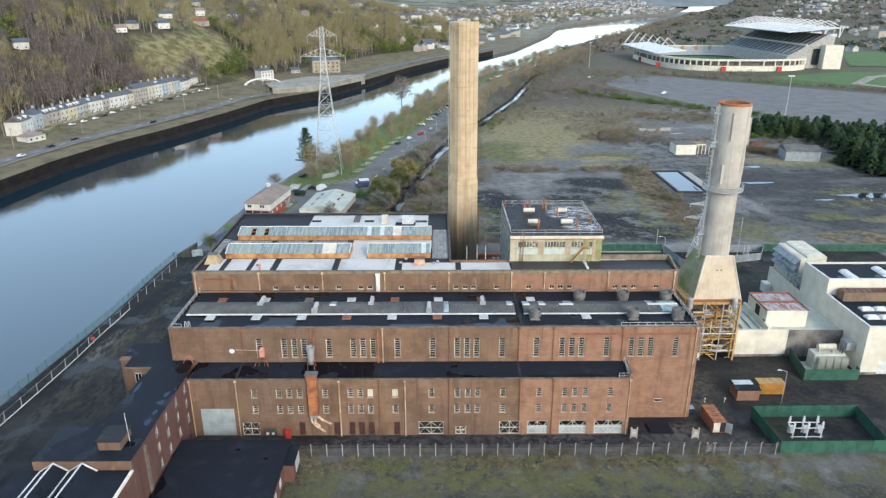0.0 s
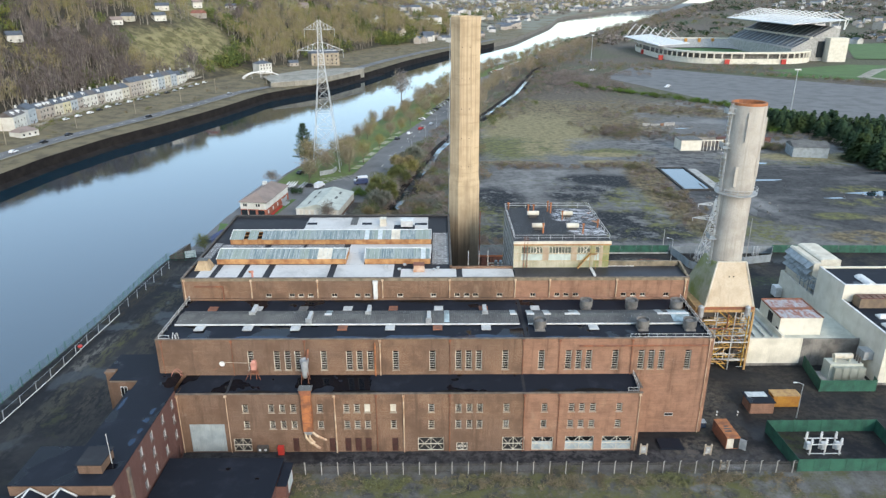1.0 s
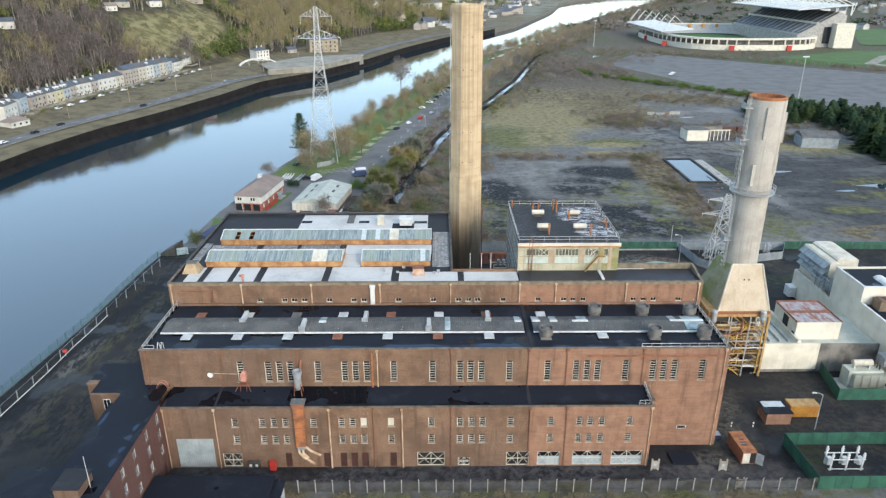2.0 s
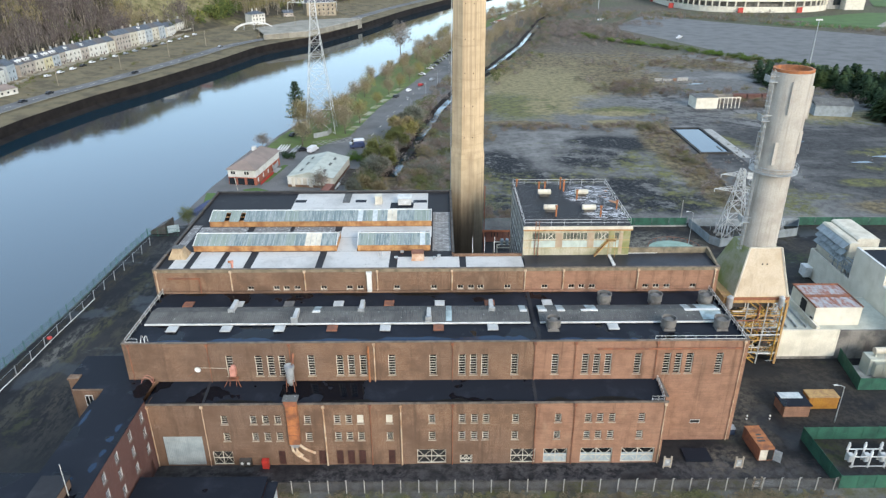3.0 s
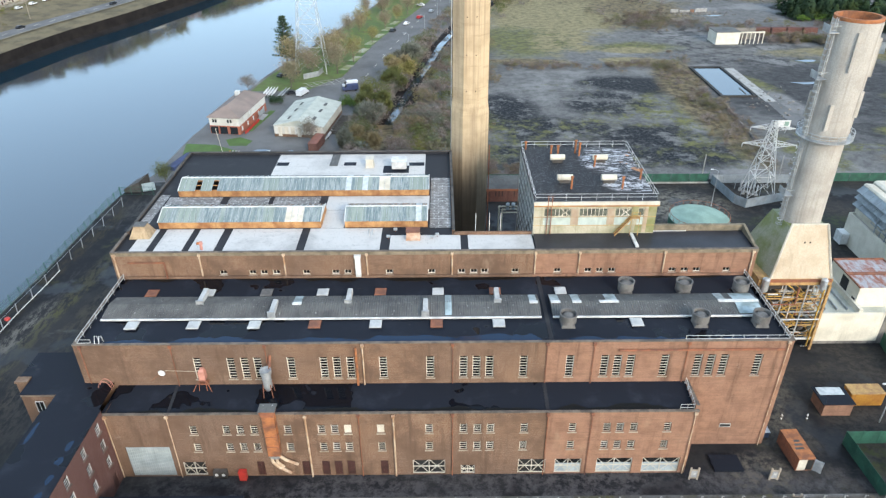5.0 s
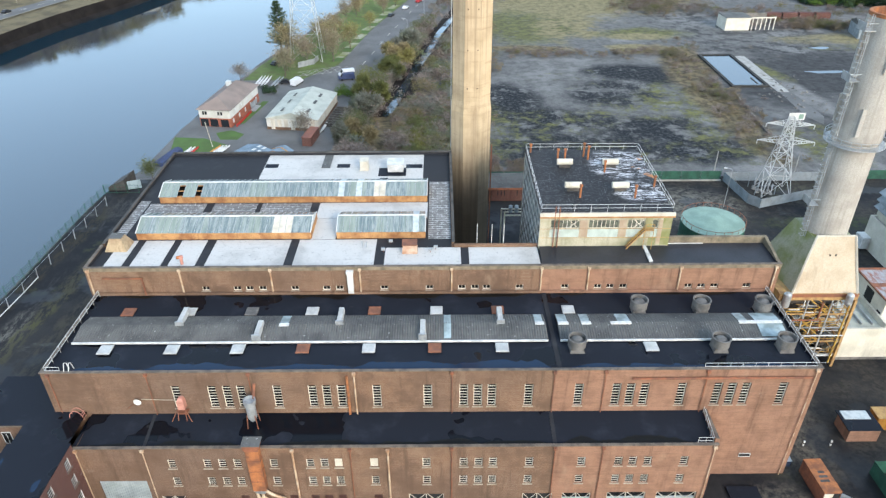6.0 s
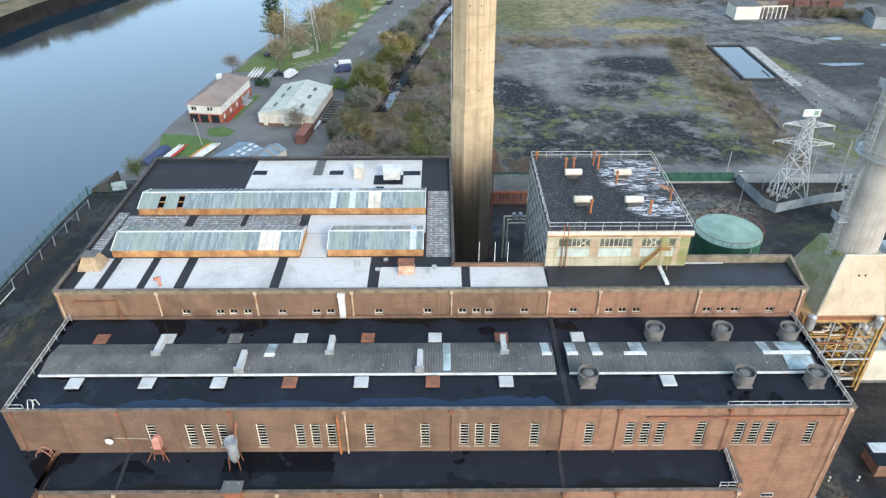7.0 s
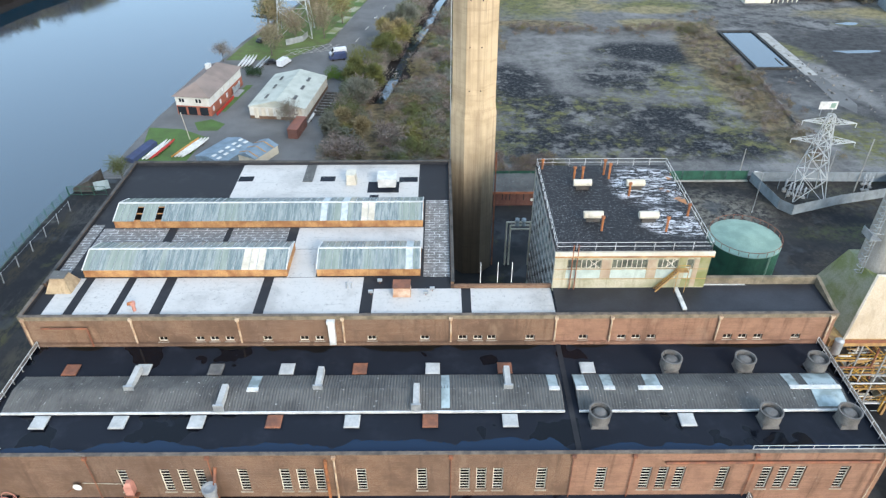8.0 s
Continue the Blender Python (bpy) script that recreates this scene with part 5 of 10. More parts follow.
# brick darkens by height towards the foot, along an uneven streaked edge
foot_dark = t.math('SUBTRACT', 1.0, t.ramp(t.math('ADD', sep.outputs[2], t.math('MULTIPLY', t.noise(0.6, 5, 0.7, (1, 1, 0.1)), 14)), 18, 37))
c = t.mix(t.math('MULTIPLY', foot_dark, 0.85), c, (0.05, 0.042, 0.035))
M["chimney_brick"] = t.done(c, 0.9, 0, 0.2)
chim = thing("brick_chimney", "tall tan brick chimney, streaked, blackening towards its foot", "chimney", at=(6.4, 173.0, 0))
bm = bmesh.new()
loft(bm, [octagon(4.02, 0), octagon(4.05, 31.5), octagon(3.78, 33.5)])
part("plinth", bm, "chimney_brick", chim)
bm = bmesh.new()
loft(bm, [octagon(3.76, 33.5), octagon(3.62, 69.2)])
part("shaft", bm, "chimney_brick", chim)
bm = bmesh.new()
loft(bm, [octagon(3.74, 69.2), octagon(3.78, 70.8), octagon(3.4, 70.8), octagon(3.3, 69.8)])
part("rim", bm, "chimney_brick", chim)
for k in range(8):
    a = math.pi / 4 * k + math.pi / 8
    bm = bmesh.new()
    beam(bm, (3.72 * math.cos(a), 3.72 * math.sin(a), 33.6), (3.6 * math.cos(a), 3.6 * math.sin(a), 69.1), 0.1)
    part("corner_rib", bm, "chimney_brick", chim)
for z in np.arange(36, 68, 7.0):
    for k in (-1, 1):
        boxes("port", "dark_void", chim, (k * 0.9 - 0.09, k * 0.9 + 0.09, -3.55, -3.3, z, z + 0.2))
bm = bmesh.new()
beam(bm, (-3.95, -1.0, 0), (-3.65, -1.0, 70.6), 0.12)
part("cable", bm, "galv", chim)
bm = bmesh.new()
beam(bm, (4.1, -1.0, 0), (4.1, -1.0, 24), 0.25)
part("drain_pipe", bm, "rust", chim)

stack = thing("concrete_stack", "pale concrete stack with a rusted mouth on a cream flared base", "chimney", at=(60.4, 140.4, 0))
bm = bmesh.new()
lathe(bm, 0, 0, [(3.2, 22.6), (3.1, 38.0)], 40)
part("lower_shaft", bm, "stack", stack, smooth=False)
bm = bmesh.new()
lathe(bm, 0, 0, [(3.15, 38.0), (3.15, 38.6), (3.3, 38.8), (3.36, 55.2), (3.36, 55.8), (3.0, 55.8), (2.9, 51.5)], 40)
part("upper_shaft", bm, "stack", stack)
bm = bmesh.new()
lathe(bm, 0, 0, [(3.0, 55.82), (3.3, 55.82), (3.3, 56.3), (2.85, 56.3), (2.8, 53.2)], 32, False)
part("mouth_liner", bm, "orange_rust", stack)
for k in range(5):
    for h0, h1 in ((42, 46), (50.0, 55.6)):
        a = 2 * math.pi * (k / 5 + h0 * 0.03)
        x, y = 3.4 * math.cos(a), 3.4 * math.sin(a)
        bm = bmesh.new()
        beam(bm, (x, y, h0 - (k % 3)), (x, y, h1 - (k % 3)), 0.55, 0.4)
        part("buttress", bm, "stack", stack)
bm = bmesh.new()
lathe(bm, 0, 0, [(3.1, 38.1), (4.1, 38.1), (4.1, 38.25), (3.1, 38.25)], 32, False)
part("walkway", bm, "galv", stack)
for r, z in ((4.05, 39.3), (4.05, 38.8)):
    bm = bmesh.new()
    lathe(bm, 0, 0, [(r, z), (r + 0.07, z), (r + 0.07, z + 0.07), (r, z + 0.07), (r, z)], 32, False)
    part("hoop_rail", bm, "galv", stack)
for i in range(20):
    a = 2 * math.pi * i / 20
    bm = bmesh.new()
    beam(bm, (4.08 * math.cos(a), 4.08 * math.sin(a), 38.2), (4.08 * math.cos(a), 4.08 * math.sin(a), 39.35), 0.07)
    part("rail_post", bm, "galv", stack)
for dx in (-0.25, 0.25):
    bm = bmesh.new()
    beam(bm, (-3.45, -1.0 + dx, 22.8), (-3.55, -1.0 + dx, 56.2), 0.08)
    part("ladder_rail", bm, "galv", stack)
for z in np.arange(23, 56, 0.9):
    boxes("cage_hoop", "galv", stack, (-4.15, -3.5, -1.4, -1.33, z, z + 0.06), (-4.15, -3.5, -0.67, -0.6, z, z + 0.06), (-4.2, -4.13, -1.4, -0.6, z, z + 0.06))
for z in (28.5, 47.5, 54.2):
    boxes("platform", "galv", stack, (-4.7, -3.2, -1.9, 0.2, z, z + 0.1), (-4.7, -4.64, -1.9, 0.2, z + 0.1, z + 1.1), (-4.64, -3.2, -1.9, -1.84, z + 1.0, z + 1.1))
bm = bmesh.new()
loft(bm, [[(-5.0, -5.2, 14.9), (5.0, -5.2, 14.9), (5.0, 5.6, 14.9), (-6.2, 5.6, 14.9)], [(-3.0, -3.3, 23.6), (3.0, -3.3, 23.6), (3.2, 3.2, 23.6), (-3.2, 3.2, 23.6)]])
part("flared_base", bm, "moss_concrete", stack)
bm = bmesh.new()
loft(bm, [[(-5.05, -5.4, 14.9), (5.05, -5.4, 14.9), (5.05, -5.22, 14.9), (-5.05, -5.22, 14.9)], [(-2.9, -3.55, 24.2), (2.9, -3.55, 24.2), (2.9, -3.35, 24.2), (-2.9, -3.35, 24.2)]])
part("front_cladding", bm, "cream", stack)
for x0, x1 in ((-5.1, -2.95), (5.1, 2.95)):
    bm = bmesh.new()
    beam(bm, (x0, -5.45, 14.9), (x1, -3.6, 24.2), 0.28)
    part("edge_trim", bm, "plant_cream", stack)
boxes("edge_trim", "plant_cream", stack, (-2.95, 2.95, -3.62, -3.36, 24.1, 24.3))
boxes("rust_band", "rust", stack, (-5.2, 5.2, -5.66, -5.6, 14.3, 14.9))
boxes("deck_beam", "ochre", stack, (-7.0, 5.4, -5.6, 5.8, 13.7, 14.9))
for x in (-0.4, 0.5):
    boxes("port", "dark_void", stack, (x - 0.12, x + 0.12, -4.2, -4.0, 21.0, 21.3))

tower = thing("steel_access_tower", "rust-ochre steel tower with yellow stairs, pipes and platforms", "steel frame", at=(60.4, 140.4, 0))
LX, LY = (-6.6, -2.2, 1.6, 5.2), (-5.6, 0.0, 5.4)
for x in LX:
    for y in LY:
        bm = bmesh.new()
        beam(bm, (x, y, 0), (x, y, 13.7), 0.4 if x == 5.2 else 0.2)
        part("column", bm, "ochre" if x == 5.2 else "plant_cream" if x == -6.6 else "galv", tower)
for z in (2.6, 5.4, 8.2, 11.0):
    for y in LY[:2]:
        bm = bmesh.new()
        beam(bm, (LX[0], y, z), (LX[-1], y, z), 0.14, 0.2)
        part("beam", bm, "galv" if z in (2.6, 8.2) else "ochre", tower)
    for x in LX:
        bm = bmesh.new()
        beam(bm, (x, LY[0], z), (x, LY[2], z), 0.2)
        part("beam", bm, "ochre", tower)
    boxes("platform", "steel_dark", tower, (LX[0], LX[1], LY[0], LY[1], z, z + 0.06))
    for k in (0.55, 1.1):
        bm = bmesh.new()
        beam(bm, (LX[0], LY[0], z + k), (LX[3], LY[0], z + k), 0.07)
        part("guard_rail", bm, "yellow", tower)
for i, z in enumerate((0.0, 2.7, 5.5, 8.3, 11.1)):
    x0, x1 = (-1.9, 1.3) if i % 2 else (1.3, -1.9)
    for dy in (-5.4, -4.5):
        bm = bmesh.new()
        beam(bm, (x0, dy, z), (x1, dy, z + 2.7), 0.08, 0.16)
        part("stair_stringer", bm, "yellow", tower)
        bm = bmesh.new()
        beam(bm, (x0, dy, z + 1.0), (x1, dy, z + 3.7), 0.09)
        part("stair_rail", bm, "yellow", tower)
    for k in range(10):
        u = (k + 0.5) / 10
        x = x0 + (x1 - x0) * u
        boxes("tread", "steel_dark", tower, (x - 0.14, x + 0.14, -5.35, -4.55, z + 2.7 * u, z + 2.7 * u + 0.05))
for (x0, z0), (x1, z1) in (((-6.6, 0), (-2.2, 5.4)), ((-2.2, 0), (-6.6, 5.4)), ((-6.6, 5.4), (-2.2, 11)), ((-2.2, 5.4), (-6.6, 11)), ((1.6, 8.2), (5.2, 11)), ((1.6, 2.6), (5.2, 5.4)), ((5.2, 5.4), (1.6, 8.2))):
    bm = bmesh.new()
    beam(bm, (x0, -5.6, z0), (x1, -5.6, z1), 0.1)
    part("brace", bm, "galv", tower)
for x, y, z, r, h in ((-5.2, -3.2, 9.0, 0.9, 2.2), (-4.0, -2.0, 4.0, 1.1, 2.4), (3.6, -6.3, 13.6, 0.55, 1.6), (-6.0, -6.0, 13.0, 0.6, 2.2), (3.5, -3.0, 3.0, 1.0, 2.0), (3.2, -2.0, 7.5, 1.2, 2.6)):
    bm = bmesh.new()
    lathe(bm, x, y, [(r * 0.6, z - 0.3), (r, z), (r, z + h), (r * 0.5, z + h + 0.3)], 16)
    part("vessel", bm, "galv" if r < 1 else "steel_dark", tower)
for pts, m in ((((-11.5, -8.5, 2.0), (-4.5, -8.5, 2.0), (-3.5, -8.0, 2.6), (-3.5, -5.0, 3.2)), "white_metal"), (((-6, -5.9, 6.8), (5, -5.9, 6.8)), "galv"), (((-6, -5.9, 10), (0, -5.9, 10), (0, -5.9, 13.5)), "rust"), (((4.3, -5.9, 1), (4.3, -5.9, 13)), "yellow")):
    bm = bmesh.new()
    for p, q in zip(pts, pts[1:]):
        barrel(bm, p, q, 0.32 if m == "white_metal" else 0.14)
    part("pipe", bm, m, tower)

rnd = random.Random(4)
for i in range(190):
    x, y, z = rnd.uniform(-6.4, 4.8), rnd.choice((-5.5, -4.2, -3.0, -1.5)), rnd.uniform(0.5, 13.2)
    L = rnd.uniform(0.8, 3.6)
    k = rnd.choice((0, 0, 2))
    bm = bmesh.new()
    barrel(bm, (x, y, z), (min(5.2, x + L), y, z) if k == 0 else (x, y, min(13.6, z + L)), rnd.choice((0.04, 0.05, 0.06, 0.08, 0.14)), 6)
    part("pipe", bm, rnd.choice(("yellow", "yellow", "ochre", "galv", "plant_cream", "white_metal", "white_metal", "rust")), tower)
for z in (2.6, 5.4, 8.2, 11.0):
    boxes("platform", "steel_dark", tower, (LX[1], LX[3], LY[1] - 2.5, LY[2], z, z + 0.06))
    for x in np.arange(LX[0], LX[3], 1.5):
        bm = bmesh.new()
        beam(bm, (x, LY[0], z), (x, LY[0], z + 1.1), 0.06)
        part("rail_post", bm, "yellow", tower)
bm = bmesh.new()
lathe(bm, -1.5, -1.0, [(1.6, 1.0), (1.6, 6.5), (0.9, 8.0)], 18)
part("duct", bm, "galv", tower)
bm = bmesh.new()
loft(bm, [[(-5.6, -3.6, z0), (3.6, -3.6, z0), (3.6, 3, z0), (-5.6, 3, z0)] for z0 in (11.6, 13.6)])
part("hopper", bm, "steel_dark", tower)

# ---- tank, right-hand plant ----
tank = thing("storage_tank", "round green storage tank, pale faded roof, rusted rail", "tank", at=(55.1, 167.4, 0))
bm = bmesh.new()
lathe(bm, 0, 0, [(6.15, 0), (6.15, 9.0)], 48)
part("shell", bm, "green_paint", tank)
bm = bmesh.new()
lathe(bm, 0, 0, [(6.2, 9.0), (6.2, 9.12), (3.0, 9.55), (0.2, 9.8)], 48)
part("roof", bm, "tank_green", tank)
bm = bmesh.new()
lathe(bm, 0, 0, [(6.1, 10.1), (6.17, 10.1), (6.17, 10.17), (6.1, 10.17), (6.1, 10.1)], 48, False)
part("hoop_rail", bm, "rust", tank)
for i in range(24):
    a = 2 * math.pi * i / 24
    bm = bmesh.new()
    beam(bm, (6.13 * math.cos(a), 6.13 * math.sin(a), 9.0), (6.13 * math.cos(a), 6.13 * math.sin(a), 10.15), 0.06)
    part("rail_post", bm, "rust", tank)
bm = bmesh.new()
barrel(bm, (2.0, -6.3, 0), (2.0, -6.3, 9.6), 0.15)
part("pipe", bm, "tank_green", tank)

lowblock = thing("low_plant_building", "cream screen wall and pale green flat roof, end bay black-stained", "building")
boxes("screen_wall", "offwhite_sheet", lowblock, (66.4, 78.1, 136.2, 136.6, 0.7, 6.7))
boxes("plinth", "stained_concrete", lowblock, (66.4, 78.1, 136.3, 136.6, 0, 0.7))
boxes("stained_wall", "stained_concrete", lowblock, (78.1, 90.4, 136.3, 136.7, 0, 6.5))
boxes("back_wall", "offwhite_sheet", lowblock, (66.4, 90.4, 150.0, 150.3, 0, 6.2))
boxes("side_wall", "offwhite_sheet", lowblock, (66.4, 66.7, 136.6, 150, 0, 6.2))
boxes("roof", "pale_green_roof", lowblock, (66.7, 90.4, 136.7, 150, 5.9, 6.1))
boxes("parapet", "offwhite_sheet", lowblock, (73.6, 74.2, 136.7, 150, 6.1, 7.2))
boxes("roof_frames", "galv", lowblock, (68.4, 68.6, 138, 147, 6.1, 6.6), (70.4, 70.6, 138, 147, 6.1, 6.6), (72.2, 72.4, 138, 147, 6.1, 6.6))
hut = thing("roof_plant_room", "white plant room with a patchy rusted metal roof", "plant room")
boxes("wall", "white_paint", hut, (74.0, 83.2, 139.0, 148.6, 6.1, 10.1))
bm = bmesh.new()
for i in range(6):
    for j in range(2):
        box(bm, 74.1 + 4.5 * j + 0.03, 74.1 + 4.5 * (j + 1) - 0.03, 139.1 + 1.56 * i, 139.1 + 1.56 * (i + 1) - 0.05, 10.1, 10.16)
t = Tree("patchy_rusted_roof")
c = t.mix(t.ramp(t.noise(0.9, 7, 0.75, (1, 0.35, 1)), 0.42, 0.62), (0.34, 0.34, 0.35), (0.25, 0.085, 0.05))
M["patchy_rust"] = t.done(c, 0.6)
part("roof", bm, "patchy_rust", hut)
boxes("edge_trim", "rust", hut, (73.9, 83.3, 148.4, 148.7, 10.1, 10.4), (73.85, 74.1, 139, 148.4, 10.1, 10.35), (83.1, 83.35, 139, 148.4, 10.1, 10.35), (74.1, 83.1, 143.2, 144.2, 10.16, 10.24))
boxes("doorway", "dark_void", hut, (73.96, 73.99, 142.4, 144.6, 6.4, 9.6), (73.96, 73.99, 139.4, 140.4, 6.2, 7.6))
hallr = thing("turbine_hall", "large white industrial hall with dark flat roofs", "building")
bm = bmesh.new()
pierced(bm, 90.5, 132, 0, 11.4, 128.3, 0.4, [(94.2, 100, 0, 3.4)])
box(bm, 90.5, 90.9, 128.7, 145.5, 0, 11.4)
box(bm, 90.5, 90.9, 145.5, 156.5, 0, 15.0)
box(bm, 90.9, 132, 145.5, 145.9, 11.0, 15.0)
box(bm, 90.9, 132, 156.1, 156.5, 0, 15.0)
box(bm, 131.6, 132, 128.7, 156.1, 0, 11.4)
part("wall", bm, "white_paint", hallr)
boxes("plinth", "stained_concrete", hallr, (90.46, 94.2, 128.26, 128.3, 0, 0.6))
boxes("roller_door", "white_metal", hallr, (94.2, 100, 128.5, 128.6, 0, 3.4))
boxes("lower_roof", "bitumen", hallr, (90.9, 131.6, 128.7, 145.5, 10.7, 10.9))
boxes("upper_roof", "bitumen", hallr, (90.9, 132, 145.9, 156.1, 14.4, 14.6))
boxes("coping", "white_metal", hallr, (90.45, 132, 128.25, 128.75, 11.4, 11.5), (90.45, 90.95, 128.75, 145.5, 11.4, 11.5), (90.45, 132, 145.45, 145.95, 15.0, 15.1), (90.45, 90.95, 145.95, 156.5, 15.0, 15.1))
for x, y in ((97.0, 137.8), (95.8, 133.7)):
    s = thing("roof_dome_light", "white ridged rooflight on the dark roof", "skylight", "hall rooflights", at=(x, y, 10.9))
    for k in (-1.6, 1.6):
        bm = bmesh.new()
        loft(bm, [[(k - 1.4, -0.9, 0), (k + 1.4, -0.9, 0), (k + 1.4, 0.9, 0), (k - 1.4, 0.9, 0)], [(k - 1.4, -0.9, 0.3), (k + 1.4, -0.9, 0.3), (k + 1.4, 0.9, 0.3), (k - 1.4, 0.9, 0.3)], [(k - 0.9, -0.3, 0.7), (k + 0.9, -0.3, 0.7), (k + 0.9, 0.3, 0.7), (k - 0.9, 0.3, 0.7)]])
        part("dome", bm, "white_metal", s)
for x, y in ((97.0, 148.6), (105.9, 150.5)):
    s = thing("roof_barrel_light", "long white curved rooflight", "skylight", "barrel rooflights", at=(x, y, 14.6))
    bm = bmesh.new()
    loft(bm, [[(1.2 * math.cos(a * math.pi / 6), y, 0.7 * math.sin(a * math.pi / 6)) for a in range(7)] for y in (-2.6, 2.6)])
    part("vault", bm, "white_metal", s)
louv = thing("louvred_vent", "brown louvred ventilation housing on the hall roof", "ventilator")
boxes("body", "stone_brown", louv, (92.6, 110, 142.2, 145.0, 10.9, 13.0))
for i in range(12):
    boxes("louvre", "brick_red", louv, (92.9 + 1.4 * i, 94.0 + 1.4 * i, 142.4, 144.8, 13.0, 13.2))
turb = thing("turbine_intake", "cream air intake house on blue-grey steel framing", "plant")
boxes("base_wall", "white_paint", turb, (90.7, 91.1, 150.5, 173.4, 0, 7.0), (91.1, 104, 173.0, 173.4, 0, 7.0))
boxes("base_deck", "concrete", turb, (91.1, 104, 156.6, 173.0, 6.2, 6.5))
for i in range(6):
    y = 162.6 + 1.92 * i
    bm = bmesh.new()
    loft(bm, [[(94.3, y, 6.5), (99.4, y, 6.5), (99.4, y, 14.0), (98.6, y, 14.3), (94.9, y, 14.3), (94.3, y, 14.0)], [(94.3, y + 1.9, 6.5), (99.4, y + 1.9, 6.5), (99.4, y + 1.9, 14.0), (98.6, y + 1.9, 14.3), (94.9, y + 1.9, 14.3), (94.3, y + 1.9, 14.0)]])
    part("intake_bay", bm, "plant_cream", turb)
boxes("intake_front", "plant_cream", turb, (94.2, 99.0, 158.6, 162.56, 6.5, 11.6))
bm = bmesh.new()
loft(bm, [[(92.0, y, 6.5), (94.1, y, 6.5), (94.1, y, 13.7), (92.4, y, 13.9), (92.0, y, 13.6)] for y in (161.2, 173.6)])
part("filter_house", bm, "plant_cream", turb)
boxes("slot", "dark_void", turb, (94.1, 94.3, 162.7, 173.6, 6.5, 13.4))
for z in (9.0, 10.6, 12.2):
    for i in range(5):
        y = 161.5 + 2.42 * i
        bm = bmesh.new()
        loft(bm, [[(91.98, y, z + 1.25), (90.75, y, z + 0.1), (90.75, y, z), (91.98, y, z + 1.1)], [(91.98, y + 2.3, z + 1.25), (90.75, y + 2.3, z + 0.1), (90.75, y + 2.3, z), (91.98, y + 2.3, z + 1.1)]])
        part("weather_hood", bm, "mesh_blue", turb)
for i in range(7):
    y = 152.6 + 1.9 * i
    for x, k in ((90.9, 0), (93.4, 1)):
        bm = bmesh.new()
        beam(bm, (x, y, 6.5 if k else 7.0), (x, y, 10.4), 0.16)
        beam(bm, (x, y, 8.4), (x, y + 1.9, 10.3), 0.1)
        beam(bm, (x, y, 10.3), (x, y + 1.9, 8.4), 0.1)
        part("trestle", bm, "mesh_blue", turb)
    bm = bmesh.new()
    beam(bm, (90.9, y, 10.3), (93.4, y, 10.3), 0.14)
    beam(bm, (90.9, y, 10.3), (93.4, y + 1.9, 10.3), 0.08)
    part("cross_beam", bm, "mesh_blue", turb)
for x, z in ((90.9, 8.4), (90.9, 10.35), (93.4, 8.4), (93.4, 10.35), (92.15, 10.4)):
    bm = bmesh.new()
    beam(bm, (x, 152.4, z), (x, 166.0, z), 0.15)
    part("girder", bm, "mesh_blue", turb)
boxes("walkway", "mesh_blue", turb, (91.0, 93.3, 152.4, 160.8, 8.42, 8.5))
boxes("side_unit", "white_metal", turb, (88.9, 90.6, 170.5, 173.2, 0.4, 3.0))
trafo = thing("power_transformer", "pale green transformer with radiator fins and a conservator drum", "transformer", at=(84.4, 130.8, 0))
boxes("plinth", "concrete", trafo, (-4.8, 4.8, -2.6, 2.6, 0, 0.4))
boxes("tank", "pale_green_roof", trafo, (-3.2, 3.6, -0.8, 1.9, 0.4, 4.0))
for k in range(4):
    rad = boxes("radiator", "pale_green_roof", trafo, (-2.6 + 1.65 * k, -1.25 + 1.65 * k, -0.9, -0.8, 0.8, 3.6))
    for j in range(9):
        boxes("fin", "pale_green_roof", rad, (-2.6 + 1.65 * k + 0.16 * j, -2.53 + 1.65 * k + 0.16 * j, -1.9, -0.9, 0.8, 3.6))
bm = bmesh.new()
barrel(bm, (-2.2, 0.4, 5.3), (1.6, 0.4, 5.3), 0.62, 16)
part("conservator", bm, "plant_cream", trafo)
for x in (-1.8, 1.2):
    boxes("bracket", "pale_green_roof", trafo, (x - 0.15, x + 0.15, 0.1, 0.7, 4.0, 4.8))
for k in range(3):
    bm = bmesh.new()
    lathe(bm, 3.0, -0.2 + 0.8 * k, [(0.2, 4.0), (0.14, 4.2), (0.22, 4.4), (0.14, 4.6), (0.2, 4.8), (0.05, 5.5)], 10)
    part("bushing", bm, "steel_dark", trafo)
boxes("cable_box", "galv", trafo, (4.0, 6.0, 0.2, 2.8, 4.4, 6.2))


def flat_panel(bm, a, b, h, th=0.05, z=0.05):
    d = Vector((b[0] - a[0], b[1] - a[1], 0)).normalized()
    nrm = Vector((-d.y, d.x, 0)) * th / 2
    A, B = Vector((*a, z)), Vector((*b, z))
    loft(bm, [[A - nrm, B - nrm, B + nrm, A + nrm], [v + Vector((0, 0, h)) for v in (A - nrm, B - nrm, B + nrm, A + nrm)]])


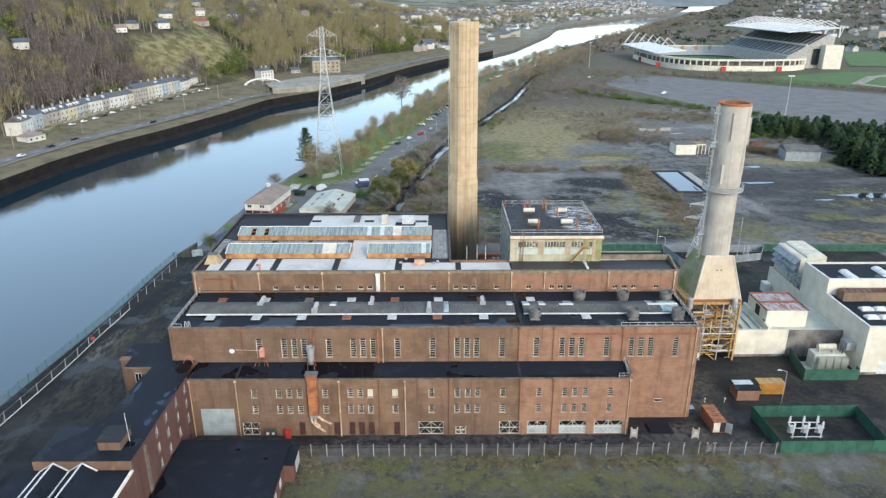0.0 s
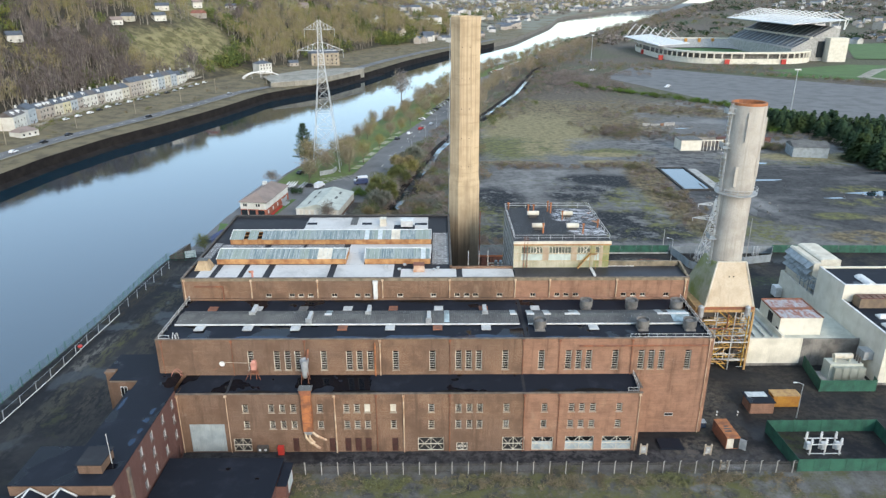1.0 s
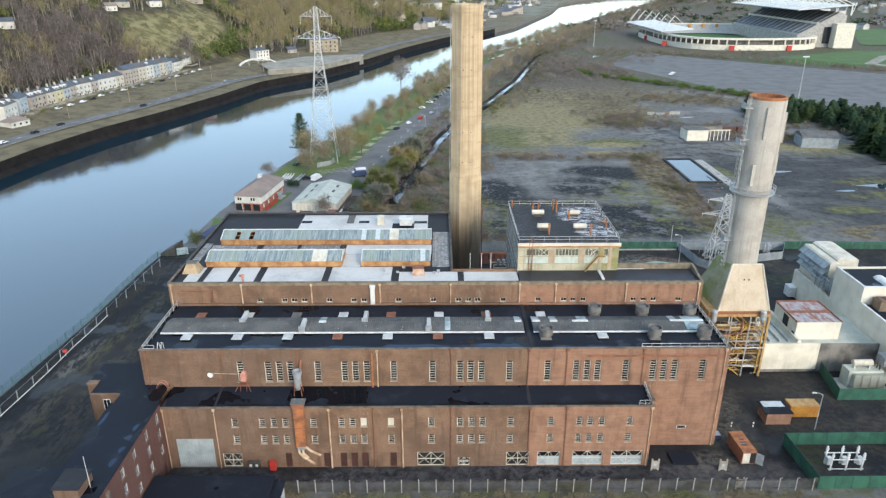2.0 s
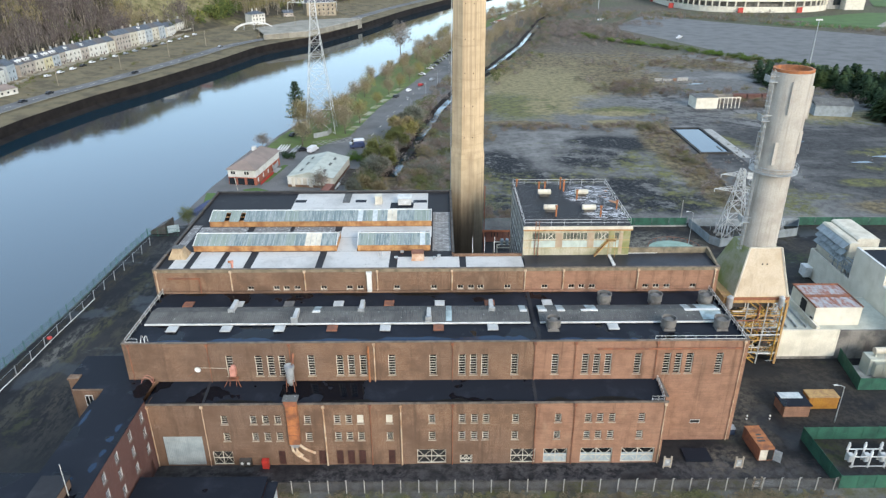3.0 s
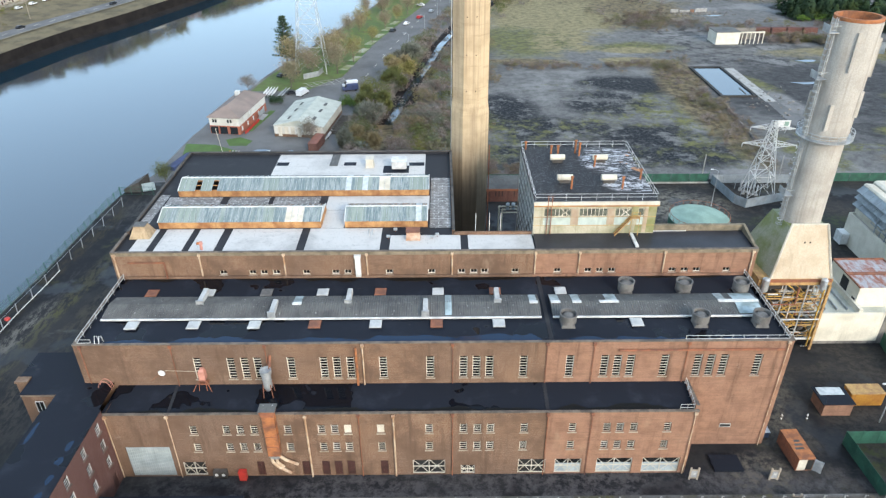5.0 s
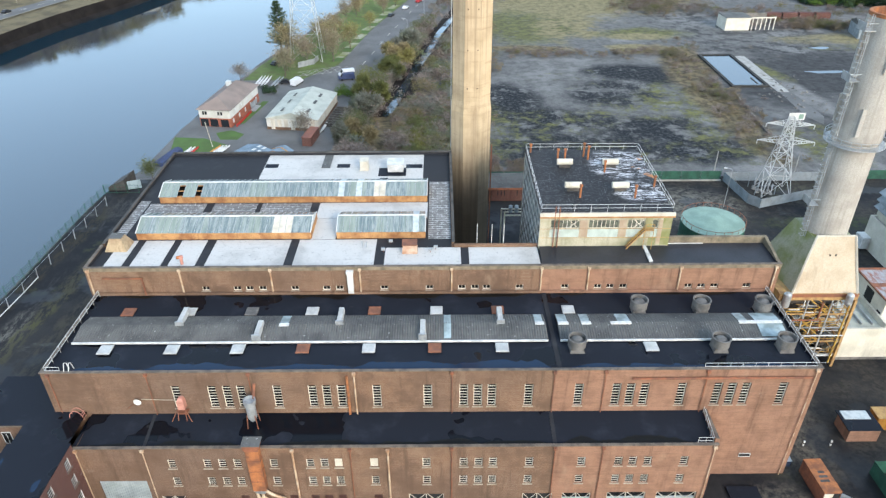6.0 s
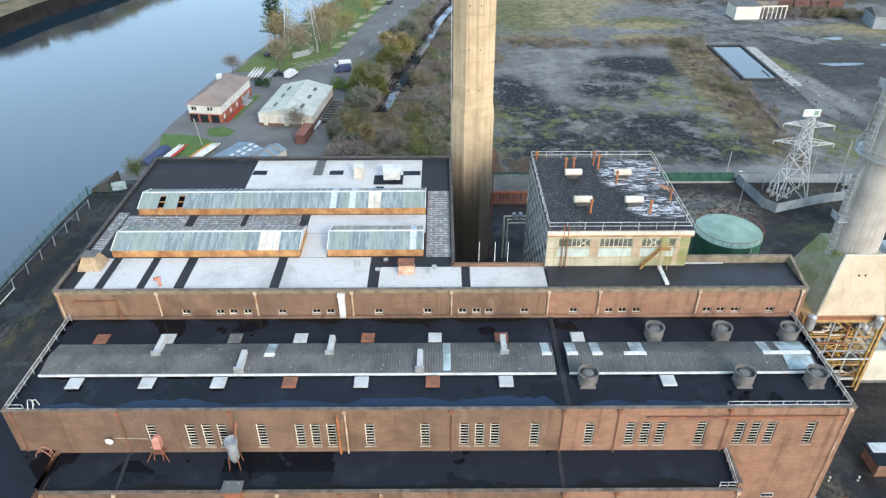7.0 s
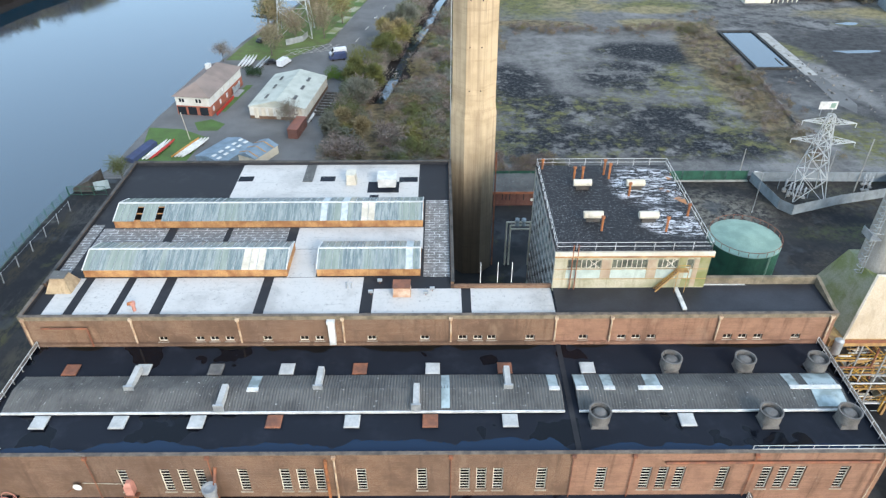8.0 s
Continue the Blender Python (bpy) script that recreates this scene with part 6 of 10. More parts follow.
def panel_fence(name, label, pts, h, mat, gap=2.5, base=0.0):
    f = thing(name, label, "fence")
    for (x0, y0), (x1, y1) in zip(pts, pts[1:]):
        n = max(1, round(math.hypot(x1 - x0, y1 - y0) / gap))
        for i in range(n):
            a = (x0 + (x1 - x0) * i / n, y0 + (y1 - y0) * i / n)
            b = (x0 + (x1 - x0) * (i + 1) / n, y0 + (y1 - y0) * (i + 1) / n)
            bm = bmesh.new()
            beam(bm, (*a, base), (*a, base + h + 0.15), 0.1)
            part("post", bm, mat, f)
            bm = bmesh.new()
            flat_panel(bm, (a[0] * 0.97 + b[0] * 0.03, a[1] * 0.97 + b[1] * 0.03), (a[0] * 0.03 + b[0] * 0.97, a[1] * 0.03 + b[1] * 0.97), h, 0.04, base + 0.05)
            part("panel", bm, mat, f)
    return f


panel_fence("green_fence", "green sheeted fence round the transformer", [(79.0, 136.0), (77.4, 126.0), (88.9, 126.0), (89.3, 127.8)], 2.6, "green_paint")
panel_fence("green_fence", "green sheeted fence round the switch compound", [(60.8, 101.5), (80.0, 101.6), (80.7, 112.7), (60.4, 112.6), (60.8, 101.5)], 2.5, "green_paint", 2.6)
panel_fence("grey_fence", "grey boarded fence round the pylon compound", [(75.2, 189.1), (87.0, 193.2), (99.3, 196.2), (103, 203), (71.6, 203.4), (73.2, 191.6), (75.2, 189.1)], 2.4, "mesh_blue", 3.0)
boxes("fence_kerb", "concrete", thing("yard_kerb", "pale concrete kerb along the far fence", "kerb"), (35, 71, 203.2, 203.6, 0.02, 0.35))
panel_fence("green_fence", "long green sheeted fence along the yard's far side", [(11.5, 204.4), (71, 204), (72, 206)], 2.4, "green_paint", 5.0)
panel_fence("green_fence", "long green sheeted fence along the yard's far side", [(103, 204), (160, 203)], 2.4, "green_paint", 5.0)
cg = thing("compound_switchgear", "grey insulators and steel frames inside the pylon compound", "switchgear", at=(84, 198, 0))
rnd = random.Random(9)
for i in range(14):
    x, y = rnd.choice(((rnd.uniform(-7, -3), rnd.uniform(-2.4, 3)), (rnd.uniform(7, 14), rnd.uniform(0.6, 4))))
    boxes("plinth", "concrete", cg, (x - 0.35, x + 0.35, y - 0.35, y + 0.35, 0.03, 0.4))
    bm = bmesh.new()
    lathe(bm, x, y, [(0.1, 0.4), (0.1, 1.6), (0.24, 1.7), (0.12, 1.9), (0.25, 2.1), (0.12, 2.3), (0.22, 2.5), (0.08, 2.9)], 8)
    part("insulator", bm, "galv", cg)
for y in (-2.2, 2.0):
    bm = bmesh.new()
    beam(bm, (-7.4, y, 2.4), (-2.6, y, 2.4), 0.12)
    beam(bm, (-7.4, y, 0.03), (-7.4, y, 2.4), 0.12)
    beam(bm, (-2.6, y, 0.03), (-2.6, y, 2.4), 0.12)
    part("frame", bm, "mesh_blue", cg)
sw = thing("switchgear", "pale switchgear frame with white insulators", "switchgear", at=(67.8, 106.8, 0))
for x in (-2.6, 0, 2.6):
    for y in (-0.9, 0.9):
        bm = bmesh.new()
        beam(bm, (x, y, 0), (x, y, 2.2), 0.2)
        part("post", bm, "white_metal", sw)
        bm = bmesh.new()
        lathe(bm, x, y, [(0.12, 2.2), (0.24, 2.4), (0.12, 2.55), (0.26, 2.75), (0.12, 2.9), (0.26, 3.1), (0.1, 3.3), (0.18, 3.5)], 10)
        part("insulator", bm, "white_metal", sw)
    boxes("box", "white_metal", sw, (x - 0.4, x + 0.4, -0.4, 0.4, 0.7, 2.0))
for y, z in ((-0.9, 0.3), (0.9, 2.2), (-0.9, 2.2)):
    bm = bmesh.new()
    beam(bm, (-3.0, y, z), (3.0, y, z), 0.13)
    part("rail", bm, "white_metal", sw)
cont = thing("rusted_cabin", "rusted orange cargo cabin with an open door", "container", at=(52.0, 110.2, 0), turn=3)
boxes("body", "rust", cont, (-1.2, 1.2, -2.7, 2.9, 0.15, 2.5))
boxes("roof", "orange_rust", cont, (-1.22, 1.22, -2.72, 2.92, 2.5, 2.58))
boxes("front_panel", "plant_cream", cont, (-1.1, 0.1, -2.76, -2.72, 0.3, 2.3))
boxes("opening", "dark_void", cont, (0.15, 1.1, -2.74, -2.72, 0.3, 2.3))
bm = bmesh.new()
flat_panel(bm, (1.2, -2.75), (2.1, -3.5), 2.1, 0.06, 0.25)
part("door", bm, "galv", cont)
boxes("roof_bars", "steel_dark", cont, *[(-0.8 + 0.22 * i, 0.5 + 0.1 * (i % 2), -1.0 + 0.72 * i, -0.62 + 0.72 * i, 2.58, 2.6) for i in range(3)])
for x in (53.2, 57.2):
    bo = thing("bollard", "black and white striped bollard in the yard", "bollard", "striped bollards", at=(x, 117.5, 0))
    for k in range(4):
        boxes("band", "white_metal" if k % 2 else "steel_dark", bo, (-0.1, 0.1, -0.1, 0.1, 0.03 + 0.3 * k, 0.33 + 0.3 * k))
pad = thing("plant_pad", "low black plinth beside the hall wall", "plinth")
boxes("slab", "bitumen", pad, (39.4, 43.6, 107.4, 110.3, 0.03, 0.4))
skip = thing("blue_bin", "small dark blue bin against the hall corner", "bin", at=(49.3, 114.5, 0))
boxes("body", "navy_paint", skip, (-0.5, 0.5, -0.6, 0.6, 0.03, 1.1))
boxes("lid", "galv", skip, (-0.55, 0.55, -0.65, 0.65, 1.1, 1.2))
hut2 = thing("brick_hut", "small brick hut with a dark flat roof and one pale sheet", "hut")
boxes("wall", "brick", hut2, (60.0, 64.5, 118.4, 122.0, 0, 2.4))
boxes("roof", "bitumen", hut2, (59.6, 64.7, 118.2, 122.3, 2.4, 2.54))
boxes("pale_sheet", "pale_sheet", hut2, (60.1, 64.0, 120.4, 122.1, 2.54, 2.6))
yc = thing("ochre_container", "ochre steel cargo container", "container")
side = boxes("side", "container_yellow", yc, (65.3, 70.6, 120.54, 122.8, 0.1, 2.5))
for i in range(24):
    x = 65.3 + 5.3 * i / 24
    boxes("rib", "container_yellow", side, (x, x + 0.12, 120.48, 120.54, 0.12, 2.47))
boxes("roof", "ochre", yc, (65.2, 70.7, 120.45, 122.9, 2.5, 2.57))


def street_lamp(x, y, h, label="tall grey lamp post with a curved arm", dx=-1.6, group="lamp posts"):
    l = thing("street_lamp", label, "lamp post", group, at=(x, y, 0))
    bm = bmesh.new()
    loft(bm, [[(r * math.cos(a), r * math.sin(a), z) for a in np.arange(8) * math.pi / 4] for r, z in ((0.11, 0), (0.1, 0.8), (0.055, h))])
    part("pole", bm, "galv", l)
    bm = bmesh.new()
    beam(bm, (0, 0, h - 0.05), (dx * 0.5, 0, h + 0.35), 0.09)
    beam(bm, (dx * 0.5, 0, h + 0.35), (dx, 0, h + 0.4), 0.09)
    part("arm", bm, "galv", l)
    boxes("head", "white_metal", l, (dx - 0.35, dx + 0.35, -0.14, 0.14, h + 0.35, h + 0.48))


street_lamp(68.3, 116.9, 7.5)
street_lamp(67.1, 190.0, 9.6)
for x, y, h in ((93.0, 198.5, 13), (70, 206, 7), (90, 205, 7)):
    p = thing("pole", "thin timber pole beside the compound", "pole", "timber poles", at=(x, y, 0))
    bm = bmesh.new()
    lathe(bm, 0, 0, [(0.16, 0), (0.1, h)], 8)
    part("shaft", bm, "concrete", p)
for x, y in ((47.2, 106.0), (48.2, 101.6), (35.9, 106.2)):
    g = thing("small_gate_frame", "pale concrete gate frame with a white notice", "gate", "gate frames", at=(x, y, 0))
    for dx in (-0.55, 0.55):
        boxes("post", "parapet_sill", g, (dx - 0.11, dx + 0.11, -0.11, 0.11, 0, 2.3))
    for z in (0.25, 1.75):
        boxes("crossbar", "parapet_sill", g, (-0.44, 0.44, -0.08, 0.08, z, z + 0.16))
    boxes("leaf", "galv", g, (-0.42, 0.42, -0.03, 0.03, 0.42, 1.74))
    boxes("notice", "white_metal", g, (-0.2, 0.2, -0.08, -0.04, 1.0, 1.35))
rb = thing("red_bin", "bright red bin against the brick wall", "bin")
boxes("body", "red_paint", rb, (-28.4, -27.4, 106.5, 107.2, 0.03, 1.5))
boxes("lid", "red_paint", rb, (-28.45, -27.35, 106.45, 107.25, 1.5, 1.6))
for x in (-31.6, -30.6):
    ac = thing("wall_unit", "dark air conditioning unit with a white fan face", "air unit", "wall units")
    boxes("body", "steel_dark", ac, (x - 0.45, x + 0.45, 106.7, 107.35, 0.4, 1.6))
    bm = bmesh.new()
    barrel(bm, (x, 106.66, 1.0), (x, 106.7, 1.0), 0.25, 14)
    part("fan", bm, "white_metal", ac)

# front fence: concrete posts, rails and steel pales
fence = thing("yard_fence", "steel pale fence on concrete posts before the works", "fence")
X = np.arange(-25.4, 60.6, 2.75)
for x in X:
    bm = bmesh.new()
    beam(bm, (x, 101.2, 0), (x, 101.2, 2.5), 0.13)
    beam(bm, (x, 101.2, 2.45), (x, 100.8, 2.9), 0.1)
    part("post", bm, "concrete", fence)
for z in (0.5, 2.0):
    bm = bmesh.new()
    beam(bm, (-25.4, 101.3, z), (60.6, 101.3, z), 0.07)
    part("rail", bm, "steel_dark", fence)
bm = bmesh.new()
for x in np.arange(-25.3, 60.5, 0.16):
    box(bm, x, x + 0.045, 101.32, 101.34, 0.05, 2.3)
tagged(part("fence_infill", bm, "steel_dark", fence), kind="stuff")
# quay fences
quay = thing("quay_fence", "green mesh fence along the quay edge", "fence")
qy = np.arange(60, 200, 3.0)
for y in qy:
    x = south_bank(y) + 0.6
    bm = bmesh.new()
    beam(bm, (x, y, 0), (x, y, 2.5), 0.1)
    part("post", bm, "green_paint", quay)
bm = bmesh.new()
for y in np.arange(60, 200, 0.3):
    x = south_bank(y) + 0.6
    box(bm, x - 0.01, x + 0.01, y, y + 0.05, 0.1, 2.2)
tagged(part("fence_mesh", bm, "green_paint", quay), kind="stuff")
inner = thing("quay_rail", "pale pipe rail between thin grey posts inside the quay", "fence")
rail_x = lambda y: float(np.interp(y, (60, 111, 121, 134, 147, 157, 166, 196), (-85.5, -83.2, -82.4, -81.5, -81.2, -80.5, -80.2, -78.6)))
for y in np.arange(62, 194, 5.0):
    bm = bmesh.new()
    beam(bm, (rail_x(y), y, 0), (rail_x(y) + 0.2, y, 2.5), 0.13)
    part("post", bm, "galv", inner)
for y in np.arange(62, 162, 5.0):
    bm = bmesh.new()
    barrel(bm, (rail_x(y) + 0.15, y, 0.4), (rail_x(y + 5) + 0.15, y + 5, 0.4), 0.09)
    part("pipe", bm, "white_metal", inner)
for y in np.arange(62, 189, 5.0):
    bm = bmesh.new()
    beam(bm, (rail_x(y) + 0.2, y, 2.3), (rail_x(y + 5) + 0.2, y + 5, 2.3), 0.04)
    part("wire", bm, "galv", inner)
ring = thing("lifebuoy_box", "orange lifebuoy holder on the quay rail", "lifebuoy", at=(-81.0, 143.6, 0))
boxes("post", "galv", ring, (-0.05, 0.05, -0.05, 0.05, 0.03, 1.6))
bm = bmesh.new()
lathe(bm, 0, 0, [(0.45, 1.15), (0.55, 1.35), (0.45, 1.6), (0.1, 1.62)], 16)
part("holder", bm, "red_paint", ring)
for x, y in ((-56.2, 108), (-57.4, 103.5), (-58.4, 99), (-60.2, 93.5)):
    bo = thing("bollard", "small pale concrete bollard in the yard", "bollard", "yard bollards", at=(x, y, 0))
    boxes("shaft", "concrete", bo, (-0.12, 0.12, -0.12, 0.12, 0.03, 1.1))
    boxes("cap", "white_metal", bo, (-0.14, 0.14, -0.14, 0.14, 1.1, 1.2))
lad = thing("roof_ladder", "curved rusted ladder rails over the annex parapet", "ladder", at=(-46.4, 112.0, 12.6))
for v in (-0.3, 0.3):
    bm = bmesh.new()
    pts = [(-0.9 * math.cos(a), v, 1.5 * math.sin(a)) for a in np.linspace(0, math.pi, 9)]
    for p, q in zip(pts, pts[1:]):
        beam(bm, p, q, 0.07)
    part("stile", bm, "pinkish", lad)
for i in range(3):
    boxes("rung", "pinkish", lad, (0.84, 0.9, -0.3, 0.3, 0.2 + 0.4 * i, 0.26 + 0.4 * i))
shed = thing("quay_shed", "small dark lean-to with a pale blue side at the quay end", "shed")
bm = bmesh.new()
loft(bm, [[(-81.6, 200.0, 0.03), (-77.4, 200.0, 0.03), (-76.4, 204.6, 0.03), (-80.0, 204.6, 0.03)], [(-81.6, 200.0, 0.9), (-77.4, 200.0, 2.9), (-76.4, 204.6, 3.4), (-80.0, 204.6, 1.4)]])
part("body", bm, "steel_dark", shed)
bm = bmesh.new()
flat_panel(bm, (-76.9, 200.4), (-74.0, 201.6), 2.2, 0.08, 0.05)
part("side_sheet", bm, "roof_sheet", shed)
endf = thing("quay_gate", "green mesh fence closing the quay end", "fence")
for i in range(4):
    bm = bmesh.new()
    beam(bm, (-81.8 + 2.8 * i, 198.4, 0), (-81.8 + 2.8 * i, 198.4, 2.4), 0.09)
    part("post", bm, "green_paint", endf)
for z in (0.3, 1.3, 2.3):
    bm = bmesh.new()
    beam(bm, (-81.8, 198.4, z), (-73.4, 198.4, z), 0.06)
    part("rail", bm, "green_paint", endf)

# ---- red brick wing, low building ----
wing = thing("brick_wing", "dark red brick wing with steel windows and a flat black roof", "building")
wy = [105.5, 101.3, 96.8, 92.8]
holes = [(y - 0.55, y + 0.55, z - 0.85, z + 0.85) for y in wy for z in (11.3, 8.4, 5.3)] + [(96.2, 97.4, 0.05, 2.6), (105.0, 106.2, 0.05, 2.6)]
bm = bmesh.new()
pierced(bm, 83.8, 107.35, 0, 12.9, 0, 0.35, holes)
bmesh.ops.transform(bm, matrix=Matrix(((0, -1, 0, -45.2), (1, 0, 0, 0), (0, 0, 1, 0), (0, 0, 0, 1))), verts=bm.verts)
part("east_wall", bm, "brick_red", wing)
boxes("rear_wall", "brick", wing, (-53.0, -45.55, 107.0, 107.35, 0, 12.9))
boxes("front_wall", "brick", wing, (-59.6, -45.2, 83.4, 83.8, 0, 12.9))
boxes("west_wall", "brick", wing, (-53.0, -52.6, 92.0, 107.0, 0, 12.9), (-59.6, -52.6, 91.6, 92.0, 0, 12.9), (-59.6, -59.2, 83.8, 91.6, 0, 12.9))
boxes("roof", "bitumen", wing, (-53.05, -45.15, 83.35, 107.4, 12.9, 13.0), (-59.65, -53.05, 83.35, 92.05, 12.9, 13.0))
for y in wy:
    for z in (11.3, 8.4, 5.3):
        bm = bmesh.new()
        pierced(bm, y - 0.55, y + 0.55, z - 0.85, z + 0.85, 0, 0.08, [(y - 0.45, y + 0.45, z - 0.79 + 0.41 * j, z - 0.79 + 0.41 * j + 0.35) for j in range(4)])
        bmesh.ops.transform(bm, matrix=Matrix(((0, -1, 0, -45.3), (1, 0, 0, 0), (0, 0, 1, 0), (0, 0, 0, 1))), verts=bm.verts)
        w = part("window", bm, "white_metal", wing)
        boxes("pane", "glass", w, (-45.36, -45.34, y - 0.5, y + 0.5, z - 0.8, z + 0.8))
        boxes("sill", "coping", w, (-45.25, -45.08, y - 0.65, y + 0.65, z - 0.98, z - 0.86))
for y in (96.8, 105.6):
    boxes("door", "door_paint", wing, (-45.4, -45.34, y - 0.6, y + 0.6, 0.05, 2.6))
boxes("pilaster", "coping", wing, (-45.2, -44.9, 87.6, 88.3, 0, 12.2))
stair = thing("stair_block", "brown brick stair block with a flat black roof beside the hall", "building")
boxes("wall", "brick", stair, (-57.6, -49.7, 110.6, 119.4, 0, 12.9), (-59.4, -57.6, 112.9, 119.4, 0, 12.9), (-52.6, -49.7, 107.4, 110.6, 0, 12.5))
boxes("roof", "bitumen", stair, (-57.65, -49.65, 110.4, 119.45, 12.9, 12.98), (-59.45, -57.65, 113.9, 119.45, 12.9, 12.98), (-52.6, -45.5, 107.4, 110.4, 12.85, 12.98), (-49.65, -45.5, 110.4, 112.7, 12.85, 12.98))
boxes("corner_pier", "brick", stair, (-59.5, -57.66, 112.7, 113.9, 12.9, 13.2))
boxes("coping", "coping", stair, (-57.64, -53.0, 110.52, 110.6, 12.5, 12.9))
w = boxes("window", "white_metal", stair, (-56.0, -54.8, 110.54, 110.59, 9.6, 11.6))
boxes("pane", "glass", w, (-55.9, -55.45, 110.5, 110.54, 9.7, 11.5), (-55.35, -54.9, 110.5, 110.54, 9.7, 11.5))
for k, (x, y, rx, ry) in enumerate(((-46.4, 101.0, 0.4, 1.0), (-46.5, 98.6, 0.5, 0.7), (-46.4, 95.8, 0.4, 0.8), (-46.5, 93.0, 0.5, 0.9), (-52.3, 103.2, 0.3, 2.0), (-49.2, 91.0, 1.1, 0.35))):
    bm = bmesh.new()
    bm.faces.new([bm.verts.new((x + rx * math.cos(a) * (1 + 0.5 * noise.noise((math.cos(a) * 1.3, math.sin(a) * 1.3, k))), y + ry * math.sin(a) * (1 + 0.5 * noise.noise((math.cos(a) * 1.3, math.sin(a) * 1.3, k + 30))), 13.005)) for a in np.arange(22) * math.pi / 11])
    part("rain_pool", bm, "roof_pool", wing)
pent = thing("roof_penthouse", "small brick roof hut with a dull felt top", "hut")
boxes("wall", "brick", pent, (-50.9, -47.6, 85.8, 89.6, 13.0, 14.5))
boxes("roof", "bitumen_dry", pent, (-51.1, -47.4, 85.6, 89.8, 14.5, 14.65))
bm = bmesh.new()
beam(bm, (-47.2, 88.0, 12.8), (-47.6, 88.6, 17.6), 0.1)
part("pole", bm, "galv", pent)
low = thing("low_workshop", "low brick workshop with a wide black flat roof", "building")
boxes("wall", "brick_red", low, (-44.6, -26.0, 58, 100.4, 0, 3.85), (-26.0, -24.4, 94.5, 99.8, 0, 3.4))
boxes("roof", "bitumen", low, (-44.8, -25.8, 58, 100.6, 3.85, 4.05), (-25.8, -24.2, 94.3, 100, 3.4, 3.6))
for y in (91.5, 88.0):
    boxes("window", "white_metal", low, (-25.98, -25.92, y - 0.6, y + 0.6, 1.4, 2.8))
boxes("end_panel", "pale_sheet", low, (-24.36, -24.3, 96, 99, 0.8, 3.2))
near = thing("sawtooth_workshop", "dark flat-roofed workshop with two low ridged roofs edged in white", "building")
boxes("wall", "brick_red", near, (-62.0, -45.0, 50, 83.2, 0, 11.2))
boxes("flat_roof", "bitumen", near, (-62.0, -45.3, 50, 83.2, 11.2, 11.4))
boxes("edge_strip", "window_paint", near, (-45.3, -44.9, 50, 83.2, 11.2, 11.5))
for x in (-58.4, -54.2):
    bm = bmesh.new()
    loft(bm, [[(x, y, 11.4), (x + 4.1, y, 11.4), (x + 2.05, y, 12.75)] for y in (50, 83.0)])
    part("ridge_roof", bm, "bitumen", near)
    for s in (0, 4.1):
        bm = bmesh.new()
        beam(bm, (x + s, 83.05, 11.45), (x + 2.05, 83.05, 12.82), 0.22, 0.12)
        part("barge_board", bm, "white_metal", near)
    for s, z in ((0, 11.48), (2.05, 12.82)):
        bm = bmesh.new()
        beam(bm, (x + s, 50, z), (x + s, 83, z), 0.22, 0.1)
        part("flashing", bm, "white_metal", near)
shedl = thing("open_shed", "dark open-sided shed of timber posts beside the wing", "shed")
boxes("roof", "bitumen", shedl, (-74, -62.6, 60, 84, 7.0, 7.3))
for y in (62, 68, 74, 80, 83.5):
    boxes("post", "steel_dark", shedl, (-63.0, -62.7, y, y + 0.3, 0, 7.0))

# ---- roads, lawns and hard standing ----
M["grass"] = worn("winter_grass", (0.12, 0.18, 0.045), (0.1, 0.11, 0.042), 0.3, rough=0.95, fine=2)
M["lawn"] = worn("mown_lawn", (0.085, 0.155, 0.038), (0.07, 0.11, 0.034), 0.3, rough=0.95, fine=2)
M["field_grass"] = worn("dull_field_grass", (0.085, 0.15, 0.045), (0.065, 0.11, 0.036), 0.08, rough=0.95, fine=0.5)
M["verge"] = worn("brown_verge", (0.13, 0.11, 0.055), (0.085, 0.075, 0.045), 0.15, rough=0.95, fine=1)
M["road"] = worn("pale_asphalt", (0.16, 0.158, 0.155), (0.105, 0.103, 0.1), 0.1, rough=0.85)
M["quay_pale"] = worn("pale_quay_wall", (0.34, 0.315, 0.26), (0.2, 0.185, 0.15), 0.12, rough=0.9, streak=0.5)
M["hall_white"] = worn("white_house_render", (0.66, 0.65, 0.6), (0.52, 0.5, 0.44), 0.3)
M["render_a"] = worn("cream_house_render", (0.56, 0.52, 0.42), (0.44, 0.4, 0.32), 0.3)
M["render_b"] = worn("grey_house_render", (0.42, 0.38, 0.33), (0.32, 0.28, 0.24), 0.3)
M["render_c"] = worn("yellow_house_render", (0.6, 0.54, 0.35), (0.48, 0.43, 0.28), 0.3)
M["render_d"] = worn("blue_house_render", (0.42, 0.46, 0.48), (0.34, 0.37, 0.39), 0.3)
M["roof_red"] = worn("red_roof_tile", (0.30, 0.12, 0.08), (0.2, 0.09, 0.07), 0.3)
M["roof_brown"] = worn("brown_roof_tile", (0.27, 0.21, 0.18), (0.19, 0.15, 0.13), 0.2)
M["stone_wall"] = worn("buff_stone", (0.38, 0.32, 0.23), (0.25, 0.21, 0.16), 0.3)
M["club_brick"] = worn("orange_red_brick", (0.4, 0.13, 0.075), (0.24, 0.085, 0.055), 0.5)
M["car_white"] = worn("white_car_paint", (0.75, 0.76, 0.77), (0.65, 0.66, 0.67), 0.5, rough=0.3)
M["car_dark"] = worn("dark_car_paint", (0.03, 0.033, 0.04), (0.02, 0.022, 0.03), 0.5, rough=0.3)
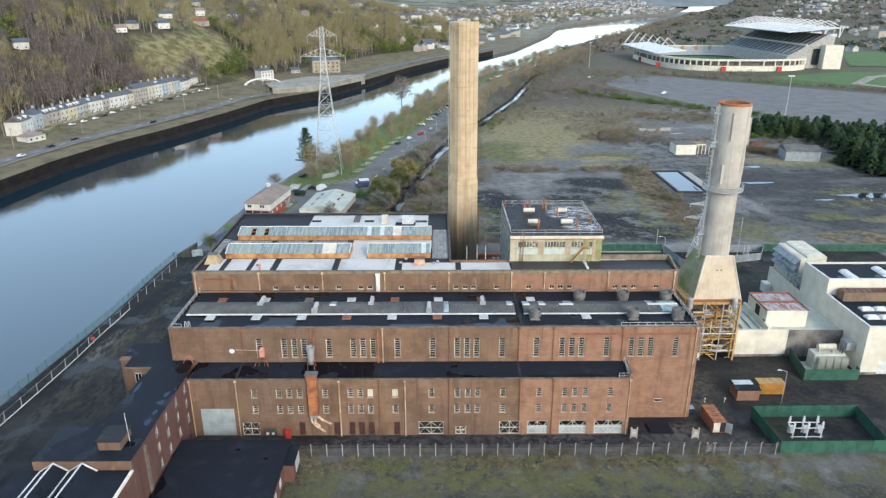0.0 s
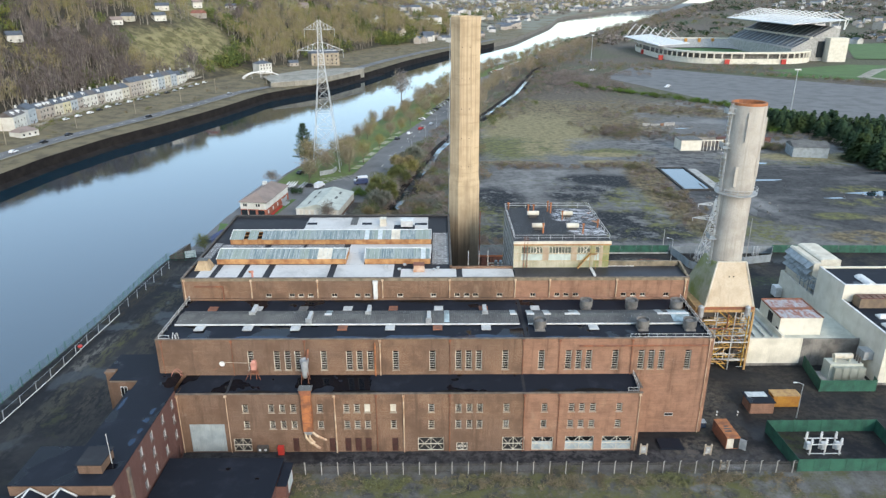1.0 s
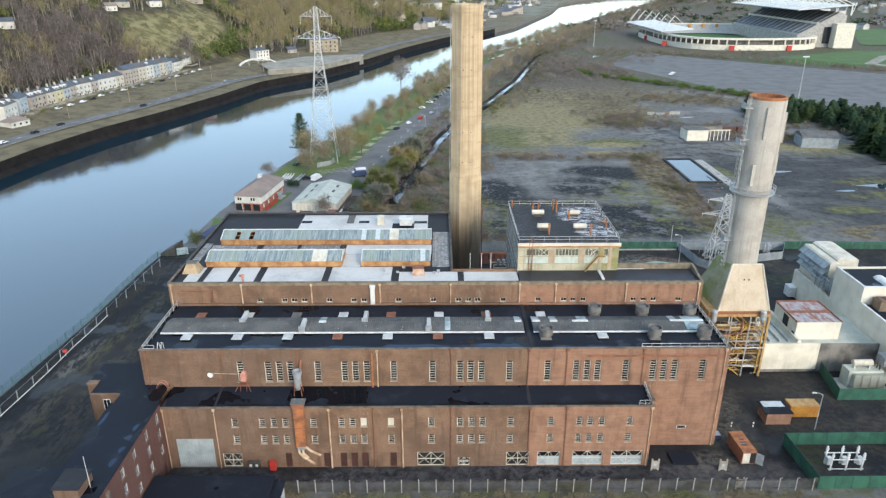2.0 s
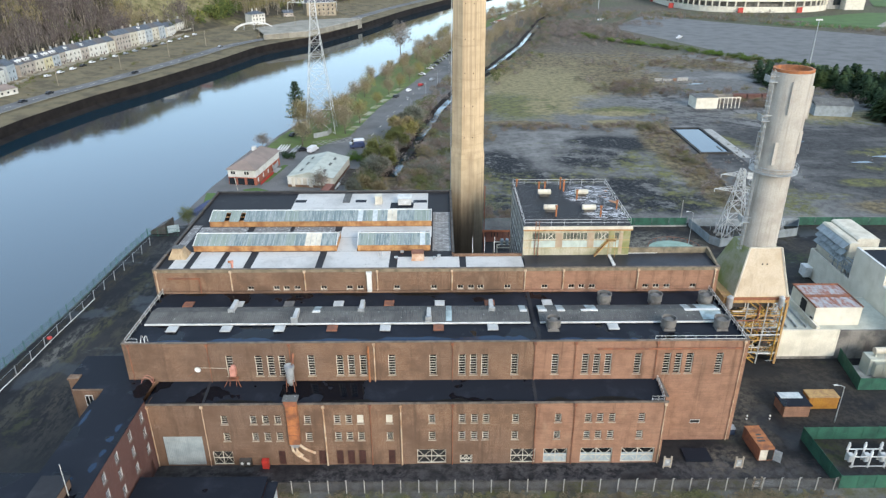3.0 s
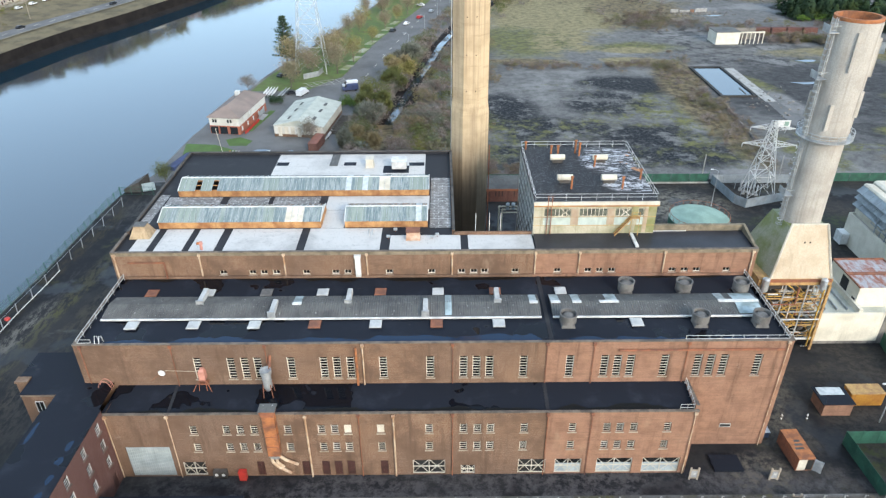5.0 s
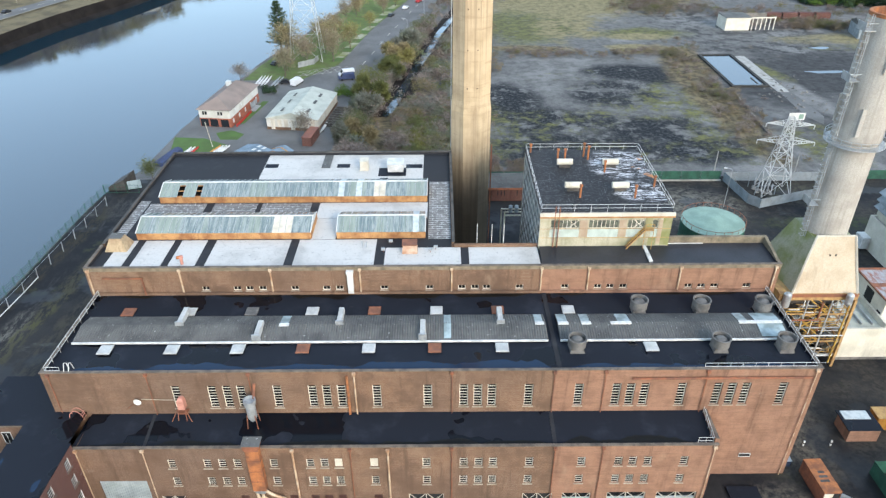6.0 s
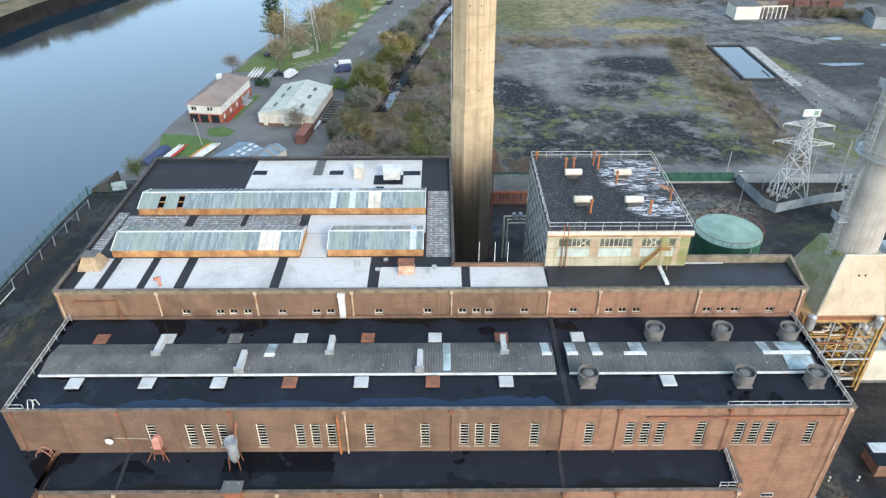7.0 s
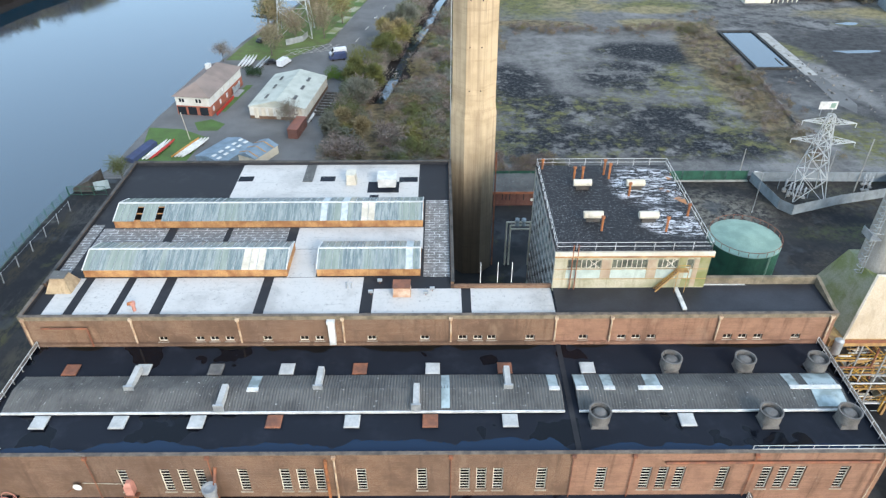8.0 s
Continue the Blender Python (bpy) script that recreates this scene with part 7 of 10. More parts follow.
M["car_red"] = worn("red_car_paint", (0.45, 0.03, 0.03), (0.35, 0.03, 0.03), 0.5, rough=0.3)
M["car_silver"] = worn("silver_car_paint", (0.42, 0.44, 0.46), (0.35, 0.36, 0.38), 0.5, rough=0.35, metal=0.4)
M["car_glass"] = worn("dark_car_glass", (0.02, 0.025, 0.03), (0.015, 0.02, 0.025), 0.5, rough=0.1)
M["rubber"] = worn("black_rubber", (0.02, 0.02, 0.02), (0.015, 0.015, 0.015), 2)
M["navy"] = worn("navy_cover", (0.05, 0.07, 0.15), (0.04, 0.05, 0.1), 0.5)


def ribbon(name, label, left, right, z, mat, category):
    bm = bmesh.new()
    pts = [[bm.verts.new((*a, z)), bm.verts.new((*b, z))] for a, b in zip(left, right)]
    for p, q in zip(pts, pts[1:]):
        bm.faces.new((p[0], p[1], q[1], q[0]))
    return tagged(part(name, bm, mat), label, category, kind="structure")


def sheet(name, label, pts, z, mat, category):
    bm = bmesh.new()
    bm.faces.new([bm.verts.new((*p, z)) for p in pts])
    return tagged(part(name, bm, mat), label, category, kind="structure")


RL = [(-48, 283), (-38.5, 289), (-29, 347), (-20.6, 383), (-6, 440), (8, 504), (40, 640), (88, 770), (150, 925), (262, 1200)]
RR = [(-27, 272), (-20, 300), (-9, 359), (-3, 395), (6, 440), (19, 504), (51, 640), (100, 770), (163, 925), (277, 1200)]
VY = [283, 300, 347, 383, 440, 504, 640, 770, 925, 1200]
ribbon("grass_verge", "green riverside verge beside the quay road", [(south_bank(y) + 1.5, y) for y in VY], [(a[0] - 0.5, y) for a, y in zip([(float(np.interp(y, [p[1] for p in RL], [p[0] for p in RL])), 0) for y in VY], VY)], 0.05, "grass", "grass")
ribbon("quay_road", "straight grey quay road lined with trees and cars", RL, RR, 0.06, "road", "road")
sheet("club_yard", "grey hard standing round the boat club", [(-78, 206.5), (-30, 206.5), (-28, 285), (-52, 300), (-66, 300), (-76, 240)], 0.04, "road", "yard")
sheet("lawn", "small bright green lawn beside the boat club", [(-76, 233), (-67, 232), (-59, 227), (-61, 212), (-72, 212)], 0.07, "lawn", "lawn")
sheet("lawn", "small green lawn island in the club yard", [(-65, 236), (-61, 238), (-56.5, 235), (-57.5, 231), (-62.5, 231)], 0.07, "lawn", "lawn")
sheet("lawn", "narrow green lawn before the club front", [(-61, 243), (-58.5, 243), (-55, 262), (-57, 262)], 0.07, "lawn", "lawn")
# kerbed parking bays and hatching beside the quay road
for i in range(7):
    y = 304 + i * 13.0
    x = float(np.interp(y, [p[1] for p in RL], [p[0] for p in RL])) - 0.2
    q = x + 0.155 * 13 * 1.45
    sheet("parking_bay", "pale grass-block parking bay beside the road", [(x - 3.6, y + 5.2), (x - 0.4, y + 4.6), (q - 1.0, y + 11.6), (q - 4.2, y + 12.2)], 0.075, "moss_concrete", "parking bay")
    sheet("lawn", "kerbed green planting strip between parking bays", [(x - 3.8, y + 0.4), (x - 0.4, y - 0.2), (x + 0.5, y + 4.2), (x - 3.0, y + 4.8)], 0.085, "lawn", "lawn")
bm = bmesh.new()
for k in range(6):
    u = k * 2.6
    beam(bm, (-50 + u, 287 + u * 0.35, 0.075), (-46.5 + u, 292 + u * 0.5, 0.075), 0.22, 0.02)
    beam(bm, (-46.5 + u, 287.5 + u * 0.35, 0.078), (-50 + u, 291.8 + u * 0.5, 0.078), 0.22, 0.02)
beam(bm, (-51, 286.5, 0.08), (-35, 292.5, 0.08), 0.22, 0.02)
beam(bm, (-51, 291.5, 0.08), (-36, 298.5, 0.08), 0.22, 0.02)
tagged(part("road_marking", bm, "concrete"), "pale hatched marking where the road meets the yard", "road marking", kind="structure")
for k in range(24):
    y = 300 + k * 13
    x = (float(np.interp(y, [p[1] for p in RL], [p[0] for p in RL])) + float(np.interp(y, [p[1] for p in RR], [p[0] for p in RR]))) / 2
    sheet("road_marking", "white dash of the quay road's centre line", [(x - 0.1, y), (x + 0.1, y), (x + 0.95, y + 4), (x + 0.75, y + 4)], 0.075, "white_paint", "road marking")
CC = [(-16, 248), (-8.4, 295), (-4.4, 314), (0.6, 345), (14, 400), (30, 444), (60, 540), (95, 690), (112, 735)]
ribbon("ditch_bank", "dark muddy banks of a narrow ditch", [(x - 4.5, y) for x, y in CC], [(x + 4.5, y) for x, y in CC], 0.05, "mud", "ditch")
ribbon("ditch_water", "narrow still ditch reflecting the sky", [(x - 1.5, y) for x, y in CC], [(x + 1.3, y) for x, y in CC], 0.09, "pool_water", "water")
NY = list(range(-20, 1100, 20))
ribbon("shore_road", "grey road along the far shore", [(north_bank(y) - 25.5, y) for y in NY], [(north_bank(y) - 15.5, y) for y in NY], 2.85, "road", "road")
ribbon("road_wall", "low pale wall beside the shore road", [(north_bank(y) - 14.2, y) for y in NY], [(north_bank(y) - 13.4, y) for y in NY], 3.2, "quay_pale", "wall")
for y in range(250, 700, 9):
    x = north_bank(y) - 20.5
    k = (north_bank(y + 9) - north_bank(y)) / 9
    sheet("road_marking", "white dash along the shore road's centre", [(x - 0.15, y), (x + 0.15, y), (x + 0.15 + 4 * k, y + 4), (x - 0.15 + 4 * k, y + 4)], 2.87, "white_paint", "road marking")
sheet("car_park", "wide grey empty car park", [(150, 640), (217, 447), (282, 427), (420, 470), (390, 545), (250, 680), (205, 735)], 0.06, "road", "car park")
sheet("playing_field", "green playing field beside the stadium", [(322, 692), (395, 612), (560, 640), (560, 720), (430, 745)], 0.08, "field_grass", "field")
sheet("playing_field", "green playing field behind the stadium", [(470, 800), (640, 790), (780, 1060), (575, 1010)], 0.5, "field_grass", "field")
ribbon("footpath", "pale path across the fields", [(400, 606), (380, 640), (430, 700), (500, 740)], [(410, 600), (392, 640), (438, 694), (560, 700)], 0.12, "quay_pale", "path")

# ---- boat club and sheds ----
def gabled(name, label, category, x, y, w, d, h, rise, turn, wall, roof, hip=0.0, over=0.4, group="", z=0.0, chimneys=(), windows=(), door=None):
    """A plain building with a pitched roof along its long side; windows on the front as (u, z, w, h)."""
    o = thing(name, label, category, group, at=(x, y, z), turn=turn)
    bm = bmesh.new()
    pierced(bm, -w / 2, w / 2, 0, h, -d / 2, 0.25, [(u - a / 2, u + a / 2, q, q + b) for u, q, a, b in windows])
    box(bm, -w / 2, -w / 2 + 0.25, -d / 2 + 0.25, d / 2, 0, h)
    box(bm, w / 2 - 0.25, w / 2, -d / 2 + 0.25, d / 2, 0, h)
    box(bm, -w / 2 + 0.25, w / 2 - 0.25, d / 2 - 0.25, d / 2, 0, h)
    if not hip:
        for s in (-w / 2, w / 2 - 0.25):
            loft(bm, [[(s + k, -d / 2, h), (s + k, d / 2, h), (s + k, 0, h + rise)] for k in (0, 0.25)])
    part("wall", bm, wall, o)
    bm = bmesh.new()
    a, b = w / 2 + over, d / 2 + over
    top = [(-a + hip, 0, h + rise + 0.12), (a - hip, 0, h + rise + 0.12)]
    v = [bm.verts.new(p) for p in ((-a, -b, h - 0.05), (a, -b, h - 0.05), (a, b, h - 0.05), (-a, b, h - 0.05), *top)]
    for f in ((0, 1, 5, 4), (2, 3, 4, 5), (1, 2, 5), (3, 0, 4), (3, 2, 1, 0)):
        bm.faces.new([v[i] for i in f])
    part("roof", bm, roof, o)
    for u, q, ww, hh in windows:
        f = boxes("window", "white_metal", o, (u - ww / 2, u + ww / 2, -d / 2 + 0.1, -d / 2 + 0.14, q, q + 0.09), (u - ww / 2, u + ww / 2, -d / 2 + 0.1, -d / 2 + 0.14, q + hh - 0.09, q + hh))
        boxes("pane", "car_glass", f, (u - ww / 2, u + ww / 2, -d / 2 + 0.15, -d / 2 + 0.17, q, q + hh))
    for u in chimneys:
        boxes("chimney", wall, o, (u - 0.45, u + 0.45, -0.4, 0.4, h + rise - 0.6, h + rise + 1.6))
    if door is not None:
        boxes("door", "door_paint", o, (door - 0.5, door + 0.5, -d / 2 - 0.05, -d / 2 - 0.01, 0.05, 2.1))
    return o


club = gabled("boat_club", "white-walled boat club with a brown hipped roof and brick ground floor", "clubhouse", -64.6, 252.0, 22.5, 9.6, 5.4, 2.6, 82, "hall_white", "roof_brown", hip=4.5, over=0.6)
boxes("brick_base", "club_brick", club, (-11.3, 11.3, -4.86, -4.81, 0, 2.7), (-11.32, -11.27, -4.8, 4.8, 0, 2.7))
for i in range(9):
    u = -9.5 + 2.3 * i
    boxes("window", "white_metal", club, (u - 0.5, u + 0.5, -4.9, -4.87, 0.9, 2.2) if i % 2 == 0 else (u - 0.5, u + 0.5, -4.86, -4.82, 3.6, 4.6))
for v in (-2.9, 0.4, 3.4):
    boxes("boat_door", "car_glass", club, (-11.36, -11.33, v - 1.2, v + 1.2, 0.1, 2.4))
for v in (-2.2, -1.3, 2.6, 3.4):
    boxes("window", "car_glass", club, (-11.34, -11.31, v - 0.3, v + 0.3, 3.7, 4.7))
boxes("red_rail", "red_paint", club, (-11.0, 1.0, -6.2, -6.1, 0.1, 1.0))
boxes("roof_box", "white_metal", club, (3.2, 4.6, 0.5, 1.8, 7.4, 8.9))
boxes("stair", "galv", club, (2.0, 7.0, -7.0, -5.0, 0.1, 0.3), (2.0, 7.0, -5.9, -5.8, 1.0, 2.6))
ware = gabled("boat_store", "pale green ribbed-roof boat store with white panel walls", "warehouse", -41.5, 249.2, 23.0, 15.4, 3.6, 1.7, 83, "hall_white", "pale_green_roof", over=0.25)
for i in range(12):
    boxes("wall_panel", "plant_cream", ware, (-11.2 + 1.9 * i, -10.3 + 1.9 * i, -7.76, -7.71, 1.2, 3.3))
boxes("base_band", "brick", ware, (-11.5, 11.5, -7.75, -7.71, 0, 0.9), (-11.55, -11.51, -7.7, 7.7, 0, 0.9))
for i in range(7):
    boxes("wall_panel", "plant_cream", ware, (-11.56, -11.52, -6.8 + 2.0 * i, -5.6 + 2.0 * i, 0.9 if i % 3 else 0.2, 3.2))
for u in (-7, 0, 6):
    for s in (-1, 1):
        bm = bmesh.new()
        zz = lambda v: 3.62 + 1.7 * (1 - abs(v) / 7.95) + 0.16
        loft(bm, [[(u - 1.4, s * 3.6, zz(3.6)), (u + 1.4, s * 3.6, zz(3.6)), (u + 1.4, s * 4.4, zz(4.4)), (u - 1.4, s * 4.4, zz(4.4))], [(u - 1.4, s * 3.6, zz(3.6) + 0.03), (u + 1.4, s * 3.6, zz(3.6) + 0.03), (u + 1.4, s * 4.4, zz(4.4) + 0.03), (u - 1.4, s * 4.4, zz(4.4) + 0.03)]])
        part("roof_light", bm, "corrugated_grey", ware)
sh1 = gabled("blue_shed", "low blue-roofed shed with white rooflights", "shed", -51.2, 215.5, 11.0, 8.2, 2.4, 0.8, 62, "blue_roof", "blue_roof", over=0.2)
for i in range(5):
    for v in (0.9, 2.4):
        zz = 2.4 + 0.8 * (1 - v / 4.3) + 0.12
        boxes("rooflight", "white_metal", sh1, (-5 + 2.3 * i, -3.8 + 2.3 * i, -v - 0.4, -v + 0.4, zz, zz + 0.08))
sh2 = gabled("blue_shed", "blue shed with yellow-striped ridged roof", "shed", -43.4, 216.0, 8.2, 5.6, 2.3, 0.9, 62, "render_a", "blue_roof", over=0.2)
for i in range(3):
    for s in (-1, 1):
        bm = bmesh.new()
        beam(bm, (-3.2 + 2.8 * i, s * 2.9, 2.36), (-3.2 + 2.8 * i, 0.1 * s, 3.36), 0.22, 0.08)
        part("roof_stripe", bm, "container_yellow", sh2)
box_r = thing("red_container", "rusty red storage container", "container", at=(-36.3, 230, 0), turn=-8)
boxes("body", "brick_red", box_r, (-1.3, 1.3, -4, 4, 0.1, 2.6))
boxes("roof", "roof_red", box_r, (-1.35, 1.35, -4.05, 4.05, 2.6, 2.7))


def boat(x, y, turn, mat="white_metal", L=11.0, label="slender white rowing shell upside down on a rack"):
    b = thing("rowing_boat", label, "boat", "rowing shells", at=(x, y, 0), turn=turn)
    bm = bmesh.new()
    rings = []
    for u in np.linspace(-1, 1, 9):
        w = 0.36 * (1 - abs(u) ** 2.2) + 0.03
        rings.append([(-w, u * L / 2, 0.5), (-w * 0.7, u * L / 2, 0.78), (0, u * L / 2, 0.9), (w * 0.7, u * L / 2, 0.78), (w, u * L / 2, 0.5)])
    loft(bm, rings)
    part("hull", bm, mat, b)
    for u in (-2.6, 2.6):
        boxes("trestle", "steel_dark", b, (-0.5, 0.5, u - 0.05, u + 0.05, 0.05, 0.52))


for i in range(3):
    boat(-69.8 + 0.9 * i, 219.5, -14, "white_metal" if i < 2 else "red_paint")
nav = thing("boat_cover", "navy tarpaulin over a rack of boats", "cover", at=(-73.0, 218.5, 0), turn=-14)
bm = bmesh.new()
loft(bm, [[(-1.4, y, 0.05), (1.4, y, 0.05), (1.2, y, 1.0), (0, y, 1.4), (-1.2, y, 1.0)] for y in (-5, 5)])
part("sheet", bm, "navy", nav)
for i in range(4):
    boat(-62.6 + 0.85 * i, 220.5, -20, "container_yellow" if i == 0 else "white_metal")
for i in range(4):
    boat(-62.6 + 1.1 * i, 280.5, -3)
for i in range(2):
    boat(-56.5 + 1.2 * i, 279.5, -8, "galv")
boat(-33.8, 239, -7, "white_metal", 9)
panel_fence("pylon_fence", "grey mesh panels beside the pylon's feet", [(-51.5, 297), (-46.5, 301), (-45.5, 306)], 2.0, "galv", 2.5)
clut = thing("boat_trailer", "dark trailer frame with stacked racks", "trailer", at=(-31.2, 247, 0), turn=-7)
for i in range(8):
    boxes("rack", "steel_dark", clut, (-1.6, 1.6, -7 + 1.9 * i, -6.8 + 1.9 * i, 0.1, 1.3))
boxes("bed", "galv", clut, (-1.4, 1.4, -7, 7, 0.55, 0.65))
pole = thing("flag_pole", "thin pale flag pole on the lawn", "pole", at=(-63.2, 226, 0))
bm = bmesh.new()
beam(bm, (0, 0, 0), (-0.8, 0, 7.5), 0.12)
part("shaft", bm, "plant_cream", pole)


def vehicle(name, label, x, y, turn, mat, van=False, z=0.0, group="parked cars"):
    o = thing(name, label, "van" if van else "car", group, at=(x, y, z), turn=turn)
    L, W, H = (5.6, 2.0, 2.3) if van else (4.3, 1.75, 1.45)
    prof = [(-L / 2, 0.45), (-L / 2, H), (L * 0.22, H), (L * 0.36, 1.2), (L / 2, 1.05), (L / 2, 0.45)] if van else [(-L / 2, 0.4), (-L / 2, 0.9), (-L * 0.38, 1.0), (-L * 0.26, H), (L * 0.1, H), (L * 0.24, 0.98), (L / 2, 0.85), (L / 2, 0.4)]
    bm = bmesh.new()
    loft(bm, [[(u, s * W / 2, v) for u, v in prof] for s in (-1, 1)])
    part("body", bm, mat, o)
    bm = bmesh.new()
    if van:
        loft(bm, [[(L * 0.235, s * 0.85, H - 0.15), (L * 0.35, s * 0.85, 1.3), (L * 0.37, s * 0.85, 1.3), (L * 0.255, s * 0.85, H - 0.12)] for s in (-1, 1)])
    else:
        loft(bm, [[(-L * 0.35, s * (W / 2 + 0.01), 1.02), (-L * 0.25, s * (W / 2 + 0.01), H - 0.1), (L * 0.1, s * (W / 2 + 0.01), H - 0.1), (L * 0.21, s * (W / 2 + 0.01), 1.02)] for s in (-1, 1)])
    part("glazing", bm, "car_glass", o)
    for u in (-L * 0.32, L * 0.32):
        for s in (-1, 1):
            bm = bmesh.new()
            barrel(bm, (u, s * (W / 2 - 0.2), 0.34), (u, s * (W / 2 + 0.02), 0.34), 0.34, 12)
            part("wheel", bm, "rubber", o)
    return o


vehicle("van", "white delivery van parked on the quay road", -32.8, 287.5, 200, "car_white", True, 0.06)
vehicle("van", "dark blue van parked beside a white van", -32.2, 283.2, 195, "navy", True, 0.06)
vehicle("car", "black car parked on the bank by the pine", -60.5, 300.5, 60, "car_dark", z=0.06)
vehicle("car", "dark car parked beside the pylon fence", -55.5, 303.5, 75, "car_dark", z=0.06)
vehicle("car", "black car beside the boat racks", -52.8, 279.5, 10, "car_dark", z=0.06)
vehicle("van", "white van with an open back near the boat store", -48.8, 278.5, 70, "car_white", True, 0.06)
first_car = {}
for k, (m, lab) in enumerate((("car_dark", "dark car parked beside the quay road"), ("car_white", "white car parked beside the quay road"), ("car_red", "red car parked beside the quay road"), ("car_silver", "silver car parked beside the quay road"))):
    first_car[k] = vehicle("car", lab, -22 + 6 * k, 372 + 14 * k, 70, m, z=0.06)
random.seed(3)
for i in range(46):
    y = 430 + i * 9.5
    x = float(np.interp(y, [p[1] for p in RL], [p[0] for p in RL])) - 1.5
    if random.random() < 0.8:
        copy_thing(first_car[random.choice((0, 0, 0, 1, 1, 2, 3))], pose(x, y, 0.06, 0, 0, 165 + random.uniform(-6, 6)))
for i in range(26):
    copy_thing(first_car[random.choice((0, 1, 1, 3))], pose(93 + i * 3.0 + random.uniform(-.3, .3), 770 + i * 6.2, 0.06, 0, 0, 150))
for x, y in ((186, 572), (190, 580), (150, 690), (153, 696)):
    copy_thing(first_car[1], pose(x, y, 0.06, 0, 0, 30))
for y in (214, 262, 330, 352, 371, 425, 520, 600):
    copy_thing(first_car[random.choice((0, 0, 1, 3))], pose(north_bank(y) - 20.5 + random.uniform(-2, 2), y, 2.86, 0, 0, 75))
for i in range(16):
    y = 408 + i * 10.5
    x = float(np.interp(y, (373, 412, 428, 450, 485, 547, 590), (-227, -230.5, -227, -225, -216, -203.5, -196))) + 13.5
    copy_thing(first_car[random.choice((0, 1, 1, 3))], pose(x + random.uniform(-1, 1), y, hill((north_bank(y) - x) * 0.93, y) + 0.12, 0, 0, 75))
for i, y in enumerate(range(300, 700, 34)):
    x = float(np.interp(y, [p[1] for p in RR], [p[0] for p in RR]))
    street_lamp(x + 0.8, y, 8.0, "slim grey street lamp beside the quay road", -1.8, "street lamps")
for y in range(300, 700, 45):
    p = thing("timber_pole", "timber line pole beside the shore road", "pole", "shore poles", at=(north_bank(y) - 34, y, hill(32, y) - 0.2))
    bm = bmesh.new()
    lathe(bm, 0, 0, [(0.18, 0), (0.12, 11)], 8)
    beam(bm, (-0.9, 0, 10.2), (0.9, 0, 10.2), 0.15)
    part("shaft", bm, "stone_wall", p)


# ---- pylons ----
def pylon(x, y, base, h, arms, turn, label, width):
    """A lattice tower: four tapering legs, cross bracing, arms as (z, half-length)."""
    P = thing("pylon", label, "pylon", at=(x, y, 0), turn=turn)
    r = lambda z: base / 2 + (width / 2 - base / 2) * min(1, z / (h * 0.72)) if z < h * 0.72 else width / 2 * (1 - 0.5 * (z - h * 0.72) / (h * 0.28))
    zs = [0]
    while zs[-1] < h * 0.97:
        zs.append(min(h, zs[-1] + max(h * 0.035, r(zs[-1]) * 1.7)))
    th = max(0.1, h * 0.00145)
    corner = lambda k, z: ((1, 1), (-1, 1), (-1, -1), (1, -1))[k % 4]
    pt = lambda k, z: Vector((corner(k, z)[0] * r(z), corner(k, z)[1] * r(z), z))
    for k in range(4):
        bm = bmesh.new()
        for a, b in zip(zs, zs[1:]):
            beam(bm, pt(k, a), pt(k, b), th * 1.5)
        part("leg", bm, "pylon_steel", P)
        bm = bmesh.new()
        for a, b in zip(zs, zs[1:]):
            beam(bm, pt(k, a), pt(k + 1, b), th)
            beam(bm, pt(k + 1, a), pt(k, b), th)
            beam(bm, pt(k, b), pt(k + 1, b), th)
        part("lattice", bm, "pylon_steel", P)
    for z, w in arms:
        for s in (-1, 1):
            bm = bmesh.new()
            tip = Vector((s * w, 0, z + 0.3))
            for v in (-1, 1):
                lo, hi = Vector((s * r(z), v * r(z), z)), Vector((s * r(z + h * 0.05), v * r(z + h * 0.05), z + h * 0.055))
                beam(bm, lo, tip, th)
                beam(bm, hi, tip, th)
                for u in (0.25, 0.5, 0.75):
                    beam(bm, lo.lerp(tip, u), hi.lerp(tip, u), th * 0.8)
                    beam(bm, lo.lerp(tip, u - 0.25), hi.lerp(tip, u), th * 0.8)
                    beam(bm, lo.lerp(tip, u), Vector((lo.x, -lo.y, lo.z)).lerp(tip, min(1, u + 0.25)), th * 0.7)
            part("cross_arm", bm, "pylon_steel", P)
            bm = bmesh.new()
            beam(bm, tip, tip - Vector((0, 0, h * 0.05)), th * 1.2)
            part("insulator", bm, "pylon_steel", P)
    return P


M["pylon_steel"] = worn("weathered_galvanised", (0.62, 0.63, 0.62), (0.46, 0.47, 0.46), 0.6, rough=0.5, metal=0.2)
pylon(-50.0, 309, 12.0, 64, ((51.5, 9.6), (60.0, 6.3)), 4, "tall pale lattice pylon on the river bank", 2.6)
pylon(81.3, 197.0, 6.6, 19.6, ((13.2, 6.4), (17.4, 5.3)), -8, "squat pale lattice pylon inside its compound", 2.2)

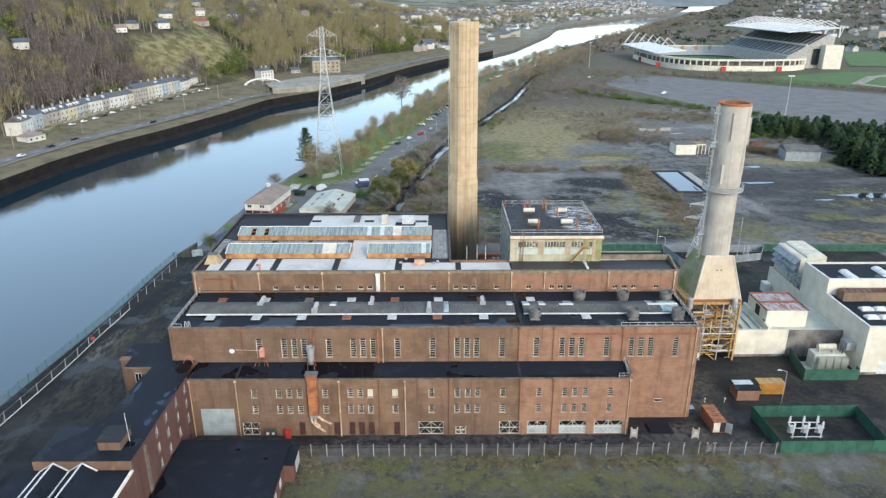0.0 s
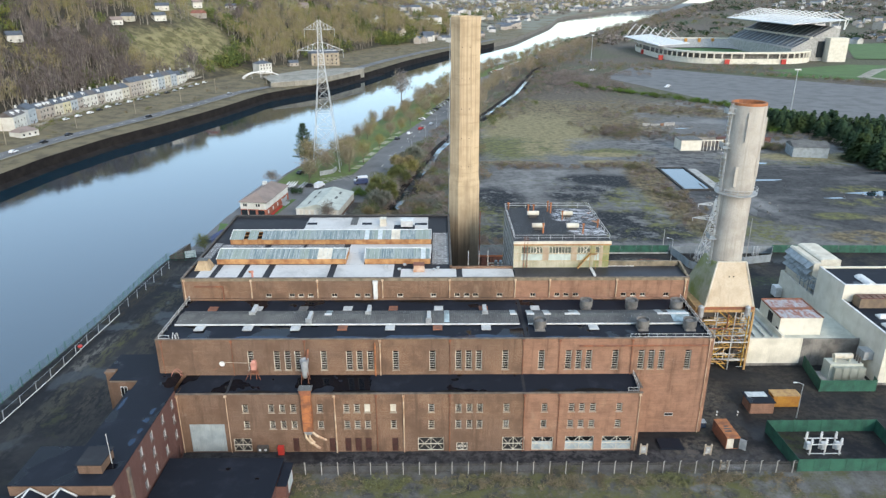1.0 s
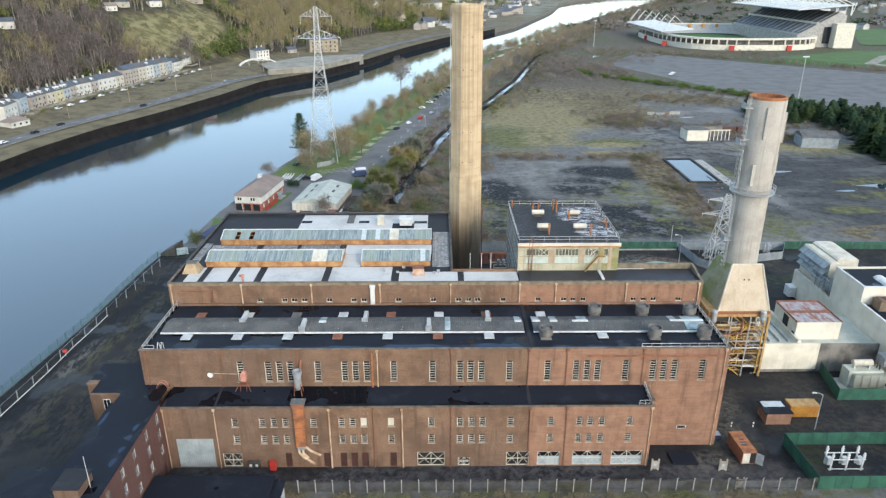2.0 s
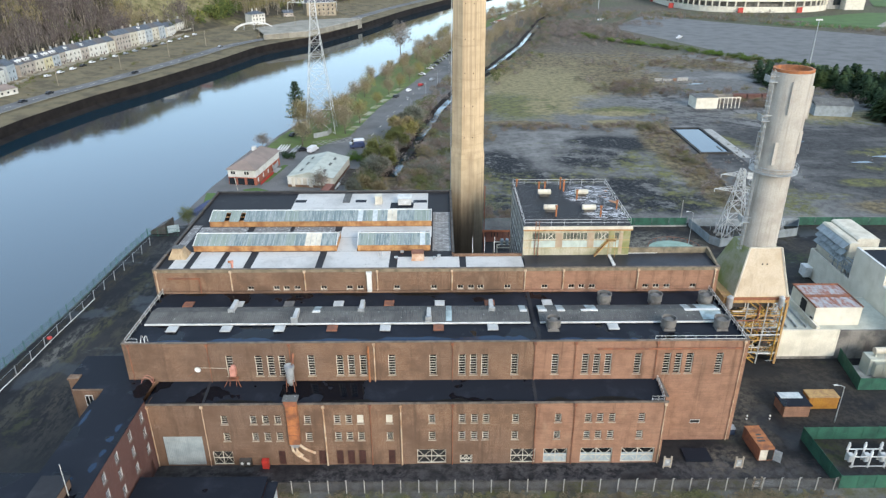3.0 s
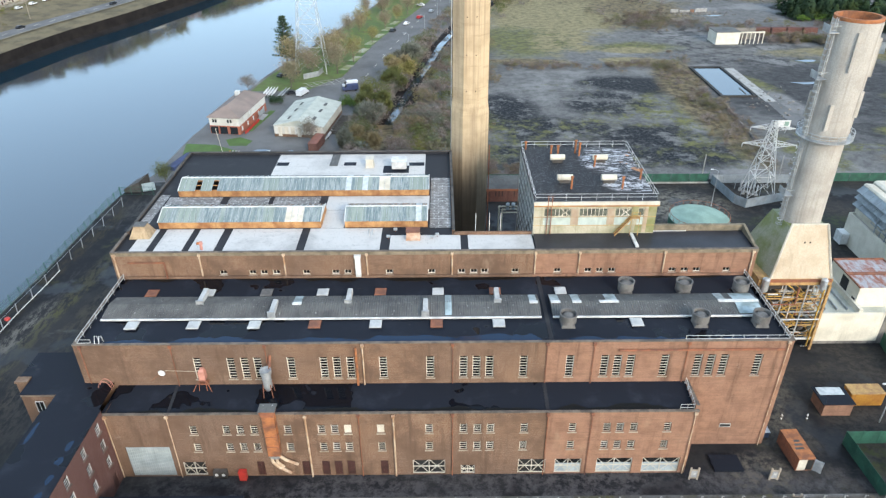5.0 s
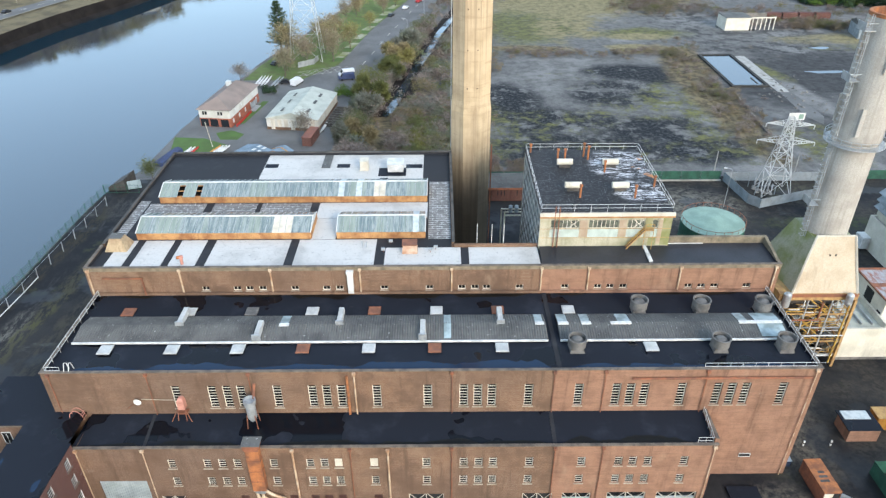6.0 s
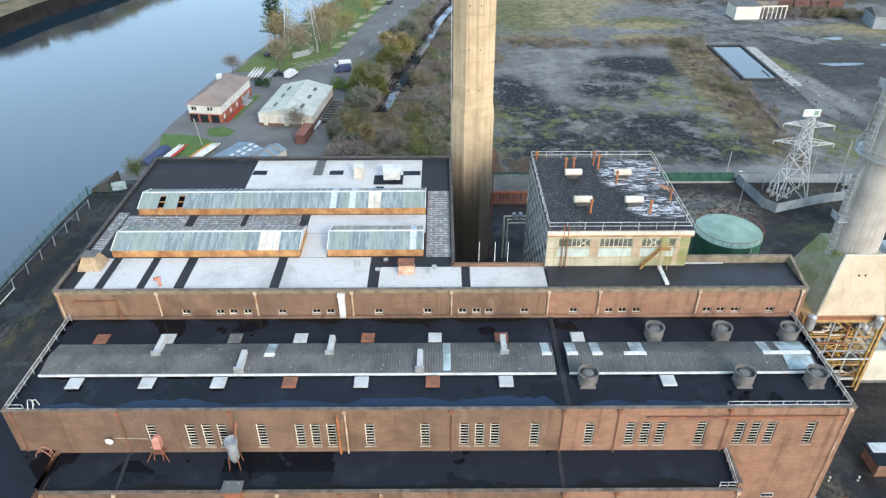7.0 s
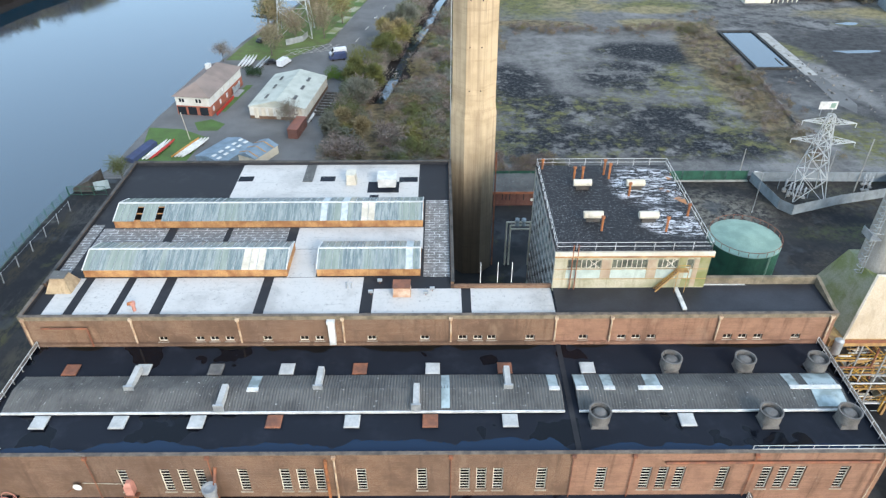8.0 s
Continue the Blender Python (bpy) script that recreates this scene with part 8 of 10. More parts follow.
# ---- waste ground: basin, sheds, rubble ----
M["basin_rim"] = worn("black_wet_concrete", (0.045, 0.042, 0.038), (0.02, 0.019, 0.018), 0.4)
pond = thing("settling_basin", "open concrete basin full of still water", "basin")
boxes("rim", "basin_rim", pond, (98.9, 99.9, 272.8, 309.5, -0.1, 0.6), (110.8, 111.7, 272.8, 309.5, -0.1, 0.6), (99.9, 110.8, 308.4, 309.5, -0.1, 0.6), (99.9, 110.8, 272.8, 273.7, -0.1, 0.6))
boxes("water", "pool_water", pond, (99.9, 110.8, 273.7, 308.4, 0.0, 0.25))
boxes("apron", "concrete", pond, (112.6, 116.4, 268, 308, 0.0, 0.08))
boxes("plank", "steel_dark", pond, (108.6, 109.0, 276, 282, 0.25, 0.4))
sheet("concrete_path", "pale worn concrete path beside the basin", [(113, 268), (117, 268), (117.5, 246), (114.5, 240), (112, 246)], 0.035, "road", "path")
old = thing("old_kerb_wall", "low broken dark wall running through scrub", "wall")
for i in range(14):
    y = 216 + 4.1 * i
    if i % 5 != 3:
        boxes("block", "stained_concrete", old, (93.4 + 0.33 * i, 93.9 + 0.33 * i, y, y + 3.9, 0.0, 0.5 + 0.1 * (i % 3)))
for x, y, rx, ry in ((176, 268, 12, 3), (138.5, 288.5, 7, 1.8), (131, 345, 6, 2), (150, 318, 4, 1.4), (166, 310, 3, 1.2), (200, 300, 9, 2), (138, 402, 7, 1.6), (155, 262, 4, 1)):
    bm = bmesh.new()
    bm.faces.new([bm.verts.new((x + rx * math.cos(a) * (1 + 0.3 * math.sin(3 * a + x)), y + ry * math.sin(a) * (1 + 0.3 * math.cos(2 * a + y)), 0.05)) for a in np.arange(20) * math.pi / 10])
    tagged(part("puddle", bm, "pool_water"), "shallow puddle on the waste ground", "puddle", "puddles", kind="structure")
wb = thing("white_shed", "derelict white block with an open steel bay", "shed", at=(132, 348, 0), turn=3)
boxes("wall", "white_paint", wb, (-10.5, 0, -3, 6, 0, 5.2))
boxes("roof", "corrugated_grey", wb, (-10.7, 0.2, -3.2, 6.2, 5.2, 5.4))
for i in range(6):
    boxes("column", "white_paint", wb, (1 + 1.9 * i, 1.3 + 1.9 * i, -3, -2.7, 0, 4.8))
boxes("lintel", "white_paint", wb, (0, 11, -3, -2.7, 4.8, 5.3))
boxes("back", "stained_concrete", wb, (0, 11, 5.7, 6, 0, 5))
gs = gabled("grey_shed", "grey sheet metal shed with a shallow roof", "shed", 180, 335, 16, 12, 5.0, 2.0, -10, "mesh_blue", "corrugated_grey")
tr = thing("rusted_wagons", "row of rusted red steel wagons", "wagon", at=(160, 362, 0), turn=-2)
for i in range(4):
    boxes("wagon", "brick_red", tr, (-14 + 7.2 * i, -7.6 + 7.2 * i, -1.4, 1.4, 0.5, 3.2))
random.seed(5)
bm = bmesh.new()
for i in range(420):
    k = random.random()
    if k < 0.6:
        x, y = random.gauss(133, 9), random.gauss(408, 3)
    elif k < 0.8:
        x, y = random.gauss(188, 16), random.gauss(262, 8)
    else:
        x, y = random.gauss(118, 6), random.gauss(262, 18)
    s = random.uniform(0.12, 0.55)
    m = Matrix.Translation((x, y, s * 0.2)) @ Euler((random.random(), random.random(), random.random() * 6)).to_matrix().to_4x4()
    n0 = len(bm.verts)
    box(bm, -s, s, -s * 0.6, s * 0.6, -s * 0.3, s * 0.3)
    bm.verts.ensure_lookup_table()
    for v in bm.verts[n0:]:
        v.co = m @ v.co
tagged(part("rubble", bm, "stained_concrete"), "low heaps of broken concrete on the waste ground", "rubble", kind="stuff")
ruin = thing("ruined_wall", "long low ruined white wall among rubble", "ruin", at=(131, 410, 0))
boxes("wall", "concrete", ruin, (-10, -6, 0, 0.5, 0, 1.6), (-5, 0, 0, 0.5, 0, 1.1), (3, 9, 0.3, 0.8, 0, 1.9))
boxes("brick_stub", "brick", ruin, (0.5, 2.4, 0.2, 0.8, 0, 1.4))
mast = thing("lamp_mast", "tall thin floodlight mast at the car park", "mast", at=(232, 458, 0))
bm = bmesh.new()
lathe(bm, 0, 0, [(0.4, 0), (0.2, 27)], 10)
part("pole", bm, "galv", mast)
boxes("lamp_head", "white_metal", mast, (-2.0, 2.0, -0.3, 0.3, 26.6, 27.4))
mast2 = copy_thing(mast, pose(170, 790, 0))
back = thing("low_brick_store", "low dark brick store with a grey roof beyond the chimney", "store")
boxes("wall", "brick_red", back, (10.5, 27, 193.4, 199.4, 0, 3.7))
bm = bmesh.new()
for i in range(84):
    x = 10.2 + 17.1 * i / 84
    loft(bm, [[(x, 193.0, 3.55), (x + 0.16, 193.0, 3.55), (x + 0.16, 199.6, 4.35), (x, 199.6, 4.35)], [(x, 193.0, 3.7), (x + 0.16, 193.0, 3.7), (x + 0.16, 199.6, 4.5), (x, 199.6, 4.5)]])
part("roof", bm, "corrugated_grey", back)
boxes("fascia", "rust", back, (10.2, 27.3, 192.9, 193.0, 3.2, 3.72))
for x in (11.0, 22.4):
    boxes("door", "door_paint", back, (x, x + 1.6, 193.3, 193.39, 0.05, 2.7))
for x in (14.0, 14.8, 15.6, 18.6):
    boxes("slot", "dark_void", back, (x, x + 0.2, 193.34, 193.39, 1.5, 2.9))
boxes("notice", "white_metal", back, (20.2, 20.9, 193.3, 193.38, 1.2, 1.8))
pr = thing("pipe_portal", "tall cream pipe portal carrying two blue-grey valves", "pipe rack", at=(15.2, 172, 0))
for x, z in ((-2.2, 9.7), (-1.5, 9.0), (2.2, 9.7)):
    bm = bmesh.new()
    barrel(bm, (x, 0, 0.03), (x, 0, z), 0.17)
    part("leg", bm, "plant_cream", pr)
for z in (9.7, 9.0, 8.2):
    bm = bmesh.new()
    barrel(bm, (-2.2 if z > 9.2 else -1.5, 0, z), (2.2, 0, z), 0.17)
    part("pipe", bm, "plant_cream", pr)
for x in (-0.3, 0.9):
    bm = bmesh.new()
    lathe(bm, x, 0, [(0.2, 8.9), (0.42, 9.0), (0.42, 9.25), (0.28, 9.4), (0.28, 9.8), (0.45, 9.9), (0.45, 10.1), (0.1, 10.2)], 12)
    valve = part("valve", bm, "mesh_blue", pr)
    bm = bmesh.new()
    lathe(bm, x, 0, [(0.36, 10.4), (0.4, 10.4), (0.4, 10.46), (0.36, 10.46)], 12)
    beam(bm, (x, 0, 10.15), (x, 0, 10.45), 0.06)
    part("handwheel", bm, "mesh_blue", valve)
board = thing("site_board", "white notice board with a green square on posts", "sign", at=(105, 238.5, 0))
boxes("panel", "white_metal", board, (-2.4, 2.4, -0.05, 0.05, 2.0, 4.2))
boxes("green_square", "tank_green", board, (0.6, 1.9, -0.08, -0.05, 2.4, 3.8))
for x in (-1.5, 1.5):
    boxes("post", "galv", board, (x - 0.06, x + 0.06, 0.05, 0.15, 0, 3.4))

# ---- stadium ----
st = thing("stadium", "white open stadium bowl with a tall roofed stand", "stadium", at=(335, 862, 0))
M["pale_seats"] = worn("pale_grey_seats", (0.36, 0.38, 0.4), (0.28, 0.3, 0.32), 0.2)
M["stand_seats"] = worn("grey_blue_seats", (0.16, 0.18, 0.21), (0.1, 0.11, 0.13), 0.2)
M["pitch"] = worn("pitch_grass", (0.06, 0.15, 0.03), (0.045, 0.11, 0.025), 0.1)


def oval(rx, ry, z, n=48, p=3.2):
    return [(math.copysign(abs(math.cos(a)) ** (2 / p), math.cos(a)) * rx, math.copysign(abs(math.sin(a)) ** (2 / p), math.sin(a)) * ry, z) for a in (np.arange(n) + 0.5) * 2 * math.pi / n]


def ovals(name, rings, mat, parent):
    bm = bmesh.new()
    rs = [[bm.verts.new(p) for p in r] for r in rings]
    n = len(rs[0])
    for a, b in zip(rs, rs[1:]):
        for i in range(n):
            bm.faces.new((a[i], a[(i + 1) % n], b[(i + 1) % n], b[i]))
    return part(name, bm, mat, parent)


ovals("lower_wall", [oval(84, 112, 0), oval(84, 112, 5.5), oval(83.4, 111.4, 5.5), oval(83.4, 111.4, 0)], "white_paint", st)
ovals("terrace", [oval(82, 110, 11.0), oval(80, 108, 11.0), oval(58, 84, 1.5)], "concrete", st)
ovals("rim", [oval(84.6, 112.6, 10.4), oval(84.6, 112.6, 12.2), oval(80, 108, 12.2), oval(80, 108, 11)], "white_paint", st)
bm = bmesh.new()
bm.faces.new([bm.verts.new(p) for p in oval(58, 84, 0.4)])
part("pitch", bm, "pitch", st)
ring = oval(84, 112, 0, 64)
for x, y, z in ring:
    if y < 40 and x < 70:
        boxes("column", "white_paint", st, (x - 0.6, x + 0.6, y - 0.6, y + 0.6, 5.5, 10.4))
ovals("concourse_back", [oval(80, 108, 5.5), oval(80, 108, 10.4)], "stained_concrete", st)
for x, y in ((-84.6, -62), (-84.3, 10), (-30, -112.6), (30, -112.4)):
    boxes("red_gate", "red_paint", st, (x - 2.5, x + 2.5, y - 0.8, y + 0.8, 0, 5))
bm = bmesh.new()
prof = [(112, 0), (112, 33), (104, 36), (62, 13), (62, 0)]
loft(bm, [[(x - 10, y, z) for x, z in prof] for y in (-80, 95)])
part("main_stand", bm, "concrete", st)
for k, (a, b) in enumerate(((0.06, 0.48), (0.54, 0.96))):
    bm = bmesh.new()
    p0, p1 = Vector((52, 0, 13.2)), Vector((94, 0, 36.2))
    lo, hi = p0.lerp(p1, a), p0.lerp(p1, b)
    bm.faces.new([bm.verts.new(v) for v in ((lo.x, -79, lo.z), (hi.x, -79, hi.z), (hi.x, 94, hi.z), (lo.x, 94, lo.z))])
    part("seating", bm, "stand_seats", st)
for i in range(15):
    bm = bmesh.new()
    y = -74 + 11.5 * i
    beam(bm, (55, y, 15.2), (92, y, 35.5), 2.6 if i % 2 else 1.2, 0.5)
    part("aisle", bm, "pale_seats" if i % 2 else "concrete", st)
boxes("mid_gangway", "white_paint", st, (71, 73.5, -80, 95, 23.0, 25.6))
bm = bmesh.new()
loft(bm, [[(48, y, 38.0), (106, y, 42.5), (106, y, 43.3), (48, y, 38.8)] for y in (-82, 98)])
part("roof", bm, "white_metal", st)
bm = bmesh.new()
loft(bm, [[(49, y, 37.4), (105, y, 41.9), (105, y, 42.4), (49, y, 37.9)] for y in (-81, 97)])
part("soffit", bm, "stand_seats", st)
for i in range(13):
    y = -82 + 15 * i
    bm = bmesh.new()
    beam(bm, (52, y, 39.2), (90, y, 50.5), 0.7)
    beam(bm, (90, y, 50.5), (108, y, 43), 0.7)
    beam(bm, (108, y, 43), (105, y, 33), 0.6)
    for u in (0.25, 0.5, 0.75):
        beam(bm, (50 + 42 * u, y, 39.4 + 5 * u), (50 + 42 * u, y + 7, 39.6 + 12 * u), 0.5)
        beam(bm, (50 + 42 * u, y, 39.6 + 12 * u), (50 + 42 * (u + 0.2), y + 7, 39.6 + 5 * u), 0.5)
    part("roof_truss", bm, "white_metal", st)
    if i % 2 == 0:
        boxes("rear_column", "white_metal", st, (104, 105.2, y - 0.6, y + 0.6, 33, 42.4))
boxes("end_block", "white_paint", st, (88, 108, -90, -80, 0, 25))
boxes("end_glass", "car_glass", st, (80, 87, -81, -80.2, 4, 21))
bm = bmesh.new()
loft(bm, [[(-88, y, 14.5), (-52, y, 17.0), (-52, y, 17.6), (-88, y, 15.1)] for y in (-58, 95)])
part("far_roof", bm, "white_metal", st)
for i in range(6):
    y = -50 + 29 * i
    bm = bmesh.new()
    beam(bm, (-86, y, 12), (-74, y - 4, 31), 0.9)
    beam(bm, (-74, y - 4, 31), (-56, y, 17.4), 0.3)
    beam(bm, (-74, y - 4, 31), (-88, y + 3, 12), 0.3)
    part("roof_mast", bm, "white_metal", st)
for i in range(5):
    boxes("stand_tower", "container_yellow", st, (-40 + 18 * i, -37 + 18 * i, 98, 101, 2, 12))

# ---- far shore: terrace, villas ----
M["slate_brown"] = worn("brown_slate", (0.13, 0.115, 0.11), (0.08, 0.072, 0.07), 0.5, rough=0.6)
TY = [(-227, 373), (-229, 391), (-230.5, 412), (-227, 428), (-225, 450), (-216, 485), (-213, 500), (-203.5, 547), (-201, 566), (-196, 590)]
WALLS = ("hall_white", "render_a", "render_b", "render_c", "render_d", "hall_white", "render_a")
LABEL = {"hall_white": "white", "render_a": "cream", "render_b": "grey", "render_c": "yellow", "render_d": "pale blue"}
s_at = [0]
for a, b in zip(TY, TY[1:]):
    s_at.append(s_at[-1] + math.hypot(b[0] - a[0], b[1] - a[1]))
TERRACE = (  # width, eaves, wall, gap before, dormers
    (13.5, 7.6, "hall_white", 0, 2), (8.0, 8.4, "render_d", 3.5, 0), (6.8, 6.6, "render_b", 4.5, 2), (6.6, 6.6, "render_b", 0.15, 2), (6.6, 6.8, "render_a", 0.15, 1), (6.4, 6.8, "render_c", 0.15, 2),
    (6.4, 6.8, "render_d", 0.15, 2), (5.4, 7.0, "render_b", 0.15, 0), (6.2, 7.0, "hall_white", 0.15, 1), (6.2, 7.0, "hall_white", 0.15, 0), (6.2, 7.0, "render_b", 0.15, 1), (7.8, 7.2, "hall_white", 0.15, 0), (7.8, 7.2, "hall_white", 0.15, 0), (7.0, 7.2, "render_a", 0.15, 0),
    (14.0, 9.6, "render_b", 2.0, 0), (8.0, 9.4, "render_a", 0.15, 0), (8.0, 9.4, "hall_white", 0.15, 1), (7.5, 9.2, "render_d", 0.15, 0), (7.5, 9.2, "render_a", 0.15, 0), (7.5, 9.0, "render_d", 0.15, 0), (12.0, 7.0, "hall_white", 3.0, 0), (9.0, 5.0, "hall_white", 2.5, 0))
s = 1.0
for i, (w, h, wall, gap, dorm) in enumerate(TERRACE):
    w, h = w * 1.1, h * 1.05
    s += gap + w / 2
    x, y = float(np.interp(s, s_at, [p[0] for p in TY])), float(np.interp(s, s_at, [p[1] for p in TY]))
    x2, y2 = float(np.interp(s + 1, s_at, [p[0] for p in TY])), float(np.interp(s + 1, s_at, [p[1] for p in TY]))
    turn = math.degrees(math.atan2(y2 - y, x2 - x))
    n = max(2, int(w / 3))
    rows_ = (1.2, 4.1, 6.7) if h > 9 else (1.2, 4.2)
    roof = "slate" if i % 3 else "slate_brown"
    o = gabled("terraced_house", LABEL[wall] + " rendered terraced house with a slate roof", "house", x - 4, y, w, 8.5, h, 2.7, turn, wall, roof, over=0.1, group="terrace by the shore", z=hill((north_bank(y) - x + 4) * 0.93, y) - 0.5,
               chimneys=(w / 2 - 0.5,), windows=[(-w / 2 + w * (k + 0.5) / n, z, 0.95, 1.5) for z in rows_ for k in range(n)], door=0.0)
    for k in range(dorm):
        u = (k - (dorm - 1) / 2) * w * 0.42
        bm = bmesh.new()
        loft(bm, [[(u - 0.75, q, h + 0.75), (u + 0.75, q, h + 0.75), (u + 0.75, q, h + 1.7), (u, q, h + 2.3), (u - 0.75, q, h + 1.7)] for q in (-3.3, -1.0)])
        dm = part("dormer", bm, "white_metal", o)
        boxes("pane", "car_glass", dm, (u - 0.45, u + 0.45, -3.34, -3.31, h + 0.95, h + 1.6))
    boxes("garden_wall", "quay_pale", o, (-w / 2, -w / 2 + 0.25, -9.9, -4.3, 0.2, 1.2))
    boxes("garden_wall", "quay_pale", o, (-w / 2 + 0.2, w / 2 - 0.2, -10.2, -9.9, 0.2, 1.3))
    s += w / 2
gabled("bungalow", "low white bungalow with a brown hipped roof", "house", -217.5, 366, 11, 8, 3.0, 2.0, 70, "hall_white", "roof_brown", hip=3.5, z=hill((north_bank(366) + 217.5) * 0.93, 366) - 0.3, windows=[(u, 0.9, 1.2, 1.2) for u in (-3.5, 0, 3.5)])
gabled("villa", "square white villa with a hipped slate roof and twin chimneys", "house", -156, 634, 12.5, 11, 9.5, 2.2, 45, "hall_white", "slate", hip=5.0, z=hill(62, 634) - 0.5, chimneys=(-2.2, 2.2), windows=[(u, z, 1.1, 1.7) for z in (1.5, 4.4, 7.2) for u in (-4.4, -1.5, 1.5, 4.4)])
gabled("stone_house", "large buff stone house with a slate roof", "house", -113, 708, 28, 13, 12.5, 3.2, 25, "stone_wall", "slate", hip=4, z=3.5, chimneys=(-8, 8), windows=[(u, z, 1.2, 1.9) for z in (1.5, 5.0, 8.6) for u in (-11, -6.6, -2.2, 2.2, 6.6, 11)])
gabled("cottage", "small cottage beside the stone house", "house", -140, 690, 9, 7, 3.2, 2.4, 30, "render_b", "slate", z=5, windows=[(-2.4, 1, 1, 1.2), (2.4, 1, 1, 1.2)])
gabled("white_house", "plain white gabled house by the shore", "house", -14, 1010, 16, 12, 9, 5, 20, "hall_white", "slate", z=4, windows=[(u, z, 1.2, 1.6) for z in (1.5, 5) for u in (-5, 0, 5)])
bas = thing("quay_bastion", "tall pale stone bastion wall on the far shore", "quay wall")
BP = [(-131, 556), (-118, 566), (-103, 576), (-86, 614), (-68, 657), (-72, 668)]
for (x0, y0), (x1, y1) in zip(BP, BP[1:]):
    bm = bmesh.new()
    d = Vector((x1 - x0, y1 - y0, 0)).normalized()
    nrm = Vector((-d.y, d.x, 0)) * 2
    loft(bm, [[Vector((x0, y0, z)) + nrm * 0.1, Vector((x1, y1, z)) + nrm * 0.1, Vector((x1, y1, z)) + nrm, Vector((x0, y0, z)) + nrm] for z in (-1.5, 6.2)])
    part("wall_face", bm, "quay_pale", bas)
    bm = bmesh.new()
    beam(bm, Vector((x0, y0, 6.3)), Vector((x1, y1, 6.3)), 0.9, 0.5)
    part("parapet", bm, "concrete", bas)
sheet("bastion_deck", "pale paved deck on top of the bastion", [(-131, 558), (-103, 578), (-86, 615), (-69, 657), (-74, 668), (-120, 650), (-148, 600)], 6.0, "quay_pale", "deck")
arch = thing("arch_bridge", "white tied arch footbridge", "bridge", at=(-150, 603, 3.2), turn=28)
for v in (-2, 2):
    bm = bmesh.new()
    pts = [(16 * math.cos(a), v, 6.5 * math.sin(a)) for a in np.linspace(math.pi, 0, 13)]
    for p, q in zip(pts, pts[1:]):
        beam(bm, p, q, 0.7)
    part("arch_rib", bm, "white_metal", arch)
    for p in pts[2:-2:2]:
        bm = bmesh.new()
        beam(bm, p, (p[0], v, 0.3), 0.15)
        part("hanger", bm, "white_metal", arch)
boxes("deck", "concrete", arch, (-18, 18, -2.5, 2.5, 0, 0.5))
boxes("abutment", "quay_pale", arch, (-20, -15.5, -3.5, 3.5, -3, 0), (15.5, 24, -3.5, 3.5, -3, 0))

# ---- planting: templates joined into woods, copied as single trees ----
def foliage(name, lo, hi, alt, rough=0.9):
    t = Tree(name)
    isl = t.nt.nodes.new("ShaderNodeNewGeometry").outputs["Random Per Island"]
    c = t.mix(t.math('ADD', t.math('MULTIPLY', isl, 0.55), t.math('MULTIPLY', t.noise(0.35, 3, 0.6), 0.5)), lo, hi)
    c = t.mix(t.ramp(t.noise(0.07, 3, 0.6), 0.48, 0.62), c, t.mix(isl, tuple(v * 0.6 for v in alt), alt))
    return t.done(c, rough, 0, 0.15)


M["twigs"] = foliage("bare_twigs", (0.06, 0.05, 0.046), (0.33, 0.28, 0.25), (0.22, 0.195, 0.15))
M["twigs_warm"] = foliage("warm_twigs", (0.11, 0.09, 0.055), (0.35, 0.285, 0.16), (0.29, 0.27, 0.1))
M["scrub_leaf"] = foliage("brown_scrub", (0.1, 0.085, 0.056), (0.26, 0.205, 0.13), (0.185, 0.185, 0.085))
M["evergreen"] = foliage("dark_evergreen", (0.014, 0.028, 0.016), (0.045, 0.08, 0.04), (0.05, 0.075, 0.025))
M["ivy"] = foliage("bright_ivy", (0.05, 0.10, 0.02), (0.13, 0.19, 0.035), (0.09, 0.12, 0.03))
M["twigs_pale"] = foliage("pale_winter_twigs", (0.14, 0.115, 0.085), (0.36, 0.29, 0.2), (0.27, 0.24, 0.15))
M["hill_twigs"] = foliage("hillside_bare_twigs", (0.045, 0.038, 0.037), (0.22, 0.182, 0.17), (0.15, 0.125, 0.108))
# tawny twigs lightened to carry the sunlight on the farther wood
M["hill_tawny"] = foliage("hillside_sunlit_tawny_twigs", (0.1, 0.082, 0.05), (0.36, 0.3, 0.175), (0.27, 0.25, 0.1))
M["grey_scrub"] = foliage("grey_green_scrub", (0.075, 0.08, 0.066), (0.225, 0.23, 0.19), (0.16, 0.19, 0.11))
M["pink_scrub"] = foliage("reddish_bramble", (0.085, 0.066, 0.058), (0.235, 0.185, 0.16), (0.17, 0.16, 0.1))
M["olive_leaf"] = foliage("olive_leaf", (0.045, 0.055, 0.024), (0.145, 0.16, 0.06), (0.17, 0.17, 0.05))
M["hill_green"] = foliage("hillside_green", (0.03, 0.045, 0.018), (0.125, 0.16, 0.048), (0.21, 0.215, 0.06))
M["pale_bark"] = worn("pale_lichened_bark", (0.36, 0.32, 0.26), (0.2, 0.175, 0.135), 0.2)
M["bark"] = worn("grey_bark", (0.16, 0.13, 0.1), (0.09, 0.075, 0.06), 0.8)


def tube(V, F, a, b, ra, rb, n=4):
    a, b = Vector(a), Vector(b)
    q = (b - a).to_track_quat('Z', 'Y')
    s = len(V)
    for p, r in ((a, ra), (b, rb)):
        for i in range(n):
            V.append(p + q @ Vector((r * math.cos(2 * math.pi * i / n), r * math.sin(2 * math.pi * i / n), 0)))
    for i in range(n):
        F.append((s + i, s + (i + 1) % n, s + n + (i + 1) % n, s + n + i))


